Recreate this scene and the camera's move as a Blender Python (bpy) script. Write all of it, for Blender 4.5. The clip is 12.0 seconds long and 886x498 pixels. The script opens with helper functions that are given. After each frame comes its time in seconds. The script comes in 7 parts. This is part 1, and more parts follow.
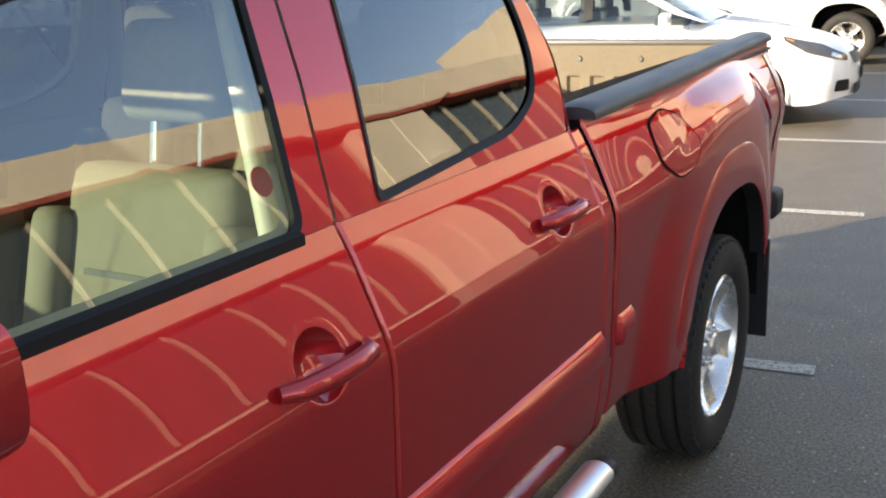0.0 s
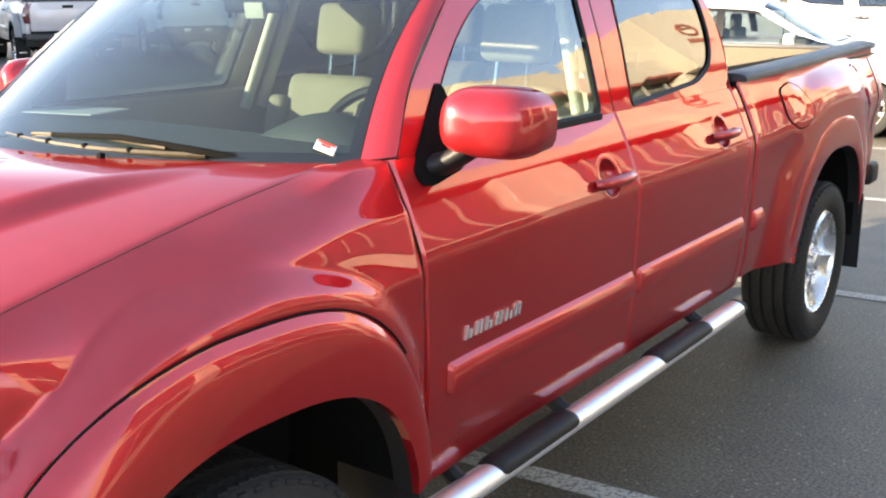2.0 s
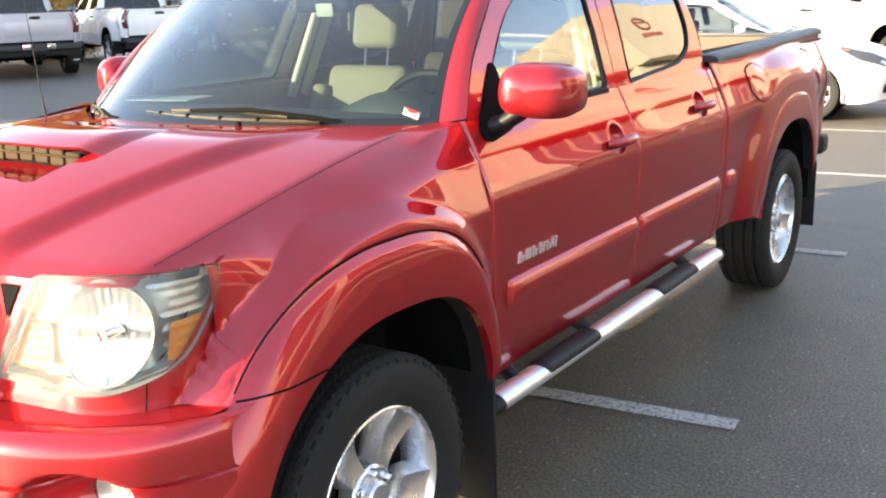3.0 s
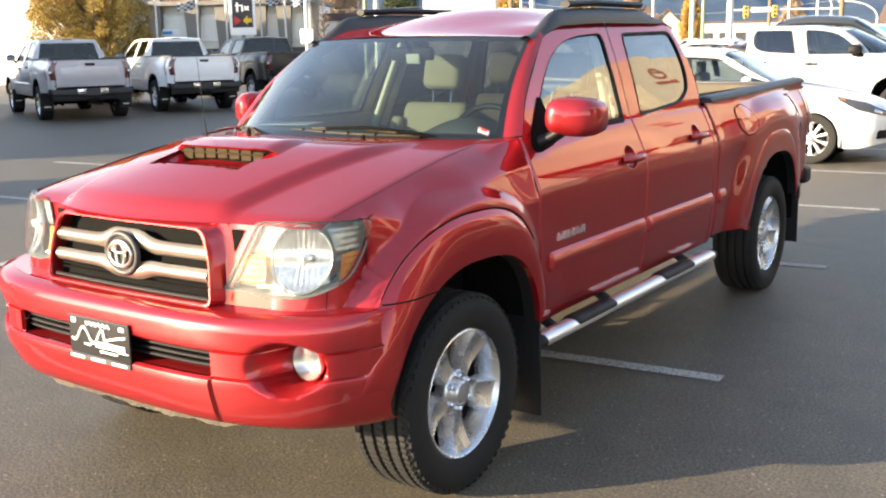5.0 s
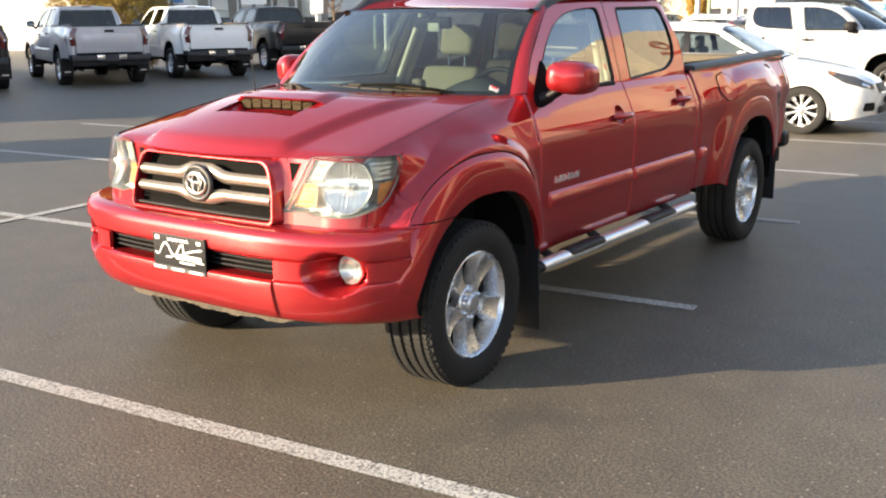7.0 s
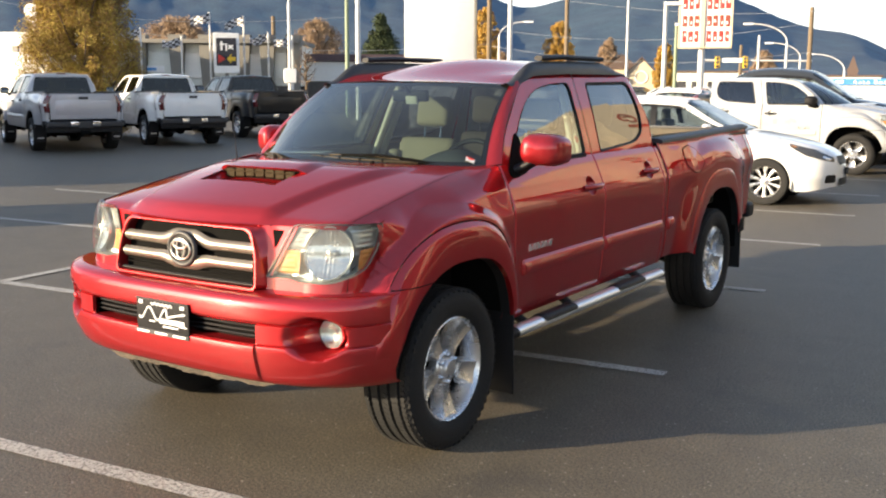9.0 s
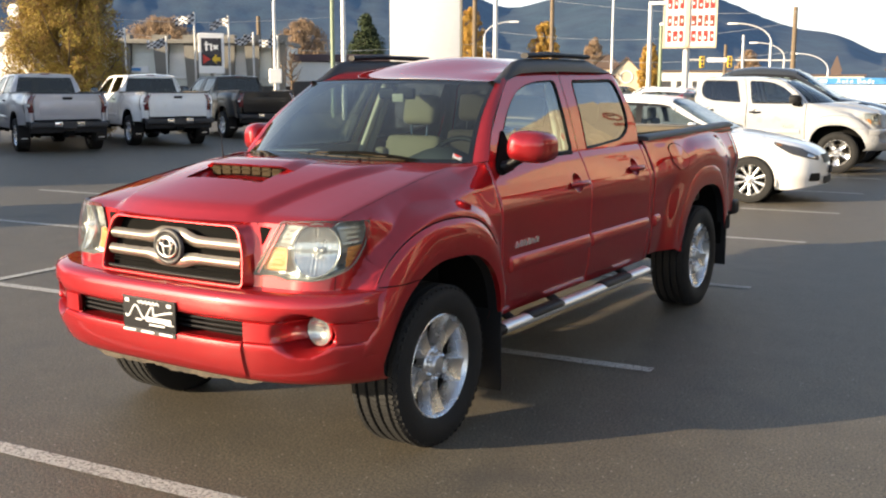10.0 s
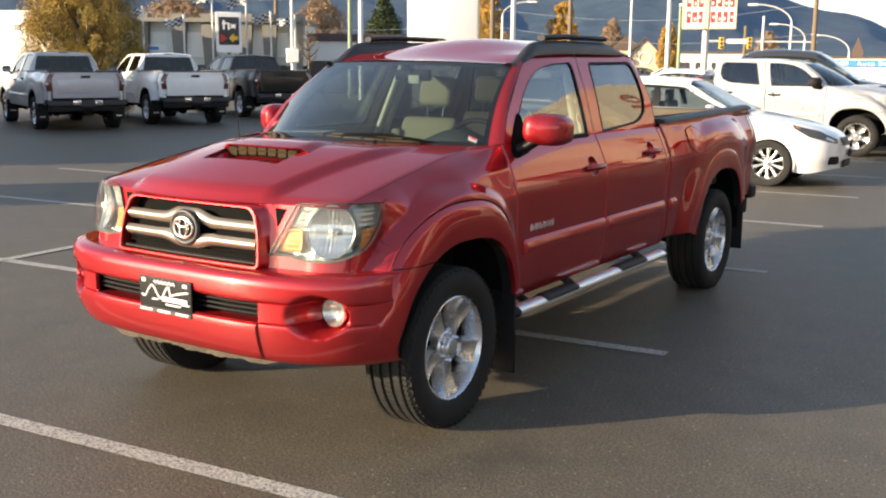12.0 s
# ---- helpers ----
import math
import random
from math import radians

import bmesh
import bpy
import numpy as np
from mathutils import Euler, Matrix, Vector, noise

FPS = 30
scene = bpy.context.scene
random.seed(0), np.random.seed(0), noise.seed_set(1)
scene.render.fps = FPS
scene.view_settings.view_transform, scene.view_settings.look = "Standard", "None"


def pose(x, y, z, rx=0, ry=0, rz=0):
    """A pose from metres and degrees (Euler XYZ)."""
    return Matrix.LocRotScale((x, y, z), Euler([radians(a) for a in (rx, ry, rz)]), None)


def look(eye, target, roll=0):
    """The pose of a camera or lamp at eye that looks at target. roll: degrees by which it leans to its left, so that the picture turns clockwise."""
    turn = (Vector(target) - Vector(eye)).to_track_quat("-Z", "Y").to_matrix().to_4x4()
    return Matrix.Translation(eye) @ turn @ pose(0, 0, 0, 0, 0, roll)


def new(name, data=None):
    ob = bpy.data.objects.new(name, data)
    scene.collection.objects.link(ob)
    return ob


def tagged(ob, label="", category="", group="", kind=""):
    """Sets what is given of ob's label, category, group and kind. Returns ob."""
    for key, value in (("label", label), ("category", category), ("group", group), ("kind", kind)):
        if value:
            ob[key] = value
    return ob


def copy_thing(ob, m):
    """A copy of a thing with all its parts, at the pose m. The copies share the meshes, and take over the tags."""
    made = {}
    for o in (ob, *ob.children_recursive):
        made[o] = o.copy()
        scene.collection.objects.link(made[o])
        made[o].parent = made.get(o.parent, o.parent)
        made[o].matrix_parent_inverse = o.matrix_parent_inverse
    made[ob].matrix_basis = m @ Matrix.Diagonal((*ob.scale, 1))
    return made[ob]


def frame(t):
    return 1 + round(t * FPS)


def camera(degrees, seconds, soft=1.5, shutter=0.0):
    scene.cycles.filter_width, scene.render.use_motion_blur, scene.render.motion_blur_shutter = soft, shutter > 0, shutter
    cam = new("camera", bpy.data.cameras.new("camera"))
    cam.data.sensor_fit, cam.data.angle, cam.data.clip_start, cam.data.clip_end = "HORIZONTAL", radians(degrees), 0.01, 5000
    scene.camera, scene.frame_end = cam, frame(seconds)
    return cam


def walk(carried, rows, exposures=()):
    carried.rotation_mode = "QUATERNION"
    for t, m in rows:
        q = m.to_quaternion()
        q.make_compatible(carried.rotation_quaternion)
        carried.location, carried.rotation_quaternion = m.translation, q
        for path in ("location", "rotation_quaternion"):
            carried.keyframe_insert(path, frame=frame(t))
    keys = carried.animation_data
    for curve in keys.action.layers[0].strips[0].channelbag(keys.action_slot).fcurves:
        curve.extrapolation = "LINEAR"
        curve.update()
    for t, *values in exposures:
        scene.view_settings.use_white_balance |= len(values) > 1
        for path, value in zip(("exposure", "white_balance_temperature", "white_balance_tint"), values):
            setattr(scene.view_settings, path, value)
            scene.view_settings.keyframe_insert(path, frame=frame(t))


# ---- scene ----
cam = camera(47.2, 12.0, soft=2.1)
PATH = [
    (0, (1.726, 0.374, 1.614), (0.746, 2.034, 1.078), -2.5),
    (0.5, (1.891, -0.02, 1.593), (0.848, 1.624, 1.137), -1.5),
    (1, (1.991, -0.374, 1.589), (0.9, 1.237, 1.129), -2.1),
    (1.5, (2.03, -0.767, 1.589), (0.939, 0.816, 1.037), -0.9),
    (2, (2.178, -1.114, 1.597), (1.029, 0.445, 1.098), -0.4),
    (2.5, (2.282, -1.436, 1.617), (1.156, 0.14, 1.117), -0.3),
    (3, (2.323, -1.826, 1.595), (1.245, -0.216, 1.1), -1.7),
    (3.5, (2.403, -2.139, 1.605), (1.314, -0.514, 1.191), -1.7),
    (5.5, (3.018, -3.086, 1.614), (1.874, -1.497, 1.207), -0.5),
    (6, (3.186, -3.208, 1.591), (1.959, -1.7, 1.121), 0.4),
    (6.5, (3.252, -3.382, 1.612), (2.056, -1.83, 1.21), 0.1),
    (7, (3.243, -3.596, 1.609), (2.125, -2.001, 1.157), -0.4),
    (7.5, (3.27, -3.682, 1.633), (2.166, -2.06, 1.244), 0.2),
    (9.5, (3.284, -3.722, 1.622), (2.213, -2.063, 1.303), 0.1),
    (10, (3.282, -3.726, 1.614), (2.222, -2.061, 1.293), 0.1),
    (10.5, (3.283, -3.735, 1.622), (2.217, -2.074, 1.297), 0.3),
    (11, (3.283, -3.729, 1.626), (2.199, -2.085, 1.277), 0.6),
    (11.5, (3.279, -3.734, 1.624), (2.195, -2.092, 1.27), 0.4),
    (12, (3.291, -3.729, 1.624), (2.208, -2.086, 1.265), 0.4),
]
EXPOSURES = [(0.0, 2.3), (1, 2.45), (2.5, 2.9), (3.5, 2.58), (5.5, 2.15), (6.5, 2.0), (7.5, 2.0), (9.5, 1.5), (12.0, 1.5)]
walk(cam, [(t, look(eye, target, roll)) for t, eye, target, roll in PATH], EXPOSURES)

# ---- world and sun ----
SUN_AZ = (-0.611, -0.792)          # towards the sun, on the ground
SUN_EL = 12.1
world = bpy.data.worlds.new("sky")
scene.world = world
world.use_nodes = True
wn = world.node_tree.nodes
sky = wn.new("ShaderNodeTexSky")
sky.sky_type, sky.sun_disc = "NISHITA", False
sky.sun_elevation, sky.sun_rotation = radians(SUN_EL), math.atan2(SUN_AZ[0], SUN_AZ[1])
sky.air_density, sky.dust_density, sky.ozone_density = 1.0, 1.4, 2.5
haze = wn.new("ShaderNodeMix")          # thin bright cloud over the clear sky
haze.data_type = "RGBA"
co_ = wn.new("ShaderNodeTexCoord")
up_ = wn.new("ShaderNodeSeparateXYZ")
low = wn.new("ShaderNodeMapRange")      # the cloud thickens towards the horizon
low.interpolation_type = "SMOOTHSTEP"
low.inputs["From Min"].default_value, low.inputs["From Max"].default_value = 0.05, 0.42
low.inputs["To Min"].default_value, low.inputs["To Max"].default_value = 0.55, 0.08
world.node_tree.links.new(co_.outputs["Generated"], up_.inputs[0])
world.node_tree.links.new(up_.outputs["Z"], low.inputs[0])
world.node_tree.links.new(low.outputs[0], haze.inputs["Factor"])
haze.inputs["B"].default_value = (6.8, 6.6, 6.4, 1)
world.node_tree.links.new(sky.outputs[0], haze.inputs["A"])
world.node_tree.links.new(haze.outputs["Result"], wn["Background"].inputs[0])
wn["Background"].inputs[1].default_value = 0.106
sun = new("sun", bpy.data.lights.new("sun", "SUN"))
sun.data.energy, sun.data.angle, sun.data.color = 5.0, radians(0.6), (1.0, 0.80, 0.54)
ce = math.cos(radians(SUN_EL))
sun.matrix_world = look((SUN_AZ[0] * 30 * ce, SUN_AZ[1] * 30 * ce, 30 * math.sin(radians(SUN_EL))), (0, 0, 0))


# ---- materials ----
def mat(name, col, rough=0.5, metal=0.0, coat=0.0, var=0.12, scale=6.0, bump=0.0, bscale=60.0, rvar=0.08, glow=0.0, spec=0.5, edge=None, island=0.0, obrandom=0.0):
    m = bpy.data.materials.new(name)
    m.use_nodes = True
    n, l = m.node_tree.nodes, m.node_tree.links
    b = n["Principled BSDF"]
    b.inputs["Metallic"].default_value = metal
    b.inputs["Coat Weight"].default_value = coat
    b.inputs["Coat Roughness"].default_value = 0.02
    b.inputs["Specular IOR Level"].default_value = spec
    if edge:
        b.inputs["Specular Tint"].default_value = (*edge, 1)
    co = n.new("ShaderNodeTexCoord")
    big, small = n.new("ShaderNodeTexNoise"), n.new("ShaderNodeTexNoise")
    big.inputs["Scale"].default_value, small.inputs["Scale"].default_value = scale, scale * 11
    big.inputs["Detail"].default_value, small.inputs["Detail"].default_value = 5, 3
    for t in (big, small):
        l.new(co.outputs["Object"], t.inputs["Vector"])
    add = n.new("ShaderNodeMath")
    add.operation = "ADD"
    l.new(big.outputs[0], add.inputs[0]), l.new(small.outputs[0], add.inputs[1])
    src = add.outputs[0]
    rnd = None
    if island:
        rnd = n.new("ShaderNodeNewGeometry").outputs["Random Per Island"]
    if obrandom:
        rnd = n.new("ShaderNodeObjectInfo").outputs["Random"]
    if rnd:
        ma = n.new("ShaderNodeMath")
        ma.operation = "MULTIPLY_ADD"
        l.new(rnd, ma.inputs[0])
        ma.inputs[1].default_value = island or obrandom
        l.new(src, ma.inputs[2])
        src = ma.outputs[0]
    mr = n.new("ShaderNodeMapRange")
    mr.inputs["From Min"].default_value, mr.inputs["From Max"].default_value = 0.6, 1.4 + (island or obrandom)
    l.new(src, mr.inputs[0])
    mix = n.new("ShaderNodeMix")
    mix.data_type = "RGBA"
    l.new(mr.outputs[0], mix.inputs["Factor"])
    mix.inputs["A"].default_value = (*[c * (1 - var) for c in col], 1)
    mix.inputs["B"].default_value = (*[min(1, c * (1 + var)) for c in col], 1)
    l.new(mix.outputs["Result"], b.inputs["Base Color"])
    rr = n.new("ShaderNodeMapRange")
    rr.inputs["To Min"].default_value, rr.inputs["To Max"].default_value = max(0, rough - rvar), min(1, rough + rvar)
    l.new(big.outputs[0], rr.inputs[0])
    l.new(rr.outputs[0], b.inputs["Roughness"])
    if bump:
        t = n.new("ShaderNodeTexNoise")
        t.inputs["Scale"].default_value, t.inputs["Detail"].default_value = bscale, 4
        l.new(co.outputs["Object"], t.inputs["Vector"])
        bp = n.new("ShaderNodeBump")
        bp.inputs["Strength"].default_value, bp.inputs["Distance"].default_value = bump, 0.01
        l.new(t.outputs[0], bp.inputs["Height"])
        l.new(bp.outputs[0], b.inputs["Normal"])
    if glow:
        b.inputs["Emission Color"].default_value = (*col, 1)
        b.inputs["Emission Strength"].default_value = glow
    return m


def glass(name, tint, r0=0.05, haze=0.0):
    """A clear sheet: see-through, with a gloss that grows towards grazing; haze adds a faint milky film."""
    m = bpy.data.materials.new(name)
    m.use_nodes = True
    n, l = m.node_tree.nodes, m.node_tree.links
    n.remove(n["Principled BSDF"])
    f, tr, g, mx = n.new("ShaderNodeLayerWeight"), n.new("ShaderNodeBsdfTransparent"), n.new("ShaderNodeBsdfGlossy"), n.new("ShaderNodeMixShader")
    f.inputs[0].default_value = 0.5
    p, q = n.new("ShaderNodeMath"), n.new("ShaderNodeMath")
    p.operation, q.operation = "POWER", "MULTIPLY_ADD"
    l.new(f.outputs["Facing"], p.inputs[0])
    p.inputs[1].default_value = 4.0
    l.new(p.outputs[0], q.inputs[0])
    q.inputs[1].default_value, q.inputs[2].default_value = 1 - r0, r0
    tr.inputs[0].default_value = (*tint, 1)
    g.inputs["Roughness"].default_value = 0.0
    see = tr.outputs[0]
    if haze:
        d, hz = n.new("ShaderNodeBsdfDiffuse"), n.new("ShaderNodeMixShader")
        d.inputs[0].default_value = (0.75, 0.77, 0.74, 1)
        hz.inputs[0].default_value = haze
        l.new(tr.outputs[0], hz.inputs[1]), l.new(d.outputs[0], hz.inputs[2])
        see = hz.outputs[0]
    l.new(q.outputs[0], mx.inputs[0]), l.new(see, mx.inputs[1]), l.new(g.outputs[0], mx.inputs[2])
    l.new(mx.outputs[0], n["Material Output"].inputs[0])
    return m


RED = mat("red_metallic_paint", (0.40, 0.020, 0.025), 0.36, 0.66, 1.0, var=0.06, scale=2, rvar=0.04, spec=0.0, edge=(0.5, 0.02, 0.03))
RED.node_tree.nodes["Principled BSDF"].inputs["Coat IOR"].default_value = 1.60
RED.node_tree.nodes["Principled BSDF"].inputs["Coat Roughness"].default_value = 0.015
SILVER = mat("silver_paint", (0.47, 0.475, 0.51), 0.35, 0.35, 0.8, var=0.05)
WHITE = mat("white_paint", (0.84, 0.84, 0.83), 0.3, 0.0, 0.8, var=0.04)
BLACKP = mat("black_paint", (0.005, 0.005, 0.006), 0.35, 0.0, 0.25, var=0.2)
GREYP = mat("dark_grey_paint", (0.05, 0.055, 0.06), 0.35, 0.3, 0.8)
PLASTIC = mat("black_plastic", (0.010, 0.010, 0.0115), 0.55, bump=0.1, bscale=400, var=0.25, spec=0.3)
GREYPL = mat("charcoal_plastic", (0.030, 0.030, 0.033), 0.5, bump=0.1, bscale=400)
RUBBER = mat("tyre_rubber", (0.0055, 0.0055, 0.006), 0.8, bump=0.25, bscale=120, var=0.35, scale=9)
SEAL = mat("window_rubber", (0.008, 0.008, 0.010), 0.62, spec=0.25)
CHROME = mat("polished_chrome", (0.82, 0.82, 0.83), 0.08, 1.0, var=0.04, rvar=0.03)
DULLCHR = mat("dusty_chrome", (0.52, 0.50, 0.47), 0.24, 1.0, var=0.10, rvar=0.05)
SATIN = mat("satin_grey_chrome", (0.22, 0.200, 0.172), 0.42, 0.7, var=0.08)
ALLOY = mat("machined_alloy", (0.70, 0.70, 0.71), 0.27, 0.9, var=0.08, scale=14)
HOUSING = mat("lamp_chrome_housing", (0.52, 0.55, 0.54), 0.34, 0.75, var=0.15)
STEEL = mat("brushed_step_tube", (0.84, 0.84, 0.85), 0.36, 0.85, var=0.05)
DARK = mat("dark_underbody", (0.006, 0.006, 0.006), 0.9, var=0.4, spec=0.06)
RUST = mat("undercarriage_metal", (0.055, 0.045, 0.033), 0.85, 0.1, var=0.9, scale=14, bump=0.5)
TAN = mat("beige_seat_fabric", (0.30, 0.27, 0.205), 0.85, var=0.1, bump=0.25, bscale=500)
TANPL = mat("beige_trim_plastic", (0.42, 0.385, 0.30), 0.6, var=0.06)
# beige trim made paler: brightness from the sun is put into the colour
PILLAR = mat("brightened_trim", (0.66, 0.63, 0.53), 0.5, var=0.05)
DASH = mat("charcoal_dashboard", (0.085, 0.090, 0.085), 0.6, bump=0.15, bscale=300)
BEDLN = mat("tan_bed_composite", (0.074, 0.060, 0.039), 0.7, var=0.18, bump=0.3, bscale=200)
WSGLASS = glass("windshield_glass", (0.36, 0.44, 0.43), 0.085, 0.010)
SIDEGL = glass("side_glass", (0.52, 0.60, 0.56), 0.15)
PRIVGL = glass("privacy_glass", (0.14, 0.15, 0.16), 0.14)
BACKGL = glass("rear_window_glass", (0.05, 0.06, 0.08), 0.05)
LENS = glass("headlight_lens", (0.88, 0.90, 0.88), 0.05, 0.03)
BOWL = mat("frosted_reflector", (0.66, 0.67, 0.67), 0.24, 0.85, var=0.06, scale=30)
SEDLAMP = mat("smoked_lamp", (0.055, 0.056, 0.058), 0.25, 0.0, 0.6, var=0.4, scale=9)
OFFWHITE = mat("silver_white_paint", (0.41, 0.42, 0.435), 0.3, 0.15, 0.8, var=0.05)
BADGE = mat("bright_badge", (0.80, 0.80, 0.80), 0.28, 0.8)
LAMPGREY = mat("lamp_housing", (0.16, 0.165, 0.16), 0.4)
AMBER = mat("amber_lens", (0.55, 0.200, 0.025), 0.5, 0, 0.0, var=0.12, scale=60)
TAILRED = mat("tail_lamp_red", (0.10, 0.004, 0.006), 0.2, 0, 1.0)
MIRROR = mat("mirror_glass", (0.9, 0.9, 0.9), 0.02, 1.0, var=0.01, rvar=0.01)
PLATEBK = mat("plate_black", (0.010, 0.010, 0.012), 0.6, spec=0.15)
PLATEWH = mat("plate_white", (0.75, 0.75, 0.75), 0.5)
PAPER = mat("paper_white", (0.72, 0.72, 0.70), 0.7)
STICKRED = mat("sticker_red", (0.75, 0.06, 0.035), 0.5)
# golden sunlight on the black wipers is put into this brown
WIPER = mat("sun_gold_wiper", (0.050, 0.036, 0.018), 0.5, 0.2, var=0.5, scale=40)
WIRE = mat("scoop_fins", (0.030, 0.021, 0.010), 0.7, 0.0, var=0.2, scale=30, spec=0.1)


def asphalt():
    m = mat("asphalt", (0.100, 0.087, 0.066), 0.60, var=0.22, scale=0.35, rvar=0.06)
    n, l = m.node_tree.nodes, m.node_tree.links
    b = n["Principled BSDF"]
    co = n["Texture Coordinate"]
    v = n.new("ShaderNodeTexVoronoi")
    v.inputs["Scale"].default_value = 190
    l.new(co.outputs["Object"], v.inputs["Vector"])
    g = n.new("ShaderNodeTexNoise")
    g.inputs["Scale"].default_value, g.inputs["Detail"].default_value = 85, 9
    l.new(co.outputs["Object"], g.inputs["Vector"])
    # pale stones among dark binder
    r = n.new("ShaderNodeMapRange")
    r.inputs["From Min"].default_value, r.inputs["From Max"].default_value = 0.40, 0.66
    l.new(g.outputs[0], r.inputs[0])
    mx = n.new("ShaderNodeMix")
    mx.data_type, mx.blend_type = "RGBA", "MULTIPLY"
    mx.inputs["Factor"].default_value = 1.0
    l.new(n["Mix"].outputs["Result"], mx.inputs["A"])
    cr = n.new("ShaderNodeMix")
    cr.data_type = "RGBA"
    cr.inputs["A"].default_value, cr.inputs["B"].default_value = (0.48, 0.48, 0.48, 1), (1.58, 1.54, 1.46, 1)
    l.new(r.outputs[0], cr.inputs["Factor"])
    l.new(cr.outputs["Result"], mx.inputs["B"])
    # sparse light specks and dark oil stains
    sp = n.new("ShaderNodeTexVoronoi")
    sp.inputs["Scale"].default_value = 30
    l.new(co.outputs["Object"], sp.inputs["Vector"])
    sr = n.new("ShaderNodeMapRange")
    sr.inputs["From Min"].default_value, sr.inputs["From Max"].default_value = 0.17, 0.12
    l.new(sp.outputs["Distance"], sr.inputs[0])
    few = n.new("ShaderNodeMath")
    few.operation = "GREATER_THAN"
    l.new(sp.outputs["Color"], few.inputs[0])
    few.inputs[1].default_value = 0.66
    both = n.new("ShaderNodeMath")
    both.operation = "MULTIPLY"
    l.new(sr.outputs[0], both.inputs[0]), l.new(few.outputs[0], both.inputs[1])
    m2 = n.new("ShaderNodeMix")
    m2.data_type = "RGBA"
    l.new(both.outputs[0], m2.inputs["Factor"])
    l.new(mx.outputs["Result"], m2.inputs["A"])
    m2.inputs["B"].default_value = (0.30, 0.28, 0.24, 1)
    st = n.new("ShaderNodeTexNoise")
    st.inputs["Scale"].default_value, st.inputs["Detail"].default_value = 1.1, 3
    l.new(co.outputs["Object"], st.inputs["Vector"])
    s2 = n.new("ShaderNodeMapRange")
    s2.inputs["From Min"].default_value, s2.inputs["From Max"].default_value = 0.62, 0.74
    s2.inputs["To Max"].default_value = 0.45
    l.new(st.outputs[0], s2.inputs[0])
    m3 = n.new("ShaderNodeMix")
    m3.data_type = "RGBA"
    l.new(s2.outputs[0], m3.inputs["Factor"])
    l.new(m2.outputs["Result"], m3.inputs["A"])
    m3.inputs["B"].default_value = (0.035, 0.034, 0.034, 1)
    l.new(m3.outputs["Result"], b.inputs["Base Color"])
    bp = n.new("ShaderNodeBump")
    bp.inputs["Strength"].default_value, bp.inputs["Distance"].default_value = 0.42, 0.004
    ad = n.new("ShaderNodeMath")
    l.new(v.outputs["Distance"], ad.inputs[0]), l.new(g.outputs[0], ad.inputs[1])
    l.new(ad.outputs[0], bp.inputs["Height"])
    l.new(bp.outputs[0], b.inputs["Normal"])
    return m


ASPHALT = asphalt()


def worn_line():
    m = mat("worn_line_paint", (0.42, 0.41, 0.38), 0.8, var=0.15, scale=9, bump=0.4, bscale=70)
    n, l = m.node_tree.nodes, m.node_tree.links
    t = n.new("ShaderNodeTexNoise")
    t.inputs["Scale"].default_value, t.inputs["Detail"].default_value = 75, 8
    l.new(n["Texture Coordinate"].outputs["Object"], t.inputs["Vector"])
    r = n.new("ShaderNodeMapRange")
    r.inputs["From Min"].default_value, r.inputs["From Max"].default_value = 0.46, 0.66
    l.new(t.outputs[0], r.inputs[0])
    mx = n.new("ShaderNodeMix")
    mx.data_type = "RGBA"
    l.new(r.outputs[0], mx.inputs["Factor"])
    l.new(n["Mix"].outputs["Result"], mx.inputs["A"])
    mx.inputs["B"].default_value = (0.11, 0.105, 0.10, 1)
    l.new(mx.outputs["Result"], n["Principled BSDF"].inputs["Base Color"])
    return m


LINE = worn_line()


# ---- mesh helpers ----
def mesh(name, vf, material, smooth=True, angle=38):
    v, f = vf
    me = bpy.data.meshes.new(name)
    me.from_pydata([tuple(p) for p in v], [], f)
    if smooth:
        me.polygons.foreach_set("use_smooth", [True] * len(me.polygons))
        me.set_sharp_from_angle(angle=radians(angle))
    me.materials.append(material)
    me.update()
    return me


def part(name, vf, material, parent=None, label="", smooth=True, angle=38):
    ob = new(name, mesh(name, vf, material, smooth, angle))
    if parent:
        ob.parent = parent
    if label:
        tagged(ob, label)
    return ob


def join(*ms):
    v, f = [], []
    for a, b in ms:
        k = len(v)
        v += list(a)
        f += [tuple(i + k for i in q) for q in b]
    return v, f


def flip(vf, s=-1):
    v, f = vf
    return ([(s * p[0], p[1], p[2]) for p in v], [tuple(reversed(q)) for q in f] if s < 0 else f)


def at(vf, m):
    return [tuple(m @ Vector(p)) for p in vf[0]], vf[1]


def grid(fn, us, vs, keep=None, close=False):
    us, vs = list(us), list(vs)
    v = [fn(a, b) for a in us for b in vs]
    k, f = len(vs), []
    n = len(us)
    for i in range(n if close else n - 1):
        for j in range(k - 1):
            i2 = (i + 1) % n
            q = (i * k + j, i2 * k + j, i2 * k + j + 1, i * k + j + 1)
            if keep is None or keep([v[a] for a in q]):
                f.append(q)
    return v, f


def lin(a, b, n):
    return [a + (b - a) * i / (n - 1) for i in range(n)]


def edged(a, b, n, e=0.004):
    """A run from a to b with close lines at both ends, for a rolled edge."""
    return [a, a + e, a + 2.5 * e] + lin(a + 5 * e, b - 5 * e, n) + [b - 2.5 * e, b - e, b]


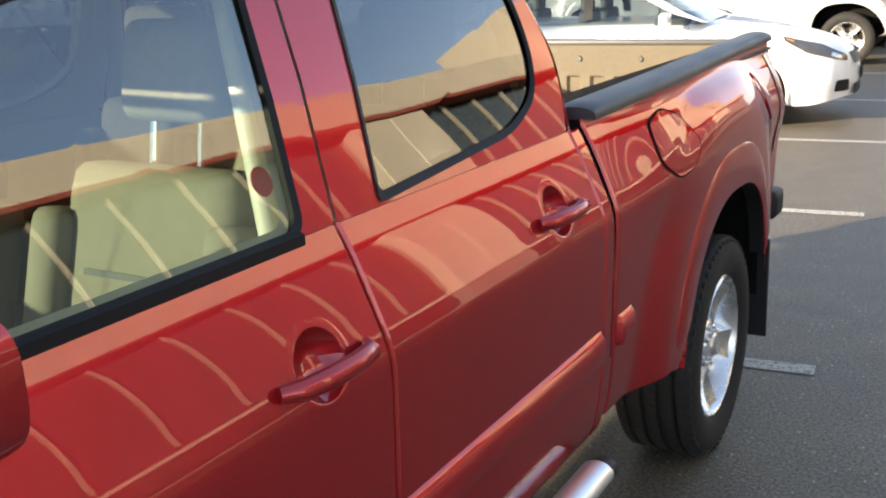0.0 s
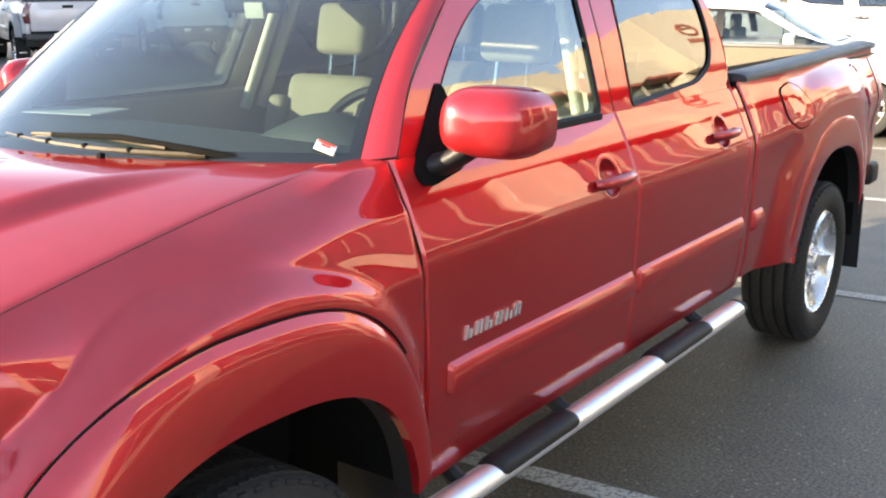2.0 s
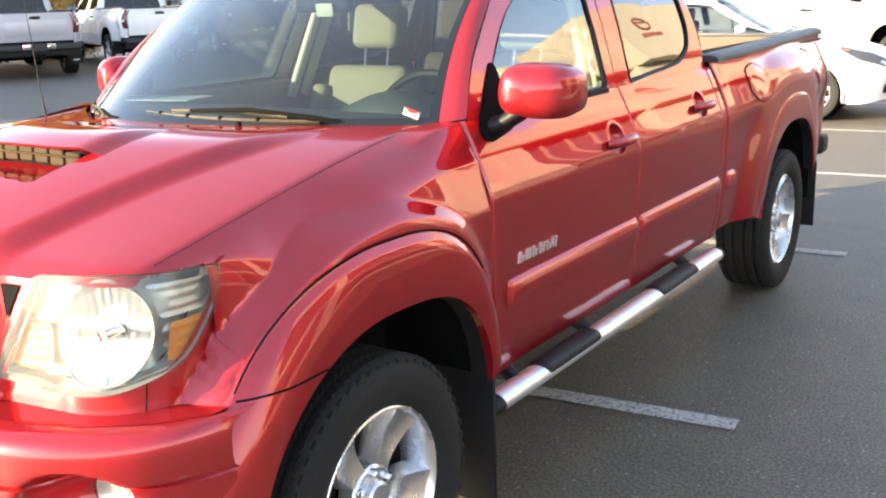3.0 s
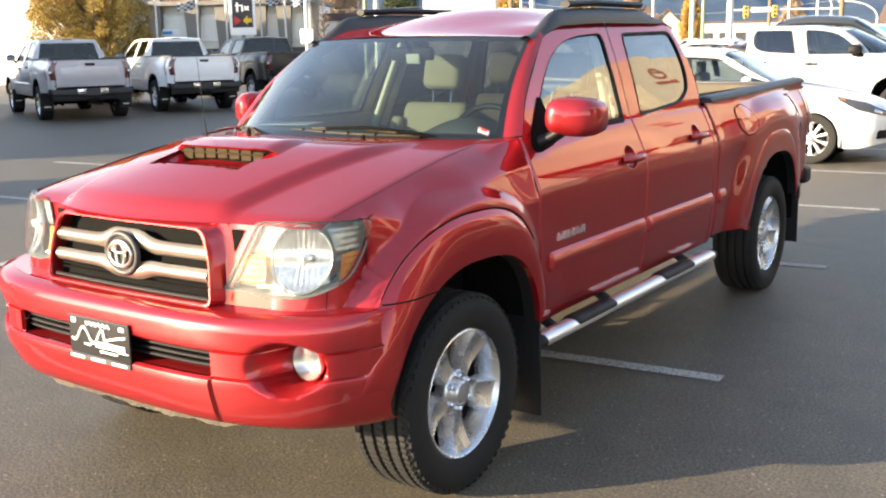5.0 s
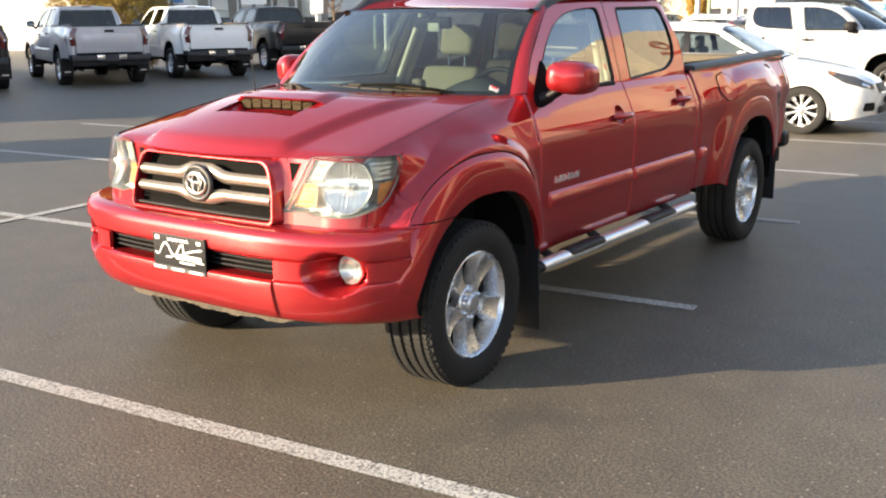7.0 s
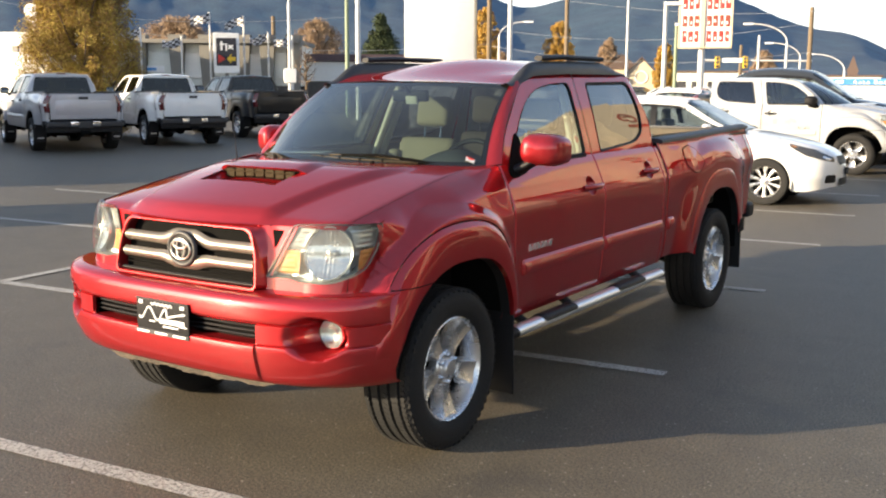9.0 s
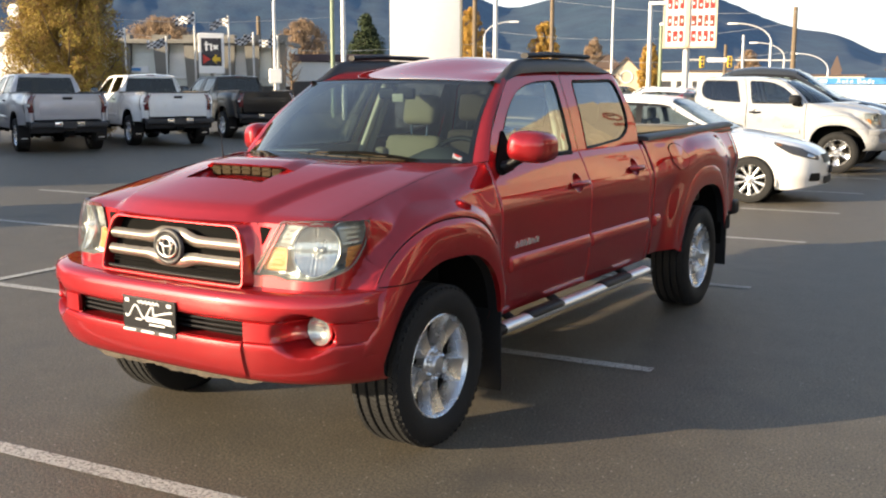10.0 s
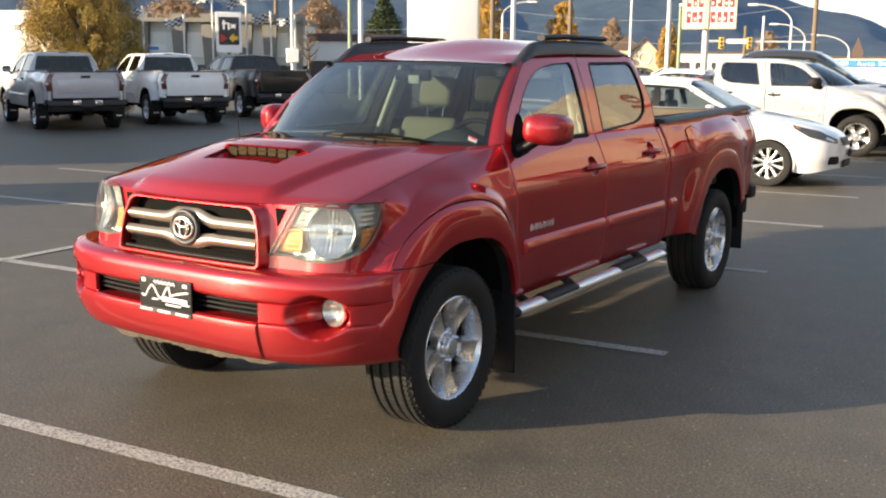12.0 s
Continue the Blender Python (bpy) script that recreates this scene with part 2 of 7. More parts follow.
def box(sx, sy, sz, c=(0, 0, 0), bevel=0.0, seg=2):
    bm = bmesh.new()
    bmesh.ops.create_cube(bm, size=1)
    bmesh.ops.scale(bm, vec=(sx, sy, sz), verts=bm.verts)
    if bevel:
        bmesh.ops.bevel(bm, geom=bm.edges[:], offset=bevel, segments=seg, profile=0.6, affect="EDGES", clamp_overlap=True)
    bmesh.ops.translate(bm, vec=c, verts=bm.verts)
    bm.verts.index_update()
    out = [tuple(v.co) for v in bm.verts], [tuple(v.index for v in f.verts) for f in bm.faces]
    bm.free()
    return out


def lathe(profile, seg=32, axis="x", c=(0, 0, 0)):
    """profile: (along the axis, radius); turned about the axis through c."""
    def fn(a, k):
        h, r = profile[k]
        p, q = r * math.cos(a), r * math.sin(a)
        o = (h, p, q) if axis == "x" else (p, h, q) if axis == "y" else (p, q, h)
        return o[0] + c[0], o[1] + c[1], o[2] + c[2]
    return grid(fn, [2 * math.pi * i / seg for i in range(seg)], range(len(profile)), close=True)


def tube(pts, r, seg=8, caps=True, squash=None):
    """A bar of radius r (a number or one per point) along pts."""
    pts = [Vector(p) for p in pts]
    v, f = [], []
    n = len(pts)
    for i, p in enumerate(pts):
        d = (pts[min(i + 1, n - 1)] - pts[max(i - 1, 0)]).normalized()
        up = Vector((0, 0, 1)) if abs(d.z) < 0.9 else Vector((1, 0, 0))
        a = d.cross(up).normalized()
        b = a.cross(d)
        rr = r[i] if isinstance(r, (list, tuple)) else r
        for k in range(seg):
            t = 2 * math.pi * k / seg
            v.append(tuple(p + a * (rr * math.cos(t) * (squash or 1)) + b * (rr * math.sin(t))))
    for i in range(n - 1):
        for k in range(seg):
            k2 = (k + 1) % seg
            f.append((i * seg + k, i * seg + k2, (i + 1) * seg + k2, (i + 1) * seg + k))
    if caps:
        f.append(tuple(reversed(range(seg))))
        f.append(tuple(range((n - 1) * seg, n * seg)))
    return v, f


def rounded(pts, r, n=5):
    """A closed polygon with rounded corners; r: one radius, or one per corner. Always n points a corner."""
    out = []
    k = len(pts)
    for i in range(k):
        p, a, b = Vector(pts[i]), Vector(pts[i - 1]), Vector(pts[(i + 1) % k])
        rr = r[i] if isinstance(r, (list, tuple)) else r
        u, w = (a - p), (b - p)
        d = min(rr, u.length * 0.48, w.length * 0.48)
        s, e = p + u.normalized() * d, p + w.normalized() * d
        for j in range(n):
            t = j / (n - 1)
            q = s * (1 - t) ** 2 + p * 2 * t * (1 - t) + e * t * t
            out.append(tuple(q))
    return out


def dense(loop, k=3):
    out = []
    for i, p in enumerate(loop):
        q = loop[(i + 1) % len(loop)]
        for j in range(k):
            out.append(tuple(a + (b - a) * j / k for a, b in zip(p, q)))
    return out


def ring(outer, inner, fn, fn2=None, steps=1):
    """The band between two loops with the same number of points; fn maps (a, b) into space, fn2 those of the inner loop."""
    n = len(outer)
    fn2 = fn2 or fn
    v = []
    for j in range(steps + 1):
        t = j / steps
        for o, i in zip(outer, inner):
            q = tuple(a + (b - a) * t for a, b in zip(o, i))
            v.append(fn(*q) if t < 1 else fn2(*q))
    f = [(j * n + i, j * n + (i + 1) % n, (j + 1) * n + (i + 1) % n, (j + 1) * n + i) for j in range(steps) for i in range(n)]
    return v, f


def fan(loop, fn, rings=6):
    """A filled loop, in rings towards its middle, so that it can bend."""
    n = len(loop)
    cx, cy = sum(p[0] for p in loop) / n, sum(p[1] for p in loop) / n
    v = []
    for j in range(rings):
        t = 1 - j / rings
        v += [fn(cx + (p[0] - cx) * t, cy + (p[1] - cy) * t) for p in loop]
    v.append(fn(cx, cy))
    f = [(j * n + i, j * n + (i + 1) % n, (j + 1) * n + (i + 1) % n, (j + 1) * n + i) for j in range(rings - 1) for i in range(n)]
    f += [((rings - 1) * n + i, (rings - 1) * n + (i + 1) % n, rings * n) for i in range(n)]
    return v, f


def prism(loop, fn, fn2):
    """A plate: the loop mapped by fn on one face and by fn2 on the other, with its rim."""
    n = len(loop)
    v = [fn(*p) for p in loop] + [fn2(*p) for p in loop]
    f = [tuple(range(n)), tuple(reversed(range(n, 2 * n)))] + [(i, i + n, (i + 1) % n + n, (i + 1) % n) for i in range(n)]
    return v, f


def curve(xs, ys):
    """A smooth curve through the given points, held level at both ends."""
    def fn(x):
        if x <= xs[0]:
            return ys[0]
        if x >= xs[-1]:
            return ys[-1]
        i = max(k for k in range(len(xs) - 1) if xs[k] <= x)
        h = xs[i + 1] - xs[i]
        t = (x - xs[i]) / h

        def slope(k):
            a, b = max(k - 1, 0), min(k + 1, len(xs) - 1)
            return (ys[b] - ys[a]) / (xs[b] - xs[a])
        return ys[i] * (1 + 2 * t) * (1 - t) ** 2 + ys[i + 1] * t * t * (3 - 2 * t) + h * slope(i) * t * (1 - t) ** 2 + h * slope(i + 1) * t * t * (t - 1)
    return fn


def smooth(a, b, x):
    t = min(1, max(0, (x - a) / (b - a)))
    return t * t * (3 - 2 * t)


# ---- the pickup truck: shape ----
# local frame: front axle at y 0, rear axle at y WB, nose towards -y, z from the ground
WB, HUB, TYRE = 3.57, 0.362, 0.368
BELT = 1.235
PROFILE = curve([0.44, 0.50, 0.58, 0.68, 0.80, 0.92, 1.00, 1.04, 1.10, 1.18, 1.24], [0.835, 0.860, 0.876, 0.884, 0.889, 0.893, 0.894, 0.889, 0.866, 0.831, 0.800])


def arch(y, z, a, b):
    """Below 1 inside the oval round the nearer wheel."""
    c = 0.0 if y < WB / 2 else WB
    return math.hypot((y - c) / a, (z - HUB) / b)


def opening(y, z, k=0.3):
    """Below 1 inside the wheel opening, grown by k towards the flare's outer edge."""
    c = 0.0 if y < WB / 2 else WB
    d, b = y - c, (0.495 if c == 0 else 0.525) + 0.173 * k
    h = max(0.0, z - HUB) / b
    return (d / (0.475 + 0.060 * k)) ** 3 + h ** 3 if d > 0 else (-d / (0.500 + 0.135 * k)) ** 2 + h ** 2


def side_x(y, z):
    x = PROFILE(z)
    r = arch(y, z, 0.61, 0.67)
    x += 0.010 * smooth(1.42, 1.0, r) * smooth(1.20, 1.0, z)
    return x


def bed_x(y, z):
    """The bed's side, fuller at the top than the doors."""
    x = side_x(y, z) + 0.036 * smooth(0.86, 1.14, z) * (0.15 + 0.85 * smooth(2.62, 3.10, y)) - 0.035 * smooth(2.9, 4.4, y)
    # the shelf over the rear arch, climbing to the rail at the tail
    r = opening(y, z, 1.0) ** (1 / 3 if y > WB else 1 / 2)
    w = 0.32 + 0.20 * smooth(3.45, 4.35, y)
    t = min(1.0, max(0.0, (1 + w - r) / w))
    return x + max(0.0, 0.925 - x) * math.sin(math.pi / 2 * t) ** 1.7 * smooth(1.262, 1.21, z) * smooth(4.62, 4.30, y)


def tucked0(x, y, z):
    """The fender drawn in towards the headlight's outer edge."""
    return x + (0.808 - x) * min(1.0, max(0.0, (0.12 - y) / 0.52)) ** 2.2 * smooth(1.13, 1.05, z)


def tucked(x, y, z):
    return swell(tucked0(x, y, z), y, z)


def swell(x, y, z, k=1.0):
    """The bulge over the wheel arch: a shelf with a crisp rear end that dies away towards the lamp."""
    if z < 0.6 or y > WB / 2:
        return x
    r = opening(y, z, 1.0) ** (1 / 3 if y > 0 else 1 / 2)
    w = 0.095 + 0.03 * smooth(0.30, 0.0, y) * smooth(-0.30, -0.05, y) - 0.045 * smooth(-0.12, -0.38, y)
    t = min(1.0, max(0.0, (1 + w - r) / w))
    return x + max(0.0, 0.924 - 0.030 * smooth(-0.10, -0.45, y) - x) * math.sin(math.pi / 2 * t) ** 1.3 * smooth(0.556, 0.51, y) * k


def green_x(z):
    d = z - BELT
    return 0.800 - 0.34 * d - 0.16 * d * d


def glass_y(x, t):
    """The windshield: t from 0 at the cowl to 1 at the roof."""
    e = abs(x)
    lo = 0.16 + 0.70 * (e / 0.73) ** 2 * 0.53
    hi = 0.86 + 0.12 * (e / 0.61) ** 2
    return lo + (hi - lo) * t


def front_y(x):
    """The plan of the nose at bumper height."""
    e = min(abs(x), 0.948) / 0.95
    return -0.42 - 0.445 * max(0.0, 1 - e ** 3.8) ** 0.5


CORNER, TURN_R = 0.615, 0.185


def nose_y(x, z):
    """The upright face that carries grille and lamps, by x up to the turn of its corner."""
    e = abs(x)
    y = -0.775 + 0.085 * min(1.0, e / 0.45) ** 2 + 0.14 * min(max(0.0, e - 0.45), CORNER - 0.45) + 0.16 * (z - 0.85)
    if e > CORNER:
        q = min(1.0, (e - CORNER) / TURN_R)
        y += TURN_R * (1 - math.sqrt(1 - q * q))
    return y


def nose(u, z, o=0.0):
    """The same face by the length u along it, round the corner and back; o sinks it inwards."""
    e = abs(u)
    if e <= CORNER:
        return u, nose_y(u, z) + o, z
    a = (e - CORNER) / TURN_R
    y0 = nose_y(CORNER, z)
    r = TURN_R - o
    if a <= math.pi / 2:
        x, y = CORNER + r * math.sin(a), y0 + TURN_R - r * math.cos(a)
    else:
        x, y = CORNER + r, y0 + TURN_R + (a - math.pi / 2) * TURN_R
    return math.copysign(x, u), y, z


def grille_y(x, z):
    """The raised face round the grille, flatter than the lamps' face."""
    return -0.767 + 0.012 * (x / 0.42) ** 2 + 0.16 * (z - 0.81)


def outward(vf, c):
    """Turns the faces so that they look away from c."""
    v, f = vf
    q = [Vector(v[i]) for i in f[len(f) // 3][:3]]
    n = (q[1] - q[0]).cross(q[2] - q[0])
    return (v, f) if n.dot(q[0] - Vector(c)) > 0 else (v, [tuple(reversed(k)) for k in f])


def hood_edge(y):
    return 0.752 - 0.030 * smooth(-0.5, 0.5, y)


def hood_z(x, v):
    e = min(1.0, abs(x) / 0.75)
    zf = 1.068 - 0.004 * smooth(0.75, 1.0, e)
    zr = 1.252 - 0.022 * e * e
    z = zf + (zr - zf) * (1 - max(0.0, 1 - v) ** 1.35)
    cx = 0.375 + 0.16 * v
    z += 0.028 * smooth(cx + 0.06, cx - 0.02, abs(x)) * smooth(0.0, 0.08, v) * smooth(1.02, 0.6, v)
    z += 0.018 * (1 - e * e) * math.sin(math.pi * min(1, v))
    z -= 0.014 * (1 - smooth(0, 0.04, v))
    return z


def hood_span(x):
    e = abs(x)
    yf = nose_y(e, 1.066) - 0.006
    yr = 0.135 + 0.70 * (e / 0.73) ** 2 * 0.53
    return yf, yr


def on_hood(x, y):
    a, b = hood_span(x)
    return hood_z(x, (y - a) / (b - a))


sill_top = curve([0.42, 0.545, 0.585, 0.74, 0.80, 0.855, 0.905, 0.935, 0.955, 1.00], [0.842, 0.842, 0.832, 0.838, 0.855, 0.884, 0.940, 0.985, 1.062, 1.066])


def ring_panel(y0, y1, z0, z1, n=60, cut=None, m=54):
    """A stretch of the body side with rolled front and rear edges."""
    def fn(y, z):
        e = min(y - y0, y1 - y)
        return side_x(y, z) - 0.009 * (1 - smooth(0, 0.004, e)), y, z
    return grid(fn, edged(y0, y1, n, 0.002), lin(z0, z1, m), cut)


def no_cup(y, z):
    """Leaves out the faces behind a door handle."""
    return lambda q: not all(math.hypot((p[1] - y) / 0.070, (p[2] - z) / 0.066) < 1 for p in q)


def build_wheel(truck, x, y, s, treads=False):
    hubp = new("wheel")
    hubp.parent = truck
    hubp.matrix_basis = Matrix.Translation((s * x, y, HUB))
    if s < 0:
        hubp.matrix_basis = hubp.matrix_basis @ Matrix.Rotation(math.pi, 4, "Z")
    R = TYRE
    # cross-section of the tyre, from the inner bead over the tread to the outer bead; grooves cut in
    prof = [(-0.125, 0.235), (-0.135, 0.27), (-0.138, 0.31), (-0.128, 0.345), (-0.115, R - 0.006)]
    for g in (-0.078, -0.026, 0.026, 0.078):
        prof += [(g - 0.010, R), (g - 0.006, R - 0.011), (g + 0.006, R - 0.011), (g + 0.010, R)]
    prof += [(0.112, R - 0.005), (0.120, R - 0.012), (0.124, 0.345), (0.130, 0.338), (0.136, 0.31), (0.134, 0.275), (0.124, 0.250), (0.112, 0.236)]
    part("tyre", lathe(prof, 72), RUBBER, hubp, "black all-terrain tyre with four tread grooves", angle=30)
    # shoulder blocks
    blocks = []
    for i in range(56):
        a = 2 * math.pi * i / 56
        blocks.append(at(box(0.016, 0.022, 0.010, (0.118, 0, R - 0.0135), 0.002, 1), Matrix.Rotation(a, 4, "X")))
    tagged(part("shoulder_tread", join(*blocks), RUBBER, hubp), kind="stuff")
    if treads:
        ribs = []
        for j, (g, w) in enumerate(((-0.097, 0.022), (-0.052, 0.036), (0.0, 0.036), (0.052, 0.036), (0.095, 0.022))):
            for i in range(92):
                m_ = Matrix.Rotation(2 * math.pi * (i + 0.5 * (j % 2)) / 92, 4, "X") @ pose(g, 0, R - 0.0012, 0, 0, 24 if j % 2 else -24)
                ribs.append(at(box(w, 0.0205, 0.006), m_))
        tagged(part("tread_pattern", join(*ribs), RUBBER, hubp, smooth=False), kind="stuff")
    rim = new("rim", mesh("rim", lathe([(-0.11, 0.238), (-0.11, 0.225), (-0.02, 0.20), (0.03, 0.205), (0.085, 0.222), (0.112, 0.228), (0.117, 0.234), (0.113, 0.240), (0.10, 0.240)], 56), ALLOY))
    rim.parent = hubp
    part("rim_dish", lathe([(0.022, 0.205), (-0.012, 0.12), (0.0, 0.03)], 40), DARK, rim)
    # five broad spokes that widen towards the rim, with a step down each flank
    for i in range(5):
        a = math.pi + 2 * math.pi * i / 5
        def sp(t, w):
            r = 0.055 + 0.168 * t
            half = 0.033 + 0.040 * t
            e = abs(w)
            h = 0.080 + 0.024 * t - 0.016 * math.sin(math.pi * t)
            drop = 0.0 if e <= 0.72 else (e - 0.72) / 0.28 * 0.052
            return h - drop - (0.010 * (1 - (e / 0.72) ** 2) if e < 0.72 else 0) * smooth(0.1, 0.6, t), half * w, r
        part("spoke", at(grid(sp, lin(0, 1, 9), [-1, -0.86, -0.72, -0.55, -0.3, 0, 0.3, 0.55, 0.72, 0.86, 1]), Matrix.Rotation(a, 4, "X")), ALLOY, rim, angle=25)
    part("hub", lathe([(0.035, 0.085), (0.075, 0.082), (0.082, 0.074), (0.080, 0.045), (0.084, 0.043)], 36), ALLOY, rim, angle=25)
    part("centre_cap", lathe([(0.078, 0.044), (0.098, 0.042), (0.104, 0.036), (0.106, 0.020), (0.1065, 0.0005)], 28), ALLOY, rim, "silver centre cap")
    for i in range(6):
        a = 2 * math.pi * (i + 0.5) / 6
        c = (0, 0.063 * math.cos(a), 0.063 * math.sin(a))
        part("wheel_nut", join(lathe([(0.070, 0.015), (0.083, 0.0145), (0.0835, 0.010)], 12, c=c), lathe([(0.078, 0.009), (0.094, 0.009), (0.097, 0.005), (0.097, 0.0004)], 6, c=c)), CHROME, rim, angle=20)
    part("brake_disc", lathe([(-0.03, 0.16), (0.0, 0.16), (0.0, 0.05)], 30), RUST, rim)
    return hubp


def build_lamp(truck, s):
    """Headlight: housing, bowls and amber cells under a clear lens."""
    outline = [(0.432, 0.842), (0.545, 1.066), (0.72, 1.076), (0.965, 1.062), (0.957, 0.985), (0.885, 0.882), (0.74, 0.835), (0.585, 0.830), (0.545, 0.842)]
    rad = [0.012, 0.02, 0.05, 0.02, 0.05, 0.06, 0.05, 0.03, 0.03]
    lo = dense(rounded(outline, rad), 3)
    mid = (0.70, 0.95)

    def f(o):
        return lambda u, z: nose(s * u, z, o)
    inner = [((u - mid[0]) * 0.965 + mid[0], (z - mid[1]) * 0.94 + mid[1]) for u, z in lo]
    lamp = part("headlight", ring(lo, inner, f(-0.004), f(0.012)), LAMPGREY, truck, "clear headlight with chrome bowl and amber cells")
    part("housing", fan(inner, lambda u, z: nose(s * u, z, 0.050 + 0.006 * math.sin(90 * u)), 7), HOUSING, lamp)
    part("housing_wall", ring(inner, inner, f(0.012), f(0.050)), HOUSING, lamp)

    def lens_fn(u, z):
        b = 0.016 * max(0, 1 - ((u - mid[0]) / 0.30) ** 2) * max(0, 1 - ((z - 0.95) / 0.13) ** 2)
        return nose(s * u, z, -0.008 - b)
    part("lens", outward(fan(lo, lens_fn, 9), (s * 0.4, 0.0, 0.95)), LENS, lamp, "clear plastic lens")
    c = (0.705, 0.952)

    def bowl(a, r):
        u, z = c[0] + r * math.cos(a), c[1] + r * math.sin(a)
        d = 0.036 * (1 - (r / 0.112) ** 2) + 0.008 + 0.0025 * abs(math.sin(150 * u)) * (r > 0.03) + 0.0015 * math.sin(110 * z) * (r > 0.03)
        return nose(s * u, z, d)
    part("reflector_bowl", grid(bowl, lin(0, 2 * math.pi, 73), [0.004, 0.02, 0.031, 0.04, 0.05, 0.06, 0.07, 0.078, 0.086, 0.095, 0.104]), BOWL, lamp, angle=16)
    part("bowl_rim", grid(lambda a, k: nose(s * (c[0] + (0.104 + 0.007 * k) * math.cos(a)), c[1] + (0.104 + 0.007 * k) * math.sin(a), 0.004 + 0.014 * abs(k - 0.4)), lin(0, 2 * math.pi, 45), [0, 0.4, 1]), HOUSING, lamp)
    bx, by_, bz_ = nose(s * c[0], c[1], 0.0)
    part("bulb", lathe([(0.0, 0.001), (0.002, 0.014), (0.03, 0.016), (0.045, 0.016)], 16, "y", (bx, by_ + 0.004, bz_)), CHROME, lamp)

    def cell(name, pts, m, o, label=""):
        part(name, fan(dense(rounded(pts, 0.010, 4), 3), lambda u, z: nose(s * u, z, o - 0.004 * math.sin(150 * z) ** 2), 7), m, lamp, label)
    cell("turn_signal", [(0.458, 0.862), (0.494, 0.955), (0.566, 0.958), (0.570, 0.862)], AMBER, 0.022, "amber turn signal")
    cell("turn_reflector", [(0.498, 0.962), (0.552, 1.050), (0.640, 1.054), (0.580, 0.962)], LAMPGREY, 0.024)
    cell("side_marker", [(0.842, 0.880), (0.846, 0.962), (0.940, 0.966), (0.905, 0.902)], AMBER, 0.010, "amber side marker")
    cell("corner_reflector", [(0.828, 0.974), (0.790, 1.046), (0.948, 1.040), (0.942, 0.976)], HOUSING, 0.014)
    return lamp


def build_mirror(truck, s, paint):
    half = 0.104 if s > 0 else 0.080
    mx = 0.945 if s > 0 else 0.870          # the far mirror is folded in a little
    ang = lin(0, 2 * math.pi, 49)

    def shell(a, t):
        q = max(0.0, 1 - t / 0.62)
        grow = max(0.0, 1 - q ** 2.6) ** (1 / 2.6) * (1 - 0.05 * smooth(0.6, 1.0, t))
        ca, sa = math.cos(a), math.sin(a)
        d = (abs(ca) ** 3.4 + abs(sa) ** 3.4) ** (-1 / 3.4)
        zz = 0.079 * grow * d * sa * (1 - 0.10 * smooth(0.2, 1.0, ca) * (sa > 0))
        return s * (mx + half * grow * d * ca + 0.014 * grow * max(0.0, sa) * (ca < 0) * -ca), 0.664 + 0.162 * t + 0.034 * ca * grow * d, 1.308 + zz - 0.006 * ca * grow
    m = part("side_mirror", grid(shell, ang, [0.0, 0.004, 0.015, 0.035, 0.07, 0.12, 0.2, 0.3, 0.45, 0.62, 0.8, 1.0]), paint, truck, "painted door mirror on black foot", angle=50)
    part("mirror_glass", fan([((half - 0.006) * math.cos(a) * (abs(math.cos(a)) ** 3.2 + abs(math.sin(a)) ** 3.2) ** (-1 / 3.2), 0.064 * math.sin(a) * (abs(math.cos(a)) ** 3.2 + abs(math.sin(a)) ** 3.2) ** (-1 / 3.2)) for a in ang[:-1]], lambda p, q: (s * (mx + p), 0.815 + 0.25 * p, 1.306 + q), 3), MIRROR, m)
    foot = [(0.622, 1.205), (0.800, 1.385), (0.822, 1.372), (0.838, 1.250), (0.800, 1.190), (0.665, 1.168), (0.630, 1.176)]
    lp = rounded(foot, 0.02)
    part("mirror_sail", prism(lp, lambda y, z: (s * (max(green_x(z), side_x(y, z) if z < BELT else 0) + 0.006), y, z), lambda y, z: (s * (green_x(z) - 0.012), y, z)), DARK, m, "black mirror sail panel")
    part("mirror_arm", tube([(s * 0.800, 0.715, 1.205), (s * 0.835, 0.720, 1.212), (s * (mx - 0.07), 0.725, 1.235), (s * (mx - 0.02), 0.725, 1.265)], [0.030, 0.027, 0.024, 0.024], 20, squash=1.9), PLASTIC, m)
    return m


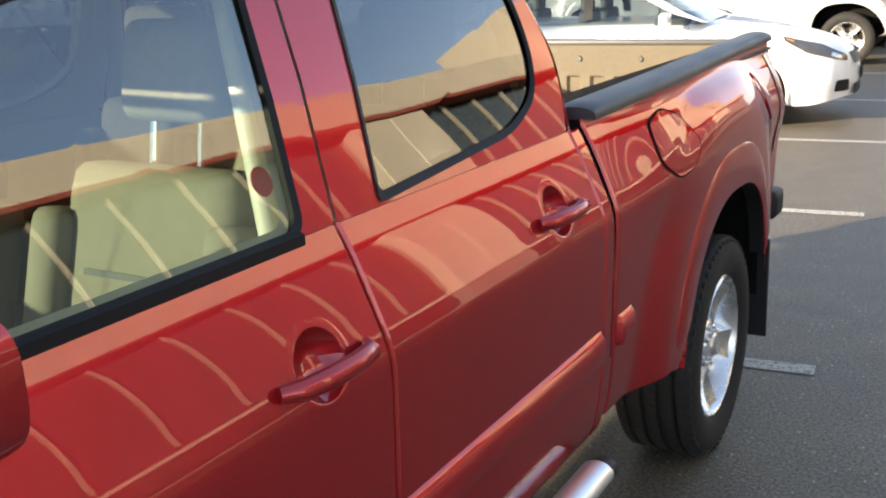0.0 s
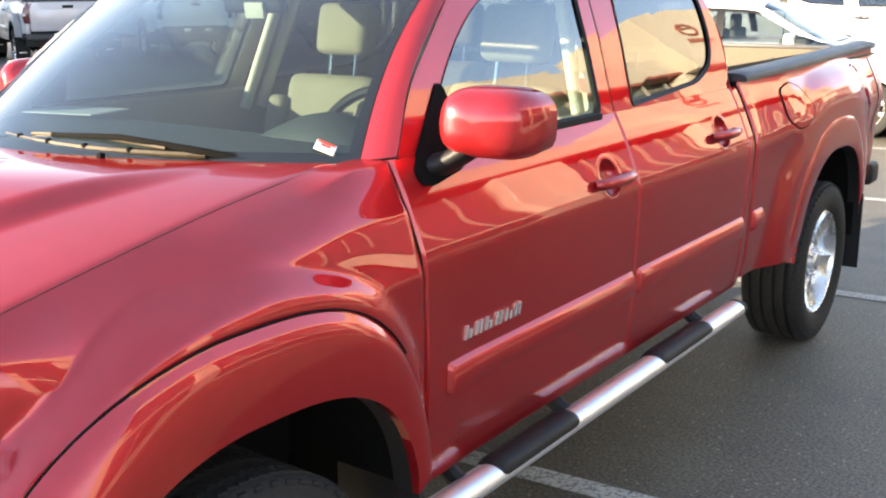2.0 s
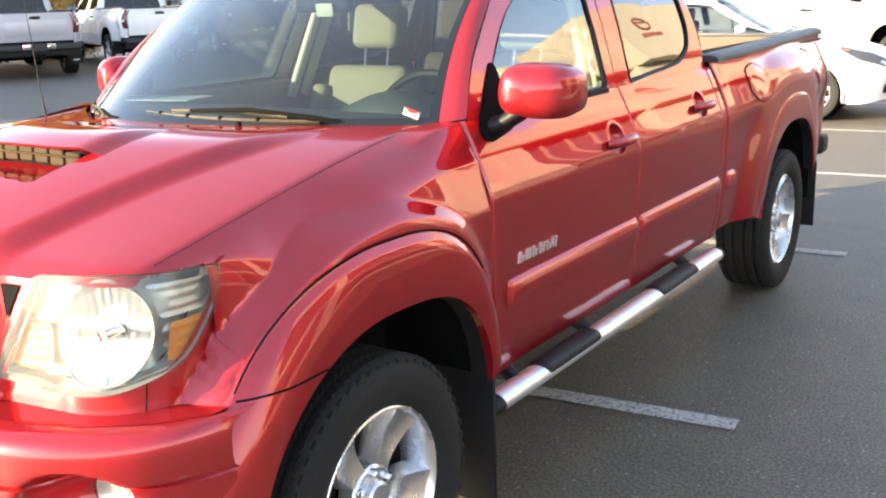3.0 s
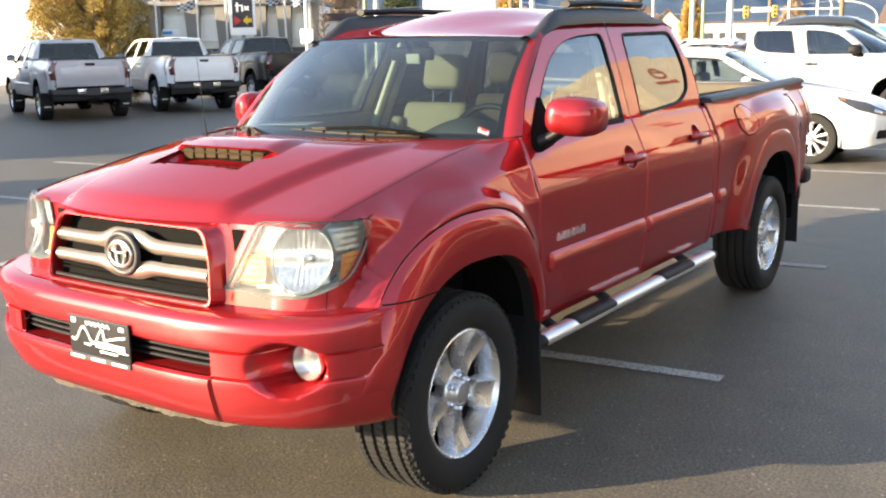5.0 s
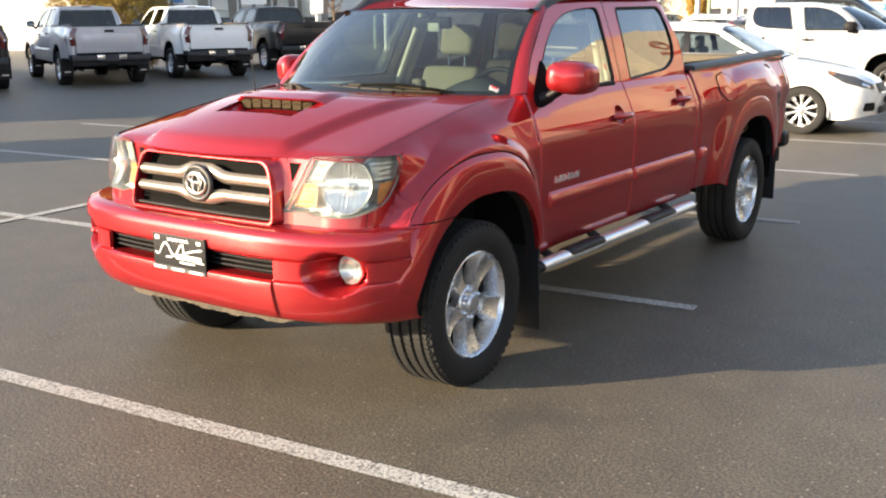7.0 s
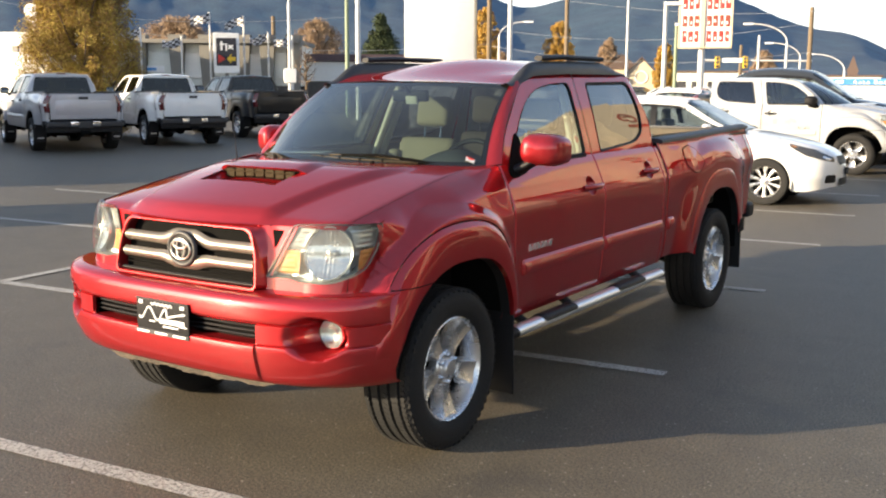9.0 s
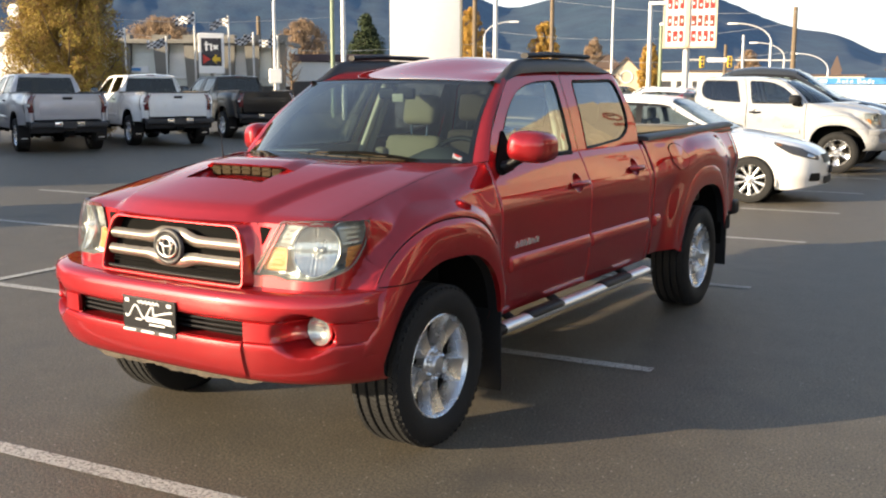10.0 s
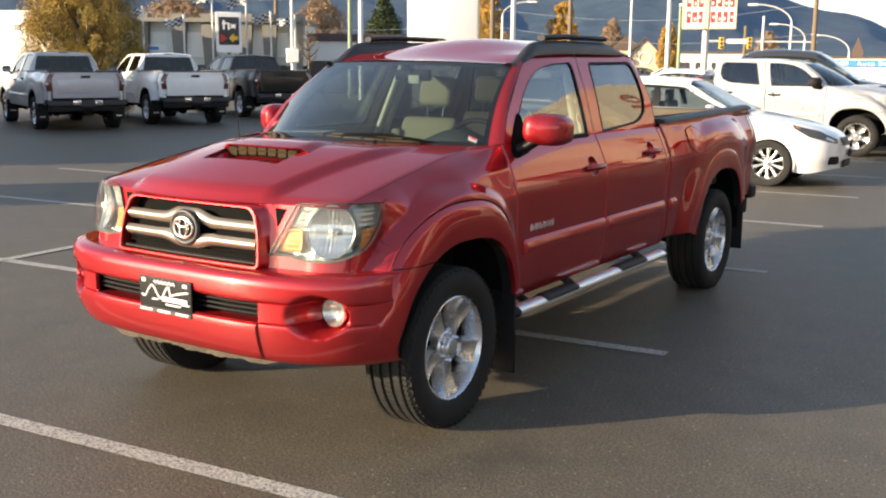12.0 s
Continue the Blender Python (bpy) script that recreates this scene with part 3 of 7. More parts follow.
def build_step(truck, s):
    x, z = s * 0.900, 0.420
    b = part("running_board", tube([(x, y, z) for y in [0.545, 0.55] + lin(0.57, 2.44, 8) + [2.465, 2.47]], [0.026] + [0.030] * 10 + [0.026], 28, squash=1.38), STEEL, truck, "polished oval step tube with black pads")
    for a, e in ((0.80, 1.22), (1.74, 2.18)):
        def pad(y, t):
            up = smooth(0, 0.035, min(y - a, e - y))
            c, q = math.cos(t), max(0.0, math.sin(t))
            return x + s * (-0.003 + 0.041 * c + 0.003 * up * c), y, z + (0.029 + 0.009 * up) * q ** (1 - 0.35 * up)
        part("step_pad", grid(pad, [a, a + 0.006, a + 0.014, a + 0.024, a + 0.035] + lin(a + 0.06, e - 0.06, 6) + [e - 0.035, e - 0.024, e - 0.014, e - 0.006, e], lin(0.0, math.pi, 21)), PLASTIC, b, "black plastic step pad")
    for y, d in ((0.548, -1), (2.468, 1)):
        part("end_cap", tube([(x, y, z), (x, y + 0.03 * d, z - 0.003), (x, y + 0.055 * d, z - 0.012), (x, y + 0.06 * d, z - 0.016)], [0.0305, 0.029, 0.020, 0.006], 24, squash=1.38), PLASTIC, b, "black end cap")
    for y in (0.72, 1.24, 2.20):
        part("bracket", tube([(s * 0.66, y, 0.50), (s * 0.76, y, 0.485), (s * 0.83, y, 0.455), (s * 0.87, y, 0.43)], [0.02, 0.02, 0.024, 0.024], 8), PLASTIC, b)


def build_seat(name, truck, x, y, w, mat_, rest=True, lean=16):
    base = 0.715
    st = part(name, at(box(w, 0.50, 0.16, (0, 0, 0), 0.05, 3), pose(x, y, base, 8)), mat_, truck, "beige fabric seat with headrest")
    part("seat_back", at(box(w * 0.86, 0.15, 0.58, (0, 0, 0.28), 0.06, 3), pose(x, y + 0.24, base + 0.02, -lean)), mat_, st)
    for d in (-1, 1):
        part("side_bolster", at(box(0.09, 0.19, 0.46, (0, 0, 0.25), 0.04, 3), pose(x + d * (w / 2 - 0.035), y + 0.22, base + 0.02, -lean)), mat_, st)
    part("seam", at(box(w * 0.5, 0.006, 0.012, (0, -0.078, 0.36)), pose(x, y + 0.24, base + 0.02, -lean)), DASH, st)
    if rest:
        hx = math.tan(radians(lean))
        part("headrest", at(box(0.25, 0.10, 0.19, (0, 0, 0), 0.045, 3), pose(x, y + 0.24 + hx * 0.70, base + 0.735, -lean + 4)), mat_, st)
        for d in (-0.06, 0.06):
            part("headrest_post", tube([(x + d, y + 0.24 + hx * 0.52, base + 0.52), (x + d, y + 0.24 + hx * 0.62, base + 0.67)], 0.007, 8), CHROME, st)
    return st


def build_truck(name, paint, label, full=True, long_rack=True, rack=True):
    T = new(name)
    tagged(T, label, "pickup truck")
    P = paint
    # hood with its rolled edge, split at the cowl
    vs = [0, 0.012, 0.03, 0.06, 0.09] + lin(0.13, 0.70, 58) + lin(0.72, 0.97, 10) + [0.985, 1.0]

    def hood_fn(u, v):
        xe = hood_edge(-0.5 + v)
        x = u * xe
        a, b = hood_span(x)
        y = a + (b - a) * v
        z = hood_z(x, v) - 0.005 * (1 - smooth(0, 0.02, 1 - abs(u)))
        return x, y, z

    def scoop_cut(q):
        return not all(abs(p[0]) < 0.235 and -0.43 < p[1] < -0.18 for p in q)
    hood = part("hood", grid(hood_fn, lin(-1, 1, 161), vs, scoop_cut), P, T, "hood with raised centre and air scoop" if full else "")

    # scoop: a low hump behind a sunken mouth
    def sc(u, v):
        x = u * (0.290 - 0.06 * v)
        y = -0.292 + 0.055 * abs(u) ** 2.5 + 0.40 * v
        prof = smooth(1.0, 0.72, abs(u))
        rise = 0.024 * prof * smooth(1.0, 0.15, v)
        return x, y, on_hood(x, min(y, 0.13)) + rise - 0.003
    part("scoop_shell", grid(sc, lin(-1, 1, 41), lin(0, 1, 16)), P, hood)
    part("scoop_lip", grid(lambda u, t: tuple(a + b for a, b in zip(sc(u, 0.0), (0, 0.02 * t, -0.012 * math.sin(1.5 * t)))), lin(-0.95, 0.95, 31), lin(0, 1, 4)), P, hood)

    def mouth(u, v):
        x = u * 0.262
        y = -0.455 + 0.20 * v
        d = 0.042 * smooth(0, 0.9, v) * smooth(1.0, 0.70, abs(u))
        return x, y, on_hood(x, y) - 0.002 - d
    part("scoop_floor", grid(mouth, lin(-1, 1, 41), lin(0, 1, 14)), P, hood)
    part("scoop_duct", grid(lambda u, t: (u * 0.225, -0.248, on_hood(u * 0.225, -0.248) - 0.06 + (0.060 + 0.018 * smooth(1.0, 0.6, abs(u))) * t), lin(-1, 1, 15), [0, 1]), DARK, hood)
    for i in range(7):
        xx = -0.186 + 0.062 * i
        part("scoop_fin", box(0.057, 0.010, 0.042, (xx, -0.262, on_hood(xx, -0.262) - 0.014 - 0.10 * xx * xx), 0.004, 1), WIRE, hood)
    part("scoop_fin_bar", box(0.44, 0.008, 0.006, (0, -0.268, on_hood(0, -0.268) - 0.012), 0.002, 1), WIRE, hood)
    if full:
        for x, y in ((0.312, 0.185), (-0.312, 0.185)):
            part("washer_nozzle", at(box(0.017, 0.015, 0.014, (0, 0, 0.005), 0.005, 2), pose(x, y, on_hood(x, y))), DARK, hood)
        part("antenna", tube([(-0.70, 0.30, 1.21), (-0.70, 0.29, 1.30), (-0.708, 0.275, 1.60)], [0.005, 0.0018, 0.001], 8), PLASTIC, T, "thin black whip antenna")
    # cowl under the windshield
    part("cowl", grid(lambda x, t: (x, hood_span(x)[1] + 0.004 + 0.10 * t, hood_z(x, 1.0) - 0.028 - 0.010 * t + 0.02 * (t > 0.9)), lin(-0.73, 0.73, 31), [0, 0.3, 0.6, 0.95, 1.0]), PLASTIC, T)
    # sides: fender, doors, bed
    for s in (1, -1):
        def roll(y, q):
            # fender: upright below, rolled over to the hood seam above
            if q <= 1:
                z = 0.47 + (1.00 - 0.47) * q
                x = side_x(y, z)
            else:
                xe = hood_edge(y) + 0.005
                ze = on_hood(hood_edge(y) - 0.01, min(max(y, -0.58), 0.49)) + 0.001
                x0 = side_x(y, 1.00)
                # two flats with a soft knee between them: a chamfer down from the hood, then the upright side
                k = smooth(0.0, 0.52, y)
                bx_, bz_ = xe + (x0 - xe) * 0.82 - 0.017 * k, 1.00 + (ze - 1.00) * (0.50 + 0.16 * k)
                t = q - 1
                if t < 0.36:
                    u = t / 0.5
                    x, z = x0 + (bx_ - x0) * u, 1.00 + (bz_ - 1.00) * u
                elif t > 0.64:
                    u = (t - 0.5) / 0.5
                    x, z = bx_ + (xe - bx_) * u, bz_ + (ze - bz_) * u
                else:
                    u = (t - 0.36) / 0.28
                    p0 = (x0 + (bx_ - x0) * 0.72, 1.00 + (bz_ - 1.00) * 0.72)
                    p2 = (bx_ + (xe - bx_) * 0.28, bz_ + (ze - bz_) * 0.28)
                    x, z = [p0[i] * (1 - u) ** 2 + (bx_, bz_)[i] * 2 * u * (1 - u) + p2[i] * u * u for i in (0, 1)]
                # at the rear the panel fills out to the door's own section
                r_ = smooth(0.30, 0.555, y)
                if t > 0.5:
                    u = (t - 0.5) / 0.5
                    zd = bz_ + (1.236 - bz_) * min(1.0, u / 0.6)
                    xd = PROFILE(min(zd, 1.232)) - 0.003 - (PROFILE(1.232) - xe) * max(0.0, (u - 0.6) / 0.4)
                    x, z = x + (xd - x) * r_, z + (zd - z) * r_
                x += 0.004 * math.sin(math.pi * t) * (1 - r_)
                z += 0.013 * math.sin(math.pi * max(0.0, t - 0.4) / 0.6) * (1 - r_)
            e = 0.560 - y
            tk = smooth(1.85, 1.35, q)
            # towards the lamp one rounded shoulder over an upright foot
            g_ = smooth(0.14, -0.12, y)
            xe, ze = hood_edge(y) + 0.005, on_hood(hood_edge(y) - 0.01, min(max(y, -0.58), 0.49)) + 0.001
            xl = 0.894 + (0.808 - 0.894) * min(1.0, max(0.0, (0.12 - y) / 0.52)) ** 2.2 - 0.02 * smooth(0.70, 0.50, z)
            xf = xl - (xl - xe) * min(1.0, max(0.0, (z - 0.92) / (ze - 0.92))) ** (2.0 + 3.2 * smooth(-0.22, -0.42, y))
            x += (tucked0(x, y, z) - x) * tk
            x += (xf - x) * g_
            x = swell(x, y, z, tk)
            y0 = nose_y(CORNER, 1.05)
            if y < y0 + TURN_R:
                k = 1 - max(0.0, y - y0) / TURN_R
                x = min(x, CORNER + TURN_R * math.sqrt(max(0.0, 1 - k * k)) + 0.002)
            return x - 0.008 * (1 - smooth(0, 0.006, e)), y, z
        if s > 0:
            part("hood_seam", tube([(s * (hood_edge(y) + 0.003), y, on_hood(hood_edge(y) - 0.01, y) - 0.001) for y in lin(-0.52, 0.47, 40)], 0.0027, 6), DARK, T)
            part("hood_gap", flip(grid(lambda y, t: (hood_edge(y) - 0.001 + 0.007 * t, y, on_hood(hood_edge(y) - 0.01, y) - 0.005 + 0.002 * t), lin(-0.56, 0.47, 30), [0, 1]), s), DARK, T)
        keep = lambda q: not all(opening(p[1], p[2]) < 1 for p in q) and not all(p[1] < -0.418 and p[2] < 1.066 for p in q)
        part("fender", flip(grid(roll, edged(-0.58, 0.560, 90), lin(0, 1, 40) + lin(1.02, 2, 44), keep), s), P, T)
        d1 = part("front_door", flip(ring_panel(0.567, 1.612, 0.47, BELT, n=100, m=92, cut=no_cup(1.453, 1.070)), s), P, T)
        d2 = part("rear_door", flip(ring_panel(1.620, 2.530, 0.47, BELT, n=90, m=92, cut=no_cup(2.318, 1.100)), s), P, T)
        part("cab_corner", flip(ring_panel(2.537, 2.592, 0.47, BELT, n=4), s), P, T)
        part("rocker", flip(grid(lambda y, t: (0.845 - 0.10 * t ** 2, y, 0.488 - 0.020 * math.sin(t * 1.5)), lin(0.50, 2.60, 22), lin(0, 1, 7)), s), P, T)
        bed = part("bed_side", flip(grid(lambda y, t: (bed_x(y, 0.50 + (1.252 + 0.030 * (y - 2.62) / 1.94 - 0.50) * t) - 0.007 * (1 - smooth(0, 0.005, y - 2.612)) - 0.05 * smooth(4.50, 4.57, y) ** 2, y, 0.50 + (1.252 + 0.030 * (y - 2.62) / 1.94 - 0.50) * t), edged(2.612, 4.57, 110), lin(0, 1, 64), lambda q: not all(opening(p[1], p[2]) < 1 for p in q) and not all(p[1] > 4.08 and p[2] < 0.60 for p in q)), s), P, T)
        # bed edge coloured dark and a dark plate added for the gap's shade
        part("bed_front_edge", grid(lambda z, t: (s * (bed_x(2.62, z) - 0.014 - 0.11 * t), 2.613, z), lin(0.50, 1.25, 20), [0, 1]), DARK, bed)
        part("cab_gap_shade", box(0.14, 0.006, 0.58, (s * 0.785, 2.604, 0.790)), DARK, T)
        # wheel flares
        for c in (0.0, WB):
            a0, a1 = (11, 172) if c == 0 else (13, 169)

            def fl(deg, k):
                t = radians(deg)
                kk = max(k, 0)
                ct, st = math.cos(t), math.sin(t)
                if ct > 0:
                    a, n = 0.475 + 0.060 * kk, 3.0
                else:
                    a, n = 0.500 + 0.135 * kk, 2.0 + 0.15 * kk
                b = (0.495 if c == 0 else 0.525) + 0.173 * kk
                y = c + math.copysign(a * abs(ct) ** (2 / n), ct)
                z = HUB + b * max(0.0, st) ** (2 / n if ct > 0 else 1)
                body = side_x(min(max(y, -0.40), 4.55), max(z, 0.48))
                if c == 0 and z > 0.80:
                    body = tucked(body, y, z)
                elif c > 0:
                    body = bed_x(y, max(z, 0.48))
                x = 0.950 - 0.010 * k + 0.008 * math.sin(math.pi * min(1, kk)) - (0.014 if c == 0 else 0.030) * smooth(0.70, 1.0, k) ** 2
                x -= 0.02 * smooth(0.60, 0.44, z) + (0.020 if c > 0 else 0)
                if k >= 0.999:
                    x = min(body - 0.012, 0.912 if c == 0 else 0.908)
                elif c == 0:
                    x -= 0.030 * smooth(-0.10, -0.45, y) * smooth(0.35, 1.0, k)
                if k < 0:
                    x = 0.933 + 0.10 * k
                if c == 0 and y < -0.42:
                    x = min(x, 0.95 * max(0.05, 1 - ((-0.42 - y) / 0.445) ** 2) ** (1 / 3.8) + 0.002 - 0.006 * smooth(0.80, 0.95, k) - 0.014 * smooth(0.52, 0.42, z) - 0.06 * smooth(0.56, 0.44, z) * smooth(-0.46, -0.56, y))
                return s * x, y, z
            part("fender_flare", grid(fl, lin(a0, a1, 61), [-0.08, 0.0, 0.05, 0.15, 0.3, 0.45, 0.6, 0.72, 0.80, 0.88, 0.94, 0.975, 1.0]), P, T, "painted wheel-arch flare", angle=40)
            part("flare_lip", grid(fl, lin(a0, a1, 41), [-0.6, -0.3, -0.081]), PLASTIC, T, "black inner lip of the arch")
            if c == 0:
                part("flare_gasket", tube([(q[0] + s * 0.003, q[1], q[2]) for q in (fl(dg, 0.993) for dg in lin(40, 137, 50))], 0.0024, 6), DARK, T, "black gasket between flare and fender")
                seam = []
                for k in lin(0.02, 0.93, 14):
                    q = fl(180 - math.degrees(math.asin((0.800 - HUB) / (0.495 + 0.173 * k))), k)
                    seam.append((q[0] + s * 0.0005, q[1], q[2]))
                part("bumper_seam", tube(seam, 0.0028, 5), DARK, T)

            def liner(deg, k):
                t = radians(deg)
                ct, st = math.cos(t), max(0.0, math.sin(t))
                a, n = (0.490, 3.0) if ct > 0 else (0.53, 2.0)
                return s * (0.90 - 0.42 * k), c + math.copysign(a * abs(ct) ** (2 / n), ct), HUB - 0.06 + 0.595 * st ** (2 / n)
            part("wheel_liner", grid(liner, lin(3, 164, 34), [0, 0.5, 1]), DARK, T)
            part("liner_wall", grid(lambda deg, k: (s * 0.48, c + (liner(deg, 1)[1] - c) * k, HUB - 0.06 + (max(HUB + (0.05 if deg > 150 else -0.06), liner(deg, 1)[2]) - HUB + 0.06) * k), lin(0, 180, 24), [0.0, 1]), DARK, T)
            fy = c + (0.485 if c == 0 else 0.50)
            if not full:
                part("mud_flap_bar", box(0.13, 0.004, 0.022, (s * 0.815, c + 0.508, 0.30), 0.002, 1), STEEL, T, "bright bar on the mud flap")
            part("mud_flap", box(0.25, 0.010, 0.44 if c == 0 else 0.38, (s * 0.815, fy, 0.345 if c == 0 else 0.41), 0.004, 1), PLASTIC, T, "black rubber mud flap")
        # mouldings
        for d, y0, y1 in ((d1, 0.642, 1.604), (d2, 1.628, 2.522), (bed, 2.622, 2.735)):
            def mo(y, t):
                z = 0.682 + 0.086 * t
                e = smooth(0, 0.012, min(y - y0, y1 - y))
                h = curve([0, 0.12, 0.75, 1.0], [-0.004, 0.018, 0.014, -0.004])(t)
                return s * (side_x(y, z) + h * e - 0.002 * (1 - e)), y, z
            part("side_moulding", grid(mo, edged(y0, y1, 12), [0, 0.04, 0.12, 0.3, 0.5, 0.75, 0.85, 0.93, 1.0]), P, d, "painted protective moulding")
        # door handles in their cups
        for d, hy in ((d1, 1.465), (d2, 2.330)):
            hz = 1.070 if d is d1 else 1.100
            def cup(a, r):
                y, z = hy + 0.072 * r * math.cos(a) - 0.012, hz + 0.068 * r * math.sin(a)
                deep = 0.036 * max(0.0, 1 - (r / 0.78) ** 2.4)
                return s * (side_x(y, z) + 0.0007 * smooth(1.0, 0.9, r) - deep), y, z
            part("handle_cup", grid(cup, lin(0, 2 * math.pi, 33), [0.01, 0.2, 0.38, 0.52, 0.63, 0.70, 0.745, 0.77, 0.79, 0.84, 0.92, 1.0]), P, d)
            bar = tube([(s * (side_x(y, hz) + o), y, hz - 0.004) for y, o in ((hy - 0.115, 0.006), (hy - 0.09, 0.024), (hy - 0.03, 0.034), (hy + 0.03, 0.034), (hy + 0.075, 0.026), (hy + 0.095, 0.006))], [0.012, 0.016, 0.017, 0.017, 0.016, 0.012], 10)
            part("door_handle", bar, P if full else PLASTIC, d, "pull handle")
            part("keyhole", lathe([(0.0, 0.007), (0.004, 0.006), (0.004, 0.0004)], 12, "x", (s * (side_x(hy + 0.088, hz) + 0.022), hy + 0.082, hz)), SATIN, d)
        # name badge as plain slanted bars
        bz = 0.818
        for i, w in enumerate((0.034, 0.034, 0.032, 0.036, 0.040, 0.034)):
            y = 0.712 + i * 0.0425
            o = lambda q, z: (s * (side_x(q, z) + 0.005), q, z)
            for a_, top_ in ((0.0, 0.016), (w * 0.52, 0.016 if i % 2 else 0.004)):
                lp = [(y + a_, bz - 0.016), (y + a_ + 0.011, bz - 0.016), (y + a_ + 0.013 + 0.2 * top_, bz + top_), (y + a_ + 0.002 + 0.2 * top_, bz + top_)]
                part("badge_stroke", prism(lp, o, lambda q, z: (s * (side_x(q, z) - 0.002), q, z)), BADGE, d1, "chrome slanted badge stroke")
        # door frames, seals and glass
        g = lambda off: (lambda y, z: (s * (green_x(z) + off), y, z))
        f1o = [(0.592, BELT), (0.695, 1.375), (0.86, 1.50), (0.995, 1.60), (1.10, 1.658), (1.36, 1.684), (1.700, 1.690), (1.612, BELT)]
        f1i = [(0.680, BELT + 0.004), (0.790, 1.350), (0.905, 1.455), (1.03, 1.540), (1.18, 1.602), (1.36, 1.630), (1.616, 1.640), (1.537, BELT + 0.004)]
        f2o = [(1.620, BELT), (1.708, 1.690), (2.46, 1.690), (2.555, 1.55), (2.585, 1.42), (2.572, 1.34), (2.530, BELT)]
        f2i = [(1.740, BELT + 0.004), (1.842, 1.640), (2.462, 1.648), (2.492, 1.52), (2.480, 1.41), (2.425, 1.328), (2.280, 1.272)]
        r1, r2 = [0.01, 0.08, 0.08, 0.08, 0.10, 0.10, 0.03, 0.005], [0.005, 0.03, 0.07, 0.06, 0.06, 0.05, 0.02]
        for door, fo, fi, rr, gl in ((d1, f1o, f1i, r1, SIDEGL), (d2, f2o, f2i, r2, PRIVGL)):
            lo, li = dense(rounded(fo, rr, 6), 2), dense(rounded(fi, [0.02, 0.06, 0.07, 0.07, 0.08, 0.10, 0.05, 0.03] if door is d1 else [0.02, 0.03, 0.06, 0.06, 0.06, 0.07, 0.08], 6), 2)
            cy, cz = sum(p[0] for p in li) / len(li), sum(p[1] for p in li) / len(li)
            le = [(cy + (y - cy) * (0.978 if door is d1 else 0.966), cz + (z - cz) * (0.965 if door is d1 else 0.925)) for y, z in li]
            part("window_frame", ring(lo, li, g(0.0), None, 3), P, door)
            part("window_seal", join(ring(li, le, g(0.004), g(-0.002)), ring(li, li, g(0.004), g(-0.02))), SEAL, door, "black rubber window seal")
            (ya, za), (yb, zb) = (fi[0], fi[-1])
            if door is d1:
                part("belt_strip", grid(lambda t, k: (s * (green_x(za + (zb - za) * t) + (0.010 if 0 < k < 3 else -0.004)), ya + 0.01 + (yb - ya - 0.02) * t, za + (zb - za) * t - 0.024 + 0.010 * k), lin(0, 1, 10), [0, 0.3, 2.6, 3]), SEAL, door, "black rubber belt strip")
            part("window_glass", outward(fan(li, g(-0.008), 4), (0, 1.6, 1.2)), gl, door, "clear side glass" if gl is SIDEGL else "dark privacy glass")
            part("frame_lining", ring(lo, le, g(-0.016), g(-0.030), 2), TANPL, door)
        # C pillar to the cab's back edge
        part("rear_pillar", grid(lambda t, k: (s * (green_x(BELT + 0.44 * t) - 0.035 * k ** 2), curve([0, 0.42, 0.9, 1.0], [2.537, 2.592, 2.485, 2.45])(t) + (2.605 - curve([0, 0.42, 0.9, 1.0], [2.537, 2.592, 2.485, 2.45])(t)) * k, BELT + 0.44 * t), lin(0, 1, 14), lin(0, 1, 6)), P, T)
        part("rear_pillar_lining", grid(lambda t, k: (s * (green_x(BELT + 0.44 * t) - 0.022), 2.44 + 0.13 * k, BELT + 0.44 * t), lin(0, 1, 6), [0, 1]), TANPL, T)
        # A pillar
        def ap(t, k):
            z = BELT + (1.660 - BELT) * t
            x0, y0, z0 = 0.735 - 0.122 * t, glass_y(0.735 - 0.122 * t, t) + 0.004, 1.228 + (1.626 - 1.228) * t
            x1, z1 = green_x(z), z
            y1 = curve([0, 0.43, 1.0], [0.586, 0.738, 1.085])(t)
            b = math.sin(math.pi * k) * 0.006
            w_ = 0.030 * math.sin(math.pi * t) * (1 - k)
            return s * (x0 + (x1 - x0) * k + b), y0 + (y1 - y0) * k - b - 0.6 * w_, z0 + (z1 - z0) * k + 0.5 * w_
        part("front_pillar", grid(ap, [-0.10] + lin(0.0, 1, 24), lin(0, 1, 9)), P, T)
        part("pillar_seam", tube([(q[0] + s * 0.0015, q[1] - 0.002, q[2]) for q in (ap(0.012, k) for k in lin(0.05, 1, 8))], 0.0022, 5), DARK, T)
        part("pillar_lining", grid(lambda t, k: tuple(a + b for a, b in zip(ap(t, k), (-0.020 * s, 0.018, -0.012))), lin(0, 1, 12), lin(0, 1, 4)), GREYPL, T, "grey inner windshield pillar")
        part("door_trim", box(0.03, 1.96, 0.72, (s * 0.775, 1.58, 0.875), 0.01, 1), TANPL, T, "beige inner door trim")
        # two strips for the sunlit pillar edge and window edge, brightened by colour
        for dy in (0.0, 0.085):
            part("inner_pillar", tube([(s * 0.725, 1.560 + dy, 1.16), (s * 0.580, 1.650 + dy, 1.615)], 0.020, 12, squash=1.1), PILLAR, T, "inner pillar trim, paled for the sun on it")
        build_mirror(T, s, P if full else PLASTIC)
        build_step(T, s) if full else None
        build_lamp(T, s)
        # fog lamp
        fx, fz = 0.752, 0.641
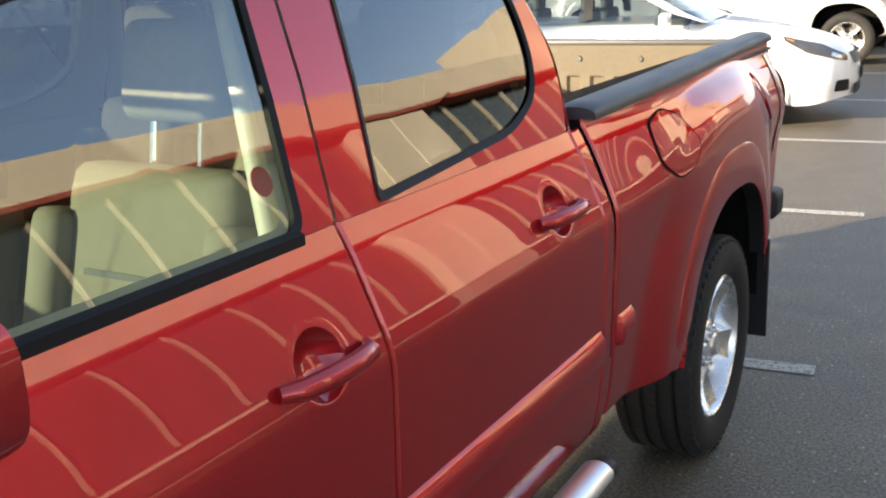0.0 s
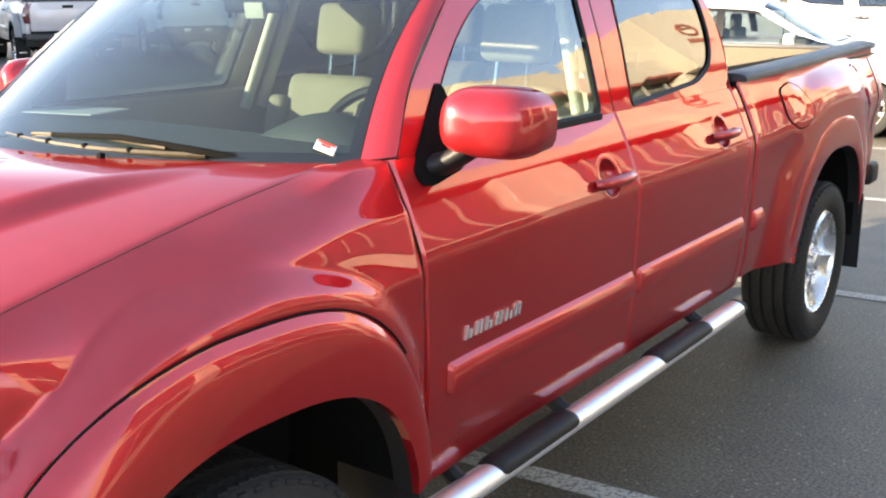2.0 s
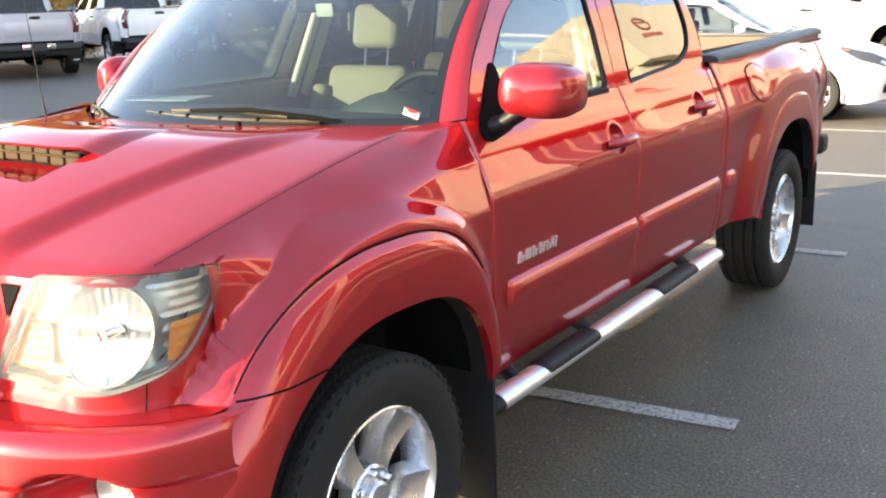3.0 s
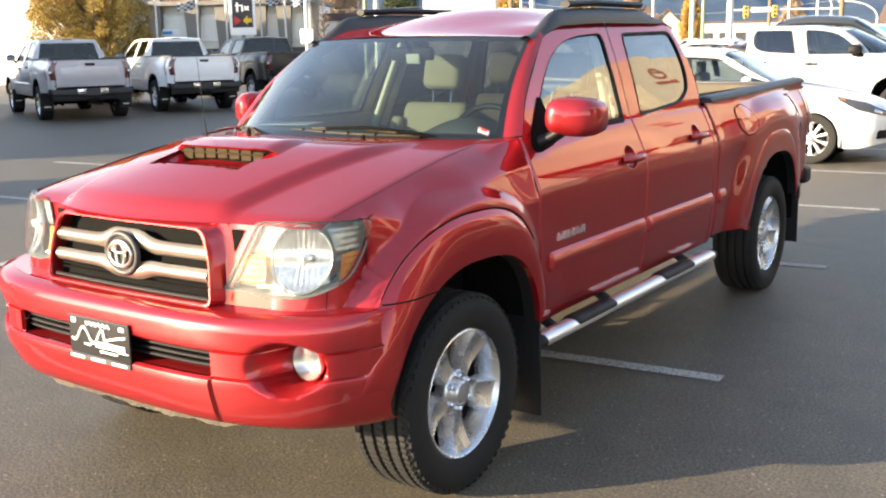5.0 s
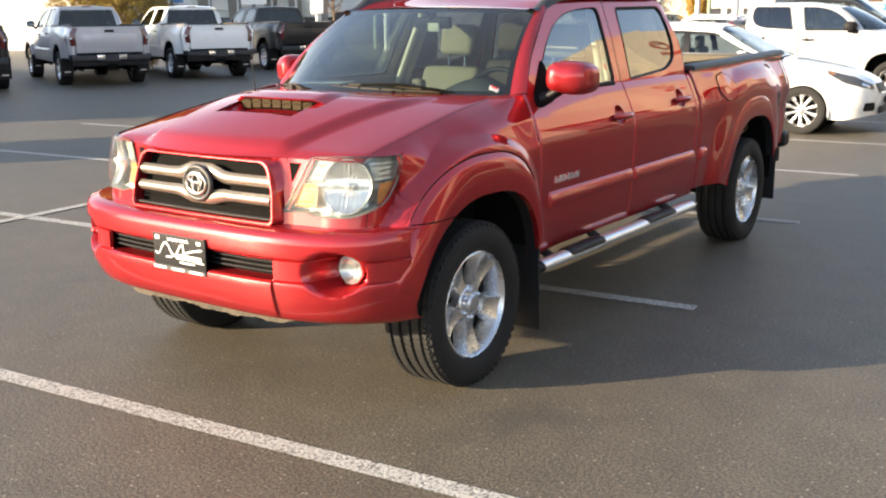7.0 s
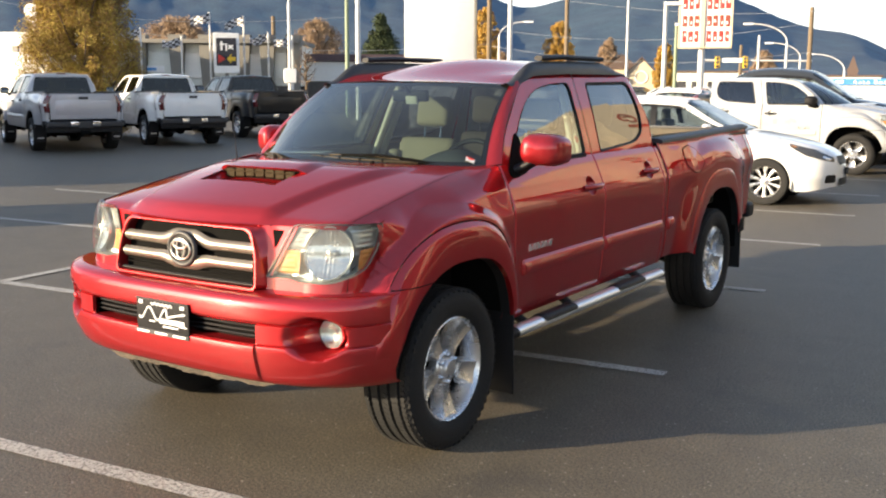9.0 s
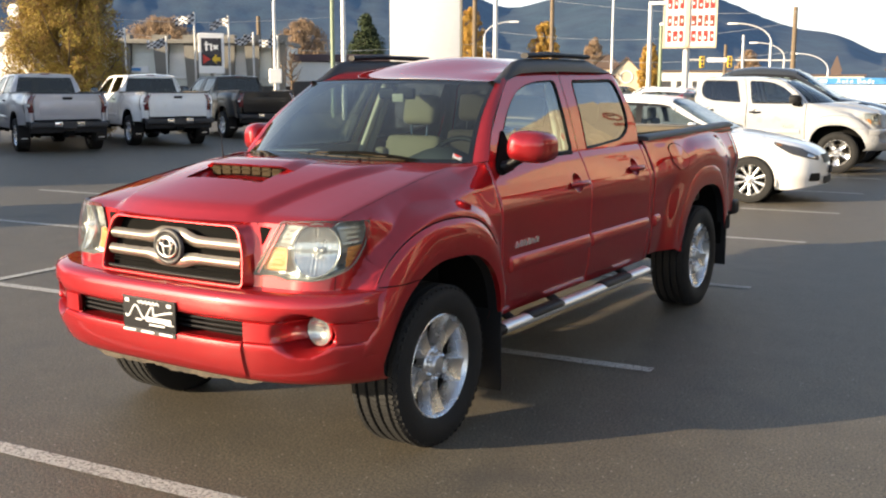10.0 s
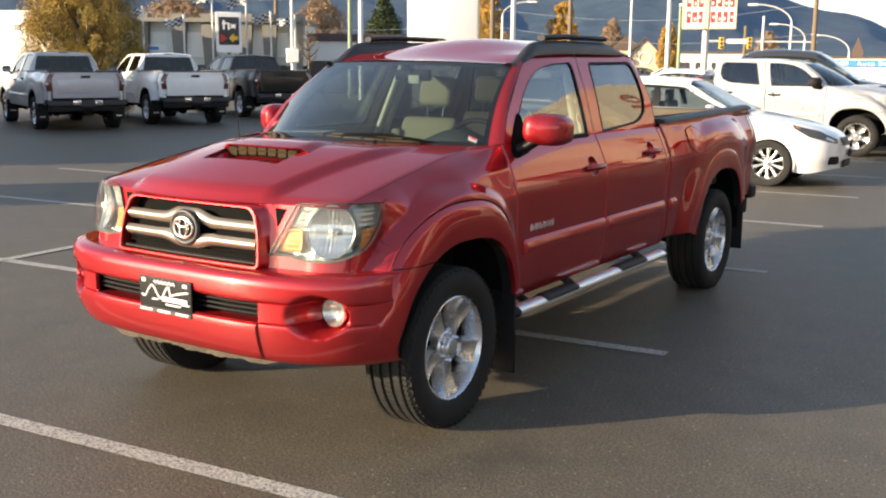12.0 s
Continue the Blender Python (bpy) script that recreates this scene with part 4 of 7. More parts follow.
        fog = part("fog_lamp", lathe([(0.05, 0.056), (0.0, 0.063), (-0.006, 0.060)], 28, "y", (s * fx, front_y(fx) + 0.092, fz)), CHROME, T, "round chrome fog lamp")
        part("fog_reflector", lathe([(-0.002, 0.058), (0.018, 0.044), (0.028, 0.018), (0.03, 0.0005)], 28, "y", (s * fx, front_y(fx) + 0.092, fz)), BOWL, fog)
        fl_ = part("fog_glass", outward(lathe([(-0.004, 0.059), (-0.012, 0.032), (-0.014, 0.0005)], 28, "y", (s * fx, front_y(fx) + 0.092, fz)), (s * fx, 0.0, fz)), LENS, fog)
        fl_.visible_shadow = False
        # tail lamp, bed rail cap
        def tl(z, t):
            a = t * 1.35
            return s * (bed_x(4.45, z) + 0.004 - 0.21 * (1 - math.cos(a))), 4.425 + 0.190 * math.sin(a), z
        tlmp = part("tail_lamp", grid(tl, lin(0.86, 1.235, 12), lin(0, 1, 9)), TAILRED, T, "red tail lamp")
        part("reverse_lens", grid(lambda z, t: (tl(z, t)[0] + s * 0.003, tl(z, t)[1] + 0.003, z), lin(1.00, 1.04, 4), lin(0.45, 0.8, 5)), PLATEWH, tlmp)
        def cap(y, a):
            z = 1.256 + 0.030 * (y - 2.62) / 1.94
            e = smooth(0, 0.03, min(y - 2.615, 4.57 - y))
            k = 0.05 if y < 2.6155 or y > 4.5695 else 1.0
            return s * (0.778 - 0.030 * smooth(2.9, 4.5, y) + 0.058 * k * math.cos(a)), y, z - 0.006 + k * (0.030 + 0.006 * e) * max(0, math.sin(a)) ** 0.5
        part("bed_rail_cap", grid(cap, [2.615, 2.617, 2.625, 2.64] + lin(2.7, 4.48, 8) + [4.54, 4.56, 4.57], lin(-0.1, math.pi + 0.1, 15)), GREYPL, T, "black plastic bed rail cap")
        # bed inside with upright ribs
        inner = grid(lambda y, z: (s * (0.715 - (-0.035 if (z < 1.232 and (y * 9.2) % 1 < 0.45) else 0.026) + (0.010 if z > 1.255 else 0)), y, z), [2.66 + 0.0136 * i for i in range(137)], [0.74, 0.80, 1.227, 1.235, 1.252, 1.258, 1.292])
        bi = part("bed_wall", inner, BEDLN, T, "tan composite bed wall with upright ribs", angle=20)
        part("tie_rail", tube([(s * 0.700, 2.70, 1.16), (s * 0.700, 4.45, 1.18)], 0.014, 8), GREYPL, bi)
        for y in lin(2.85, 4.35, 6):
            part("bed_bolt", lathe([(0.0, 0.014), (0.006, 0.012), (0.006, 0.0004)] if s < 0 else [(0.0, 0.014), (-0.006, 0.012), (-0.006, 0.0004)], 10, "x", (s * 0.700, y, 1.270)), SATIN, bi)
        part("bed_ledge", box(0.10, 1.92, 0.012, (s * 0.757, 3.60, 1.250), 0.003, 1), BEDLN, T)
        build_wheel(T, 0.785, 0.0, s, full)
        build_wheel(T, 0.785, WB - 0.02, s, full)
    # fuel flap on the driver's bed side
    fy, fzc = 3.07, 1.12
    lp = dense(rounded([(2.935, 1.09), (2.937, 1.195), (3.05, 1.217), (3.17, 1.185), (3.235, 1.10), (3.15, 1.045), (3.035, 1.035)], 0.03, 5), 2)
    so = lambda o: (lambda y, z: (bed_x(y, z) + o, y, z))
    part("fuel_flap_gap", ring([(fy + (y - fy) * 1.06, fzc + (z - fzc) * 1.06) for y, z in lp], lp, so(0.0030)), DARK, T)
    part("fuel_flap", fan(lp, so(0.0045), 6), P, T, "painted fuel filler flap")
    # windshield, roof, rear wall
    def ws(x, t):
        bow = 0.030 * math.sin(math.pi * t)
        xx = x * (0.735 - 0.122 * t)
        return xx, glass_y(xx, t) - bow * 0.6, (1.245 - 0.017 * x * x) * (1 - t) + (1.636 - 0.010 * x * x) * t + bow * 0.5
    w = part("windshield", outward(grid(ws, lin(-1, 1, 31), lin(0, 1, 15)), (0, 1.6, 1.0)), WSGLASS, T, "clear laminated windshield")
    part("windshield_band", grid(lambda x, t: tuple(a + b for a, b in zip(ws(x, t), (0, 0.004, -0.003))), lin(-1, 1, 31), lin(0.955, 1, 3)), SEAL, w)
    for s in (1, -1):
        part("windshield_edge", grid(lambda x, t: tuple(a + b for a, b in zip(ws(x, t), (0, 0.004, -0.003))), lin(0.972 * s, s, 3), lin(0, 1, 15)), SEAL, w)
    part("windshield_foot", grid(lambda x, t: tuple(a + b for a, b in zip(ws(x, t), (0, 0.004, -0.003))), lin(-1, 1, 31), lin(0, 0.05, 3)), SEAL, w)

    def roof_fn(x, t):
        yf = glass_y(0.613 * x, 1.0) + 0.003
        y = yf + (2.55 - yf) * t
        e = abs(x)
        z = 1.638 - 0.012 * e * e + 0.062 * smooth(0, 0.16, t) * e ** 3 + (0.140 if full else 0.085) * smooth(-0.05, 0.45, t) * (1 - e ** 2.2)
        z -= 0.02 * smooth(0.93, 1.0, t)
        return x * (0.613 + 0.006 * smooth(0, 0.12, t)), y, z
    rf = part("roof", grid(roof_fn, lin(-1, 1, 41), [0, 0.01, 0.03] + lin(0.06, 0.93, 18) + [0.96, 0.985, 1.0]), P, T)
    part("roof_back", grid(lambda x, t: (roof_fn(x, 1.0)[0], roof_fn(x, 1.0)[1] + 0.006 * t, roof_fn(x, 1.0)[2] + (1.640 - roof_fn(x, 1.0)[2]) * t), lin(-1, 1, 41), lin(0, 1, 5)), P, rf)
    part("headliner", grid(lambda x, t: (0.612 * x, 0.93 + 0.10 * x * x * (1 - t) + 1.60 * t, 1.612 + 0.045 * smooth(0, 0.3, t) + 0.02 * (1 - x * x)), lin(-1, 1, 13), lin(0, 1, 9)), TANPL, T)
    back_o = dense(rounded([(-0.76, BELT - 0.35), (-0.76, BELT), (-0.615, 1.655), (0.615, 1.655), (0.76, BELT), (0.76, BELT - 0.35)], 0.05, 4), 2)
    back_i = dense(rounded([(-0.66, 1.235), (-0.65, 1.30), (-0.575, 1.615), (0.575, 1.615), (0.65, 1.30), (0.66, 1.235)], 0.04, 4), 2)
    by = lambda o: (lambda x, z: (x, 2.605 - 0.16 * max(0, z - BELT) + o, z))
    bw = part("cab_back", ring(back_o, back_i, by(0), None, 2), P, T)
    part("cab_back_lining", ring(back_o, back_i, by(-0.030), None, 1), TANPL, bw)
    part("rear_window", outward(fan(back_i, by(-0.006), 3), (0, 1.6, 1.2)), PRIVGL if full else BACKGL, bw, "dark rear window")
    part("stop_lamp", box(0.20, 0.03, 0.03, (0, 2.525, 1.668), 0.008, 2), TAILRED, bw)
    part("cab_back_lower", box(1.62, 0.02, 0.62, (0, 2.60, 0.78)), DARK, T)
    # roof rails
    if rack:
        for s in (1, -1):
            def rr_(t, a):
                y = 0.955 + 1.52 * t
                h = 0.058 * smooth(0.0, 0.20, t) * smooth(1.0, 0.74, t) + 0.004
                w_ = 0.042 * (0.7 + 0.3 * smooth(0, 0.1, t) * smooth(1, 0.9, t))
                base = roof_fn(0.93, max(0.0, (y - 0.97) / 1.58))[2] - 0.012
                ca, sa = math.cos(a), max(0, math.sin(a))
                return s * (0.603 + w_ * ca * (1 - 0.35 * sa) - 0.012 * t), y, base + (h + 0.012) * sa ** 0.7
            rl = part("roof_rail", grid(rr_, lin(0, 1, 40), lin(-0.02, math.pi + 0.02, 15)), GREYPL, T, "charcoal plastic roof rail")
            part("rail_bar", tube([(s * 0.600, 1.32, 1.770), (s * 0.598, 1.6, 1.782), (s * 0.594, 2.15, 1.780)], 0.016, 8, squash=1.6), PLASTIC, rl, "black rail bar")
    # nose: grille panel, grille, bumper
    gi = dense(rounded([(-0.420, 0.802), (-0.406, 0.94), (-0.362, 1.034), (0.362, 1.034), (0.406, 0.94), (0.420, 0.802)], [0.03, 0.05, 0.04, 0.04, 0.05, 0.03], 5), 2)
    go = dense(rounded([(-0.466, 0.768), (-0.440, 0.95), (-0.424, 1.062), (0.424, 1.062), (0.440, 0.95), (0.466, 0.768)], [0.02, 0.04, 0.02, 0.02, 0.04, 0.02], 5), 2)
    gm = [tuple(a * 0.78 + b * 0.22 for a, b in zip(p, q)) for p, q in zip(gi, go)]
    gy = lambda o: (lambda x, z: (x, grille_y(x, z) + o, z))
    panel = part("grille_surround", join(ring(gm, gi, gy(-0.004), gy(0.006), 3), ring(go, gm, lambda x, z: (x, nose_y(x, z) + 0.010, z), gy(-0.004), 3), ring(gi, gi, gy(0.006), gy(0.06))), P, T, angle=60)
    for s in (1, -1):
        # red web between lamp and grille with its dark vent, and the strip under the lamp
        edge = lambda z: 0.436 + 0.113 * (max(z, 0.842) - 0.842) / 0.226
        part("lamp_web", grid(lambda z, t: (s * (0.415 + (max(0.437, edge(z)) + 0.012 - 0.415) * t), nose_y(0.415 + (max(0.437, edge(z)) + 0.012 - 0.415) * t, z) + 0.008 + 0.02 * (1 - smooth(0, 0.12, t)), z), lin(0.77, 1.056, 24), lin(0, 1, 10)), P, panel)
        part("vent", fan(dense(rounded([(0.456, 0.958), (0.440, 1.036), (0.492, 1.036)], 0.006, 4), 2), lambda x, z: (s * x, nose_y(x, z) + 0.004, z), 3), DARK, panel, "black mesh vent")
        def sill(u, t):
            x, y, z = nose(u, 0.765 + t * (sill_top(u) - 0.765), 0.002)
            return (swell(x, y, z) if x > 0.7 else x), y, z
        part("lamp_sill", flip(grid(sill, lin(0.42, 1.02, 60), lin(0, 1, 14)), s), P, panel)
        part("sill_seam", flip(tube([(p[0] + 0.0006, p[1] - 0.0006, p[2]) for p in (sill(0.80, t) for t in lin(0.02, 1.0, 8))], 0.0016, 5), s), DARK, panel)
    grille = part("grille", fan(gi, gy(0.055), 3), DARK, T, "black grille with two satin bars and oval emblem")
    for zc, h in ((0.957, 0.048), (0.885, 0.046)):
        def bar_fn(x, a):
            e = abs(x)
            lift = 0.022 * smooth(0.15, 0.05, e) * (1 if zc > 0.94 else -0.7)
            half = h / 2 + 0.008 * smooth(0.2, 0.05, e)
            return x, grille_y(x, zc) + 0.022 - 0.018 * math.sin(a) ** 2, zc + lift - half * math.cos(a)
        part("grille_bar", grid(bar_fn, lin(-0.395, 0.395, 41), lin(0, math.pi, 10)), SATIN, grille, "satin grey grille bar")
    for zc in (0.850, 0.836):
        part("grille_mesh_bar", grid(lambda x, a: (x, grille_y(x, zc) + 0.040 - 0.006 * math.sin(a), zc - 0.004 * math.cos(a)), lin(-0.40, 0.40, 31), lin(0, math.pi, 5)), DARK, grille)
    part("grille_lower_lip", grid(lambda x, a: (x, grille_y(x, 0.81) + 0.020 - 0.008 * math.sin(a), 0.812 - 0.007 * math.cos(a)), lin(-0.40, 0.40, 31), lin(0, math.pi, 6)), PLASTIC, grille)
    ey = grille_y(0, 0.933) + 0.004
    em = part("emblem", join(*[grid(lambda a, b: (ra * math.cos(a) + cx + 0.006 * math.cos(b) * math.cos(a), ey - 0.016 - 0.007 * math.sin(b), 0.928 + cz + rb * math.sin(a) + 0.006 * math.cos(b) * math.sin(a)), lin(0, 2 * math.pi, 41), lin(0, math.pi, 7)) for ra, rb, cx, cz in ((0.058, 0.044, 0, 0), (0.023, 0.041, 0, -0.001), (0.040, 0.017, 0, 0.020))]), DULLCHR, grille, "chrome oval emblem", angle=60)
    part("emblem_back", fan([(0.074 * math.cos(a), 0.062 * math.sin(a)) for a in lin(0, 2 * math.pi, 41)[:-1]], lambda x, z: (x, ey - 0.010, 0.928 + z), 3), PLASTIC, em)
    part("emblem_bezel", grid(lambda a, b: ((0.078 + 0.011 * math.cos(b)) * math.cos(a), ey - 0.004 - 0.014 * math.sin(b), 0.928 + (0.068 + 0.011 * math.cos(b)) * math.sin(a)), lin(0, 2 * math.pi, 49), lin(0, math.pi, 8)), GREYPL, em, "dark satin bezel", angle=60)
    # bumper
    zs = [0.425, 0.440, 0.455, 0.485, 0.520, 0.560, 0.590, 0.598, 0.602, 0.64, 0.678, 0.682, 0.690, 0.70, 0.72, 0.745, 0.765, 0.780, 0.790, 0.795]
    off = curve([0.425, 0.44, 0.47, 0.56, 0.592, 0.60, 0.68, 0.69, 0.74, 0.77, 0.790, 0.795], [0.090, 0.052, 0.030, 0.005, 0.006, 0.020, 0.020, 0.004, 0.0, 0.006, 0.030, 0.075])

    def bmp(x, z):
        o = off(z) * (1.0 if abs(x) < 0.5 or z < 0.6 or z > 0.68 else smooth(0.62, 0.5, abs(x)))
        if 0.60 <= z <= 0.68 and abs(x) >= 0.5:
            o = 0.006
        d = math.hypot((abs(x) - 0.732) / 0.116, (z - 0.636) / 0.094)
        o += 0.135 * (1 - smooth(0.50, 1.0, d))
        o -= 0.012 * (abs(x) < 0.498 and z < 0.599) * smooth(0.43, 0.47, z)
        lowc = 0.012 * smooth(0.45, 0.9, abs(x)) if z < 0.5 else 0
        zz = z if z > 0.56 else 0.56 - (0.56 - z) * 1.08
        return x * (1 - 0.02 * smooth(0.48, 0.425, z)), front_y(x) + o + lowc, zz
    bx = [-0.933, -0.936, -0.93, -0.92] + lin(-0.905, -0.51, 40) + [-0.500, -0.496] + lin(-0.48, 0.48, 41) + [0.496, 0.500] + lin(0.51, 0.905, 40) + [0.92, 0.93, 0.936, 0.933]
    fine = sorted(set(zs + lin(0.53, 0.745, 26)))
    bumper = part("front_bumper", grid(bmp, bx, fine, lambda q: not all(abs(p[0]) < 0.499 and 0.5985 < p[2] < 0.6815 for p in q)), P, T, "painted front bumper with wide lower slot")
    part("bumper_shelf", grid(lambda x, t: (x, front_y(x) + 0.073 + 0.16 * t, 0.796 - 0.004 * t), lin(-0.90, 0.90, 41), lin(0, 1, 3)), P, bumper)
    part("slot_back", grid(lambda x, z: (x, front_y(x) + 0.085, z), lin(-0.55, 0.55, 21), lin(0.56, 0.72, 3)), DARK, bumper)
    for z in (0.598, 0.682):
        part("slot_lip", grid(lambda x, t: (x, front_y(x) + 0.018 + 0.07 * t, z), lin(-0.50, 0.50, 31), [0, 1]), P, bumper)
    for z in (0.622, 0.642, 0.662):
        part("slot_bar", grid(lambda x, a: (x, front_y(x) + 0.050 - 0.012 * math.sin(a), z - 0.006 * math.cos(a)), lin(-0.50, 0.50, 31), lin(0, math.pi, 5)), PLASTIC, bumper, "black slot bar")
    part("skid_plate", grid(lambda x, t: (x, front_y(x) + 0.088 + 0.30 * max(0.0, t - 0.3), 0.425 - (0.027 + 0.004 * math.sin(13 * x) + 0.003 * math.sin(31 * x + 1) + 0.003 * (math.sin(70 * x) > 0.3) + 0.0015 * math.sin(151 * x)) * smooth(0, 0.3, t) * smooth(-0.62, -0.40, x) * smooth(0.60, 0.42, x) + 0.02 * max(0.0, t - 0.3)), lin(-0.62, 0.60, 110), [0, 0.1, 0.2, 0.3, 0.5, 0.75, 1]), RUST, T, "dusty metal undertray")
    # dealer plate: script and marks as plain bars
    py = front_y(0.15) - 0.006
    plate = part("front_plate", box(0.318, 0.010, 0.152, (0, py, 0.645), 0.004, 2), PLATEBK, T, "black dealer plate with white script shapes")
    bars = [box(w_, 0.003, h_, (x_, py - 0.0065, z_)) for x_, z_, w_, h_ in ((-0.128, 0.706, 0.024, 0.016), (0.124, 0.704, 0.024, 0.014), (0.06, 0.635, 0.15, 0.020), (0.05, 0.612, 0.09, 0.006), (-0.06, 0.628, 0.035, 0.006), (0.125, 0.622, 0.05, 0.004))]
    for b in bars:
        part("plate_bar", b, PLATEWH, plate)
    wave = [(x_, py - 0.007, 0.662 + (0.026 * math.sin(62 * x_) if x_ < 0.03 else 0.030 * math.sin(9 * (x_ - 0.03)) - 0.010) ) for x_ in lin(-0.14, 0.145, 60)]
    part("plate_script", join(tube(wave, 0.0045, 6), tube([(p[0] * 0.45, p[1], 0.704 + 0.005 * math.sin(120 * p[0])) for p in wave], 0.0036, 6)), PLATEWH, plate, "white script stroke")
    part("plate_frame", join(box(0.322, 0.014, 0.022, (0, py - 0.002, 0.580), 0.004, 1), box(0.322, 0.014, 0.006, (0, py - 0.002, 0.722), 0.002, 1)), GREYPL, plate, "grey plate frame with worn lettering bars")
    for x_ in (-0.115, -0.005, 0.105):
        part("frame_bar", box(0.075, 0.003, 0.009, (x_, py - 0.0102, 0.580)), PLATEWH, plate)
    # tailgate, rear bumper, bed floor
    tg = part("tailgate", box(1.40, 0.055, 0.555, (0, 4.575, 0.985), 0.018, 3), P, T)
    part("tailgate_panel", box(1.16, 0.010, 0.30, (0, 4.604, 0.96), 0.006, 2), P, tg)
    part("tailgate_handle", box(0.20, 0.016, 0.055, (0, 4.607, 1.165), 0.012, 2), PLASTIC, tg, "black tailgate handle")
    part("tailgate_liner", grid(lambda x, z: (x, 4.543 - (0.012 if (x * 9.2) % 1 < 0.5 and z < 1.13 else 0.0) - (0.010 if z > 1.13 else 0), z), [-0.70 + 0.0136 * i for i in range(104)], [0.74, 0.80, 1.125, 1.132, 1.16, 1.262]), BEDLN, tg, "tan ribbed tailgate liner", angle=20)
    for x in lin(-0.55, 0.55, 5):
        part("liner_bolt", lathe([(0.0, 0.014), (-0.006, 0.012), (-0.006, 0.0004)], 10, "y", (x, 4.532, 1.205)), GREYPL, tg)
    part("tailgate_cap", box(1.40, 0.075, 0.022, (0, 4.575, 1.272), 0.008, 2), GREYPL, tg)
    rb = part("rear_bumper", join(box(1.62, 0.15, 0.13, (0, 4.64, 0.605), 0.035, 3), box(1.66, 0.16, 0.09, (0, 4.58, 0.615), 0.03, 3)), GREYPL if not full else P, T, "dark grey rear bumper with chrome middle" if not full else "painted rear bumper end")
    if not full:
        part("bumper_middle", box(0.62, 0.02, 0.10, (0, 4.722, 0.615), 0.008, 2), CHROME, rb, "chrome bumper middle")
    part("bumper_step", box(1.30, 0.14, 0.016, (0, 4.65, 0.675), 0.006, 1), PLASTIC, rb)
    part("rear_valance", box(1.60, 0.08, 0.14, (0, 4.60, 0.50), 0.02, 2), PLASTIC, rb)
    part("plate_shape", box(0.30, 0.012, 0.14, (0, 4.730, 0.60), 0.004, 1), GREYPL, rb, "plain grey plate bar")
    part("hitch", box(0.20, 0.16, 0.09, (0, 4.64, 0.43), 0.01, 1), DARK, rb)
    for s in (1, -1):
        part("bed_corner", grid(lambda z, t: (s * (0.800 - 0.10 * t), 4.545 + 0.025 * math.sin(t * 3.1), z), lin(0.60, 1.25, 5), lin(0, 1, 5)), P, T)
        part("bumper_end", box(0.09, 0.16, 0.12, (s * 0.822, 4.575, 0.62), 0.035, 3), PLASTIC, rb, "black bumper end")
    part("bed_floor", box(1.46, 1.92, 0.02, (0, 3.60, 0.735)), BEDLN, T)
    part("bed_head", grid(lambda x, z: (x, 2.648 + (0.012 if (x * 9.2) % 1 < 0.5 and z < 1.10 else 0), z), [-0.72 + 0.0136 * i for i in range(107)], [0.74, 0.80, 1.085, 1.10, 1.25]), BEDLN, T, "tan composite bed front")
    # underside
    part("cab_floor", box(1.60, 2.10, 0.03, (0, 1.58, 0.53)), DARK, T)
    part("engine_bay", box(1.30, 0.95, 0.50, (0, -0.08, 0.78), 0.05, 2), DARK, T)
    part("firewall", box(1.50, 0.03, 0.70, (0, 0.53, 0.86)), DARK, T)
    for s in (1, -1):
        part("frame_rail", tube([(s * 0.42, -0.62, 0.53), (s * 0.46, 0.6, 0.525), (s * 0.46, 2.6, 0.525), (s * 0.46, 3.4, 0.62), (s * 0.46, 4.6, 0.54)], 0.045, 8), DARK, T)
        part("leaf_spring", tube([(s * 0.56, 2.95, 0.50), (s * 0.56, WB, 0.31), (s * 0.56, 4.18, 0.50)], 0.028, 8), DARK, T)
    for y in (0.0, WB):
        part("axle", join(tube([(-0.74, y, HUB), (0.74, y, HUB)], 0.045, 10), lathe([(-0.13, 0.02), (-0.08, 0.10), (0, 0.13), (0.08, 0.10), (0.13, 0.02)], 16, "x", (0, y, HUB))), DARK, T)
    part("exhaust", tube([(-0.25, 1.0, 0.50), (-0.3, 2.6, 0.50), (-0.62, 3.2, 0.50), (-0.62, 4.55, 0.44)], 0.04, 10), RUST, T)
    part("high_brake_lamp", box(0.20, 0.020, 0.022, (0, roof_fn(0, 1.0)[1] + 0.010, roof_fn(0, 1.0)[2] - 0.012), 0.006, 2), TAILRED, rf, "red high brake lamp")
    # cabin
    dash = part("dashboard", grid(lambda x, a: (x, 0.80 + 0.16 * math.cos(a) + (-0.30 if a > 2.0 else 0) * (a - 2.0), 1.10 + 0.105 * math.sin(a)), lin(-0.74, 0.74, 21), lin(-0.6, math.pi, 14)), DASH, T, "charcoal dashboard")
    part("dash_top", grid(lambda x, t: (x, 0.30 + 0.52 * t + 0.20 * (x / 0.74) ** 2 * (1 - t), 1.212 + 0.022 * math.sin(3 * t) - 0.01 * x * x), lin(-0.74, 0.74, 21), lin(0, 1, 6)), DASH, dash)
    part("instrument_hood", grid(lambda x, a: (0.37 + x, 0.84 - 0.13 * math.cos(a), 1.19 + 0.095 * math.sin(a) * math.cos(x * 6.5)), lin(-0.2, 0.2, 15), lin(0, math.pi, 10)), DASH, dash)
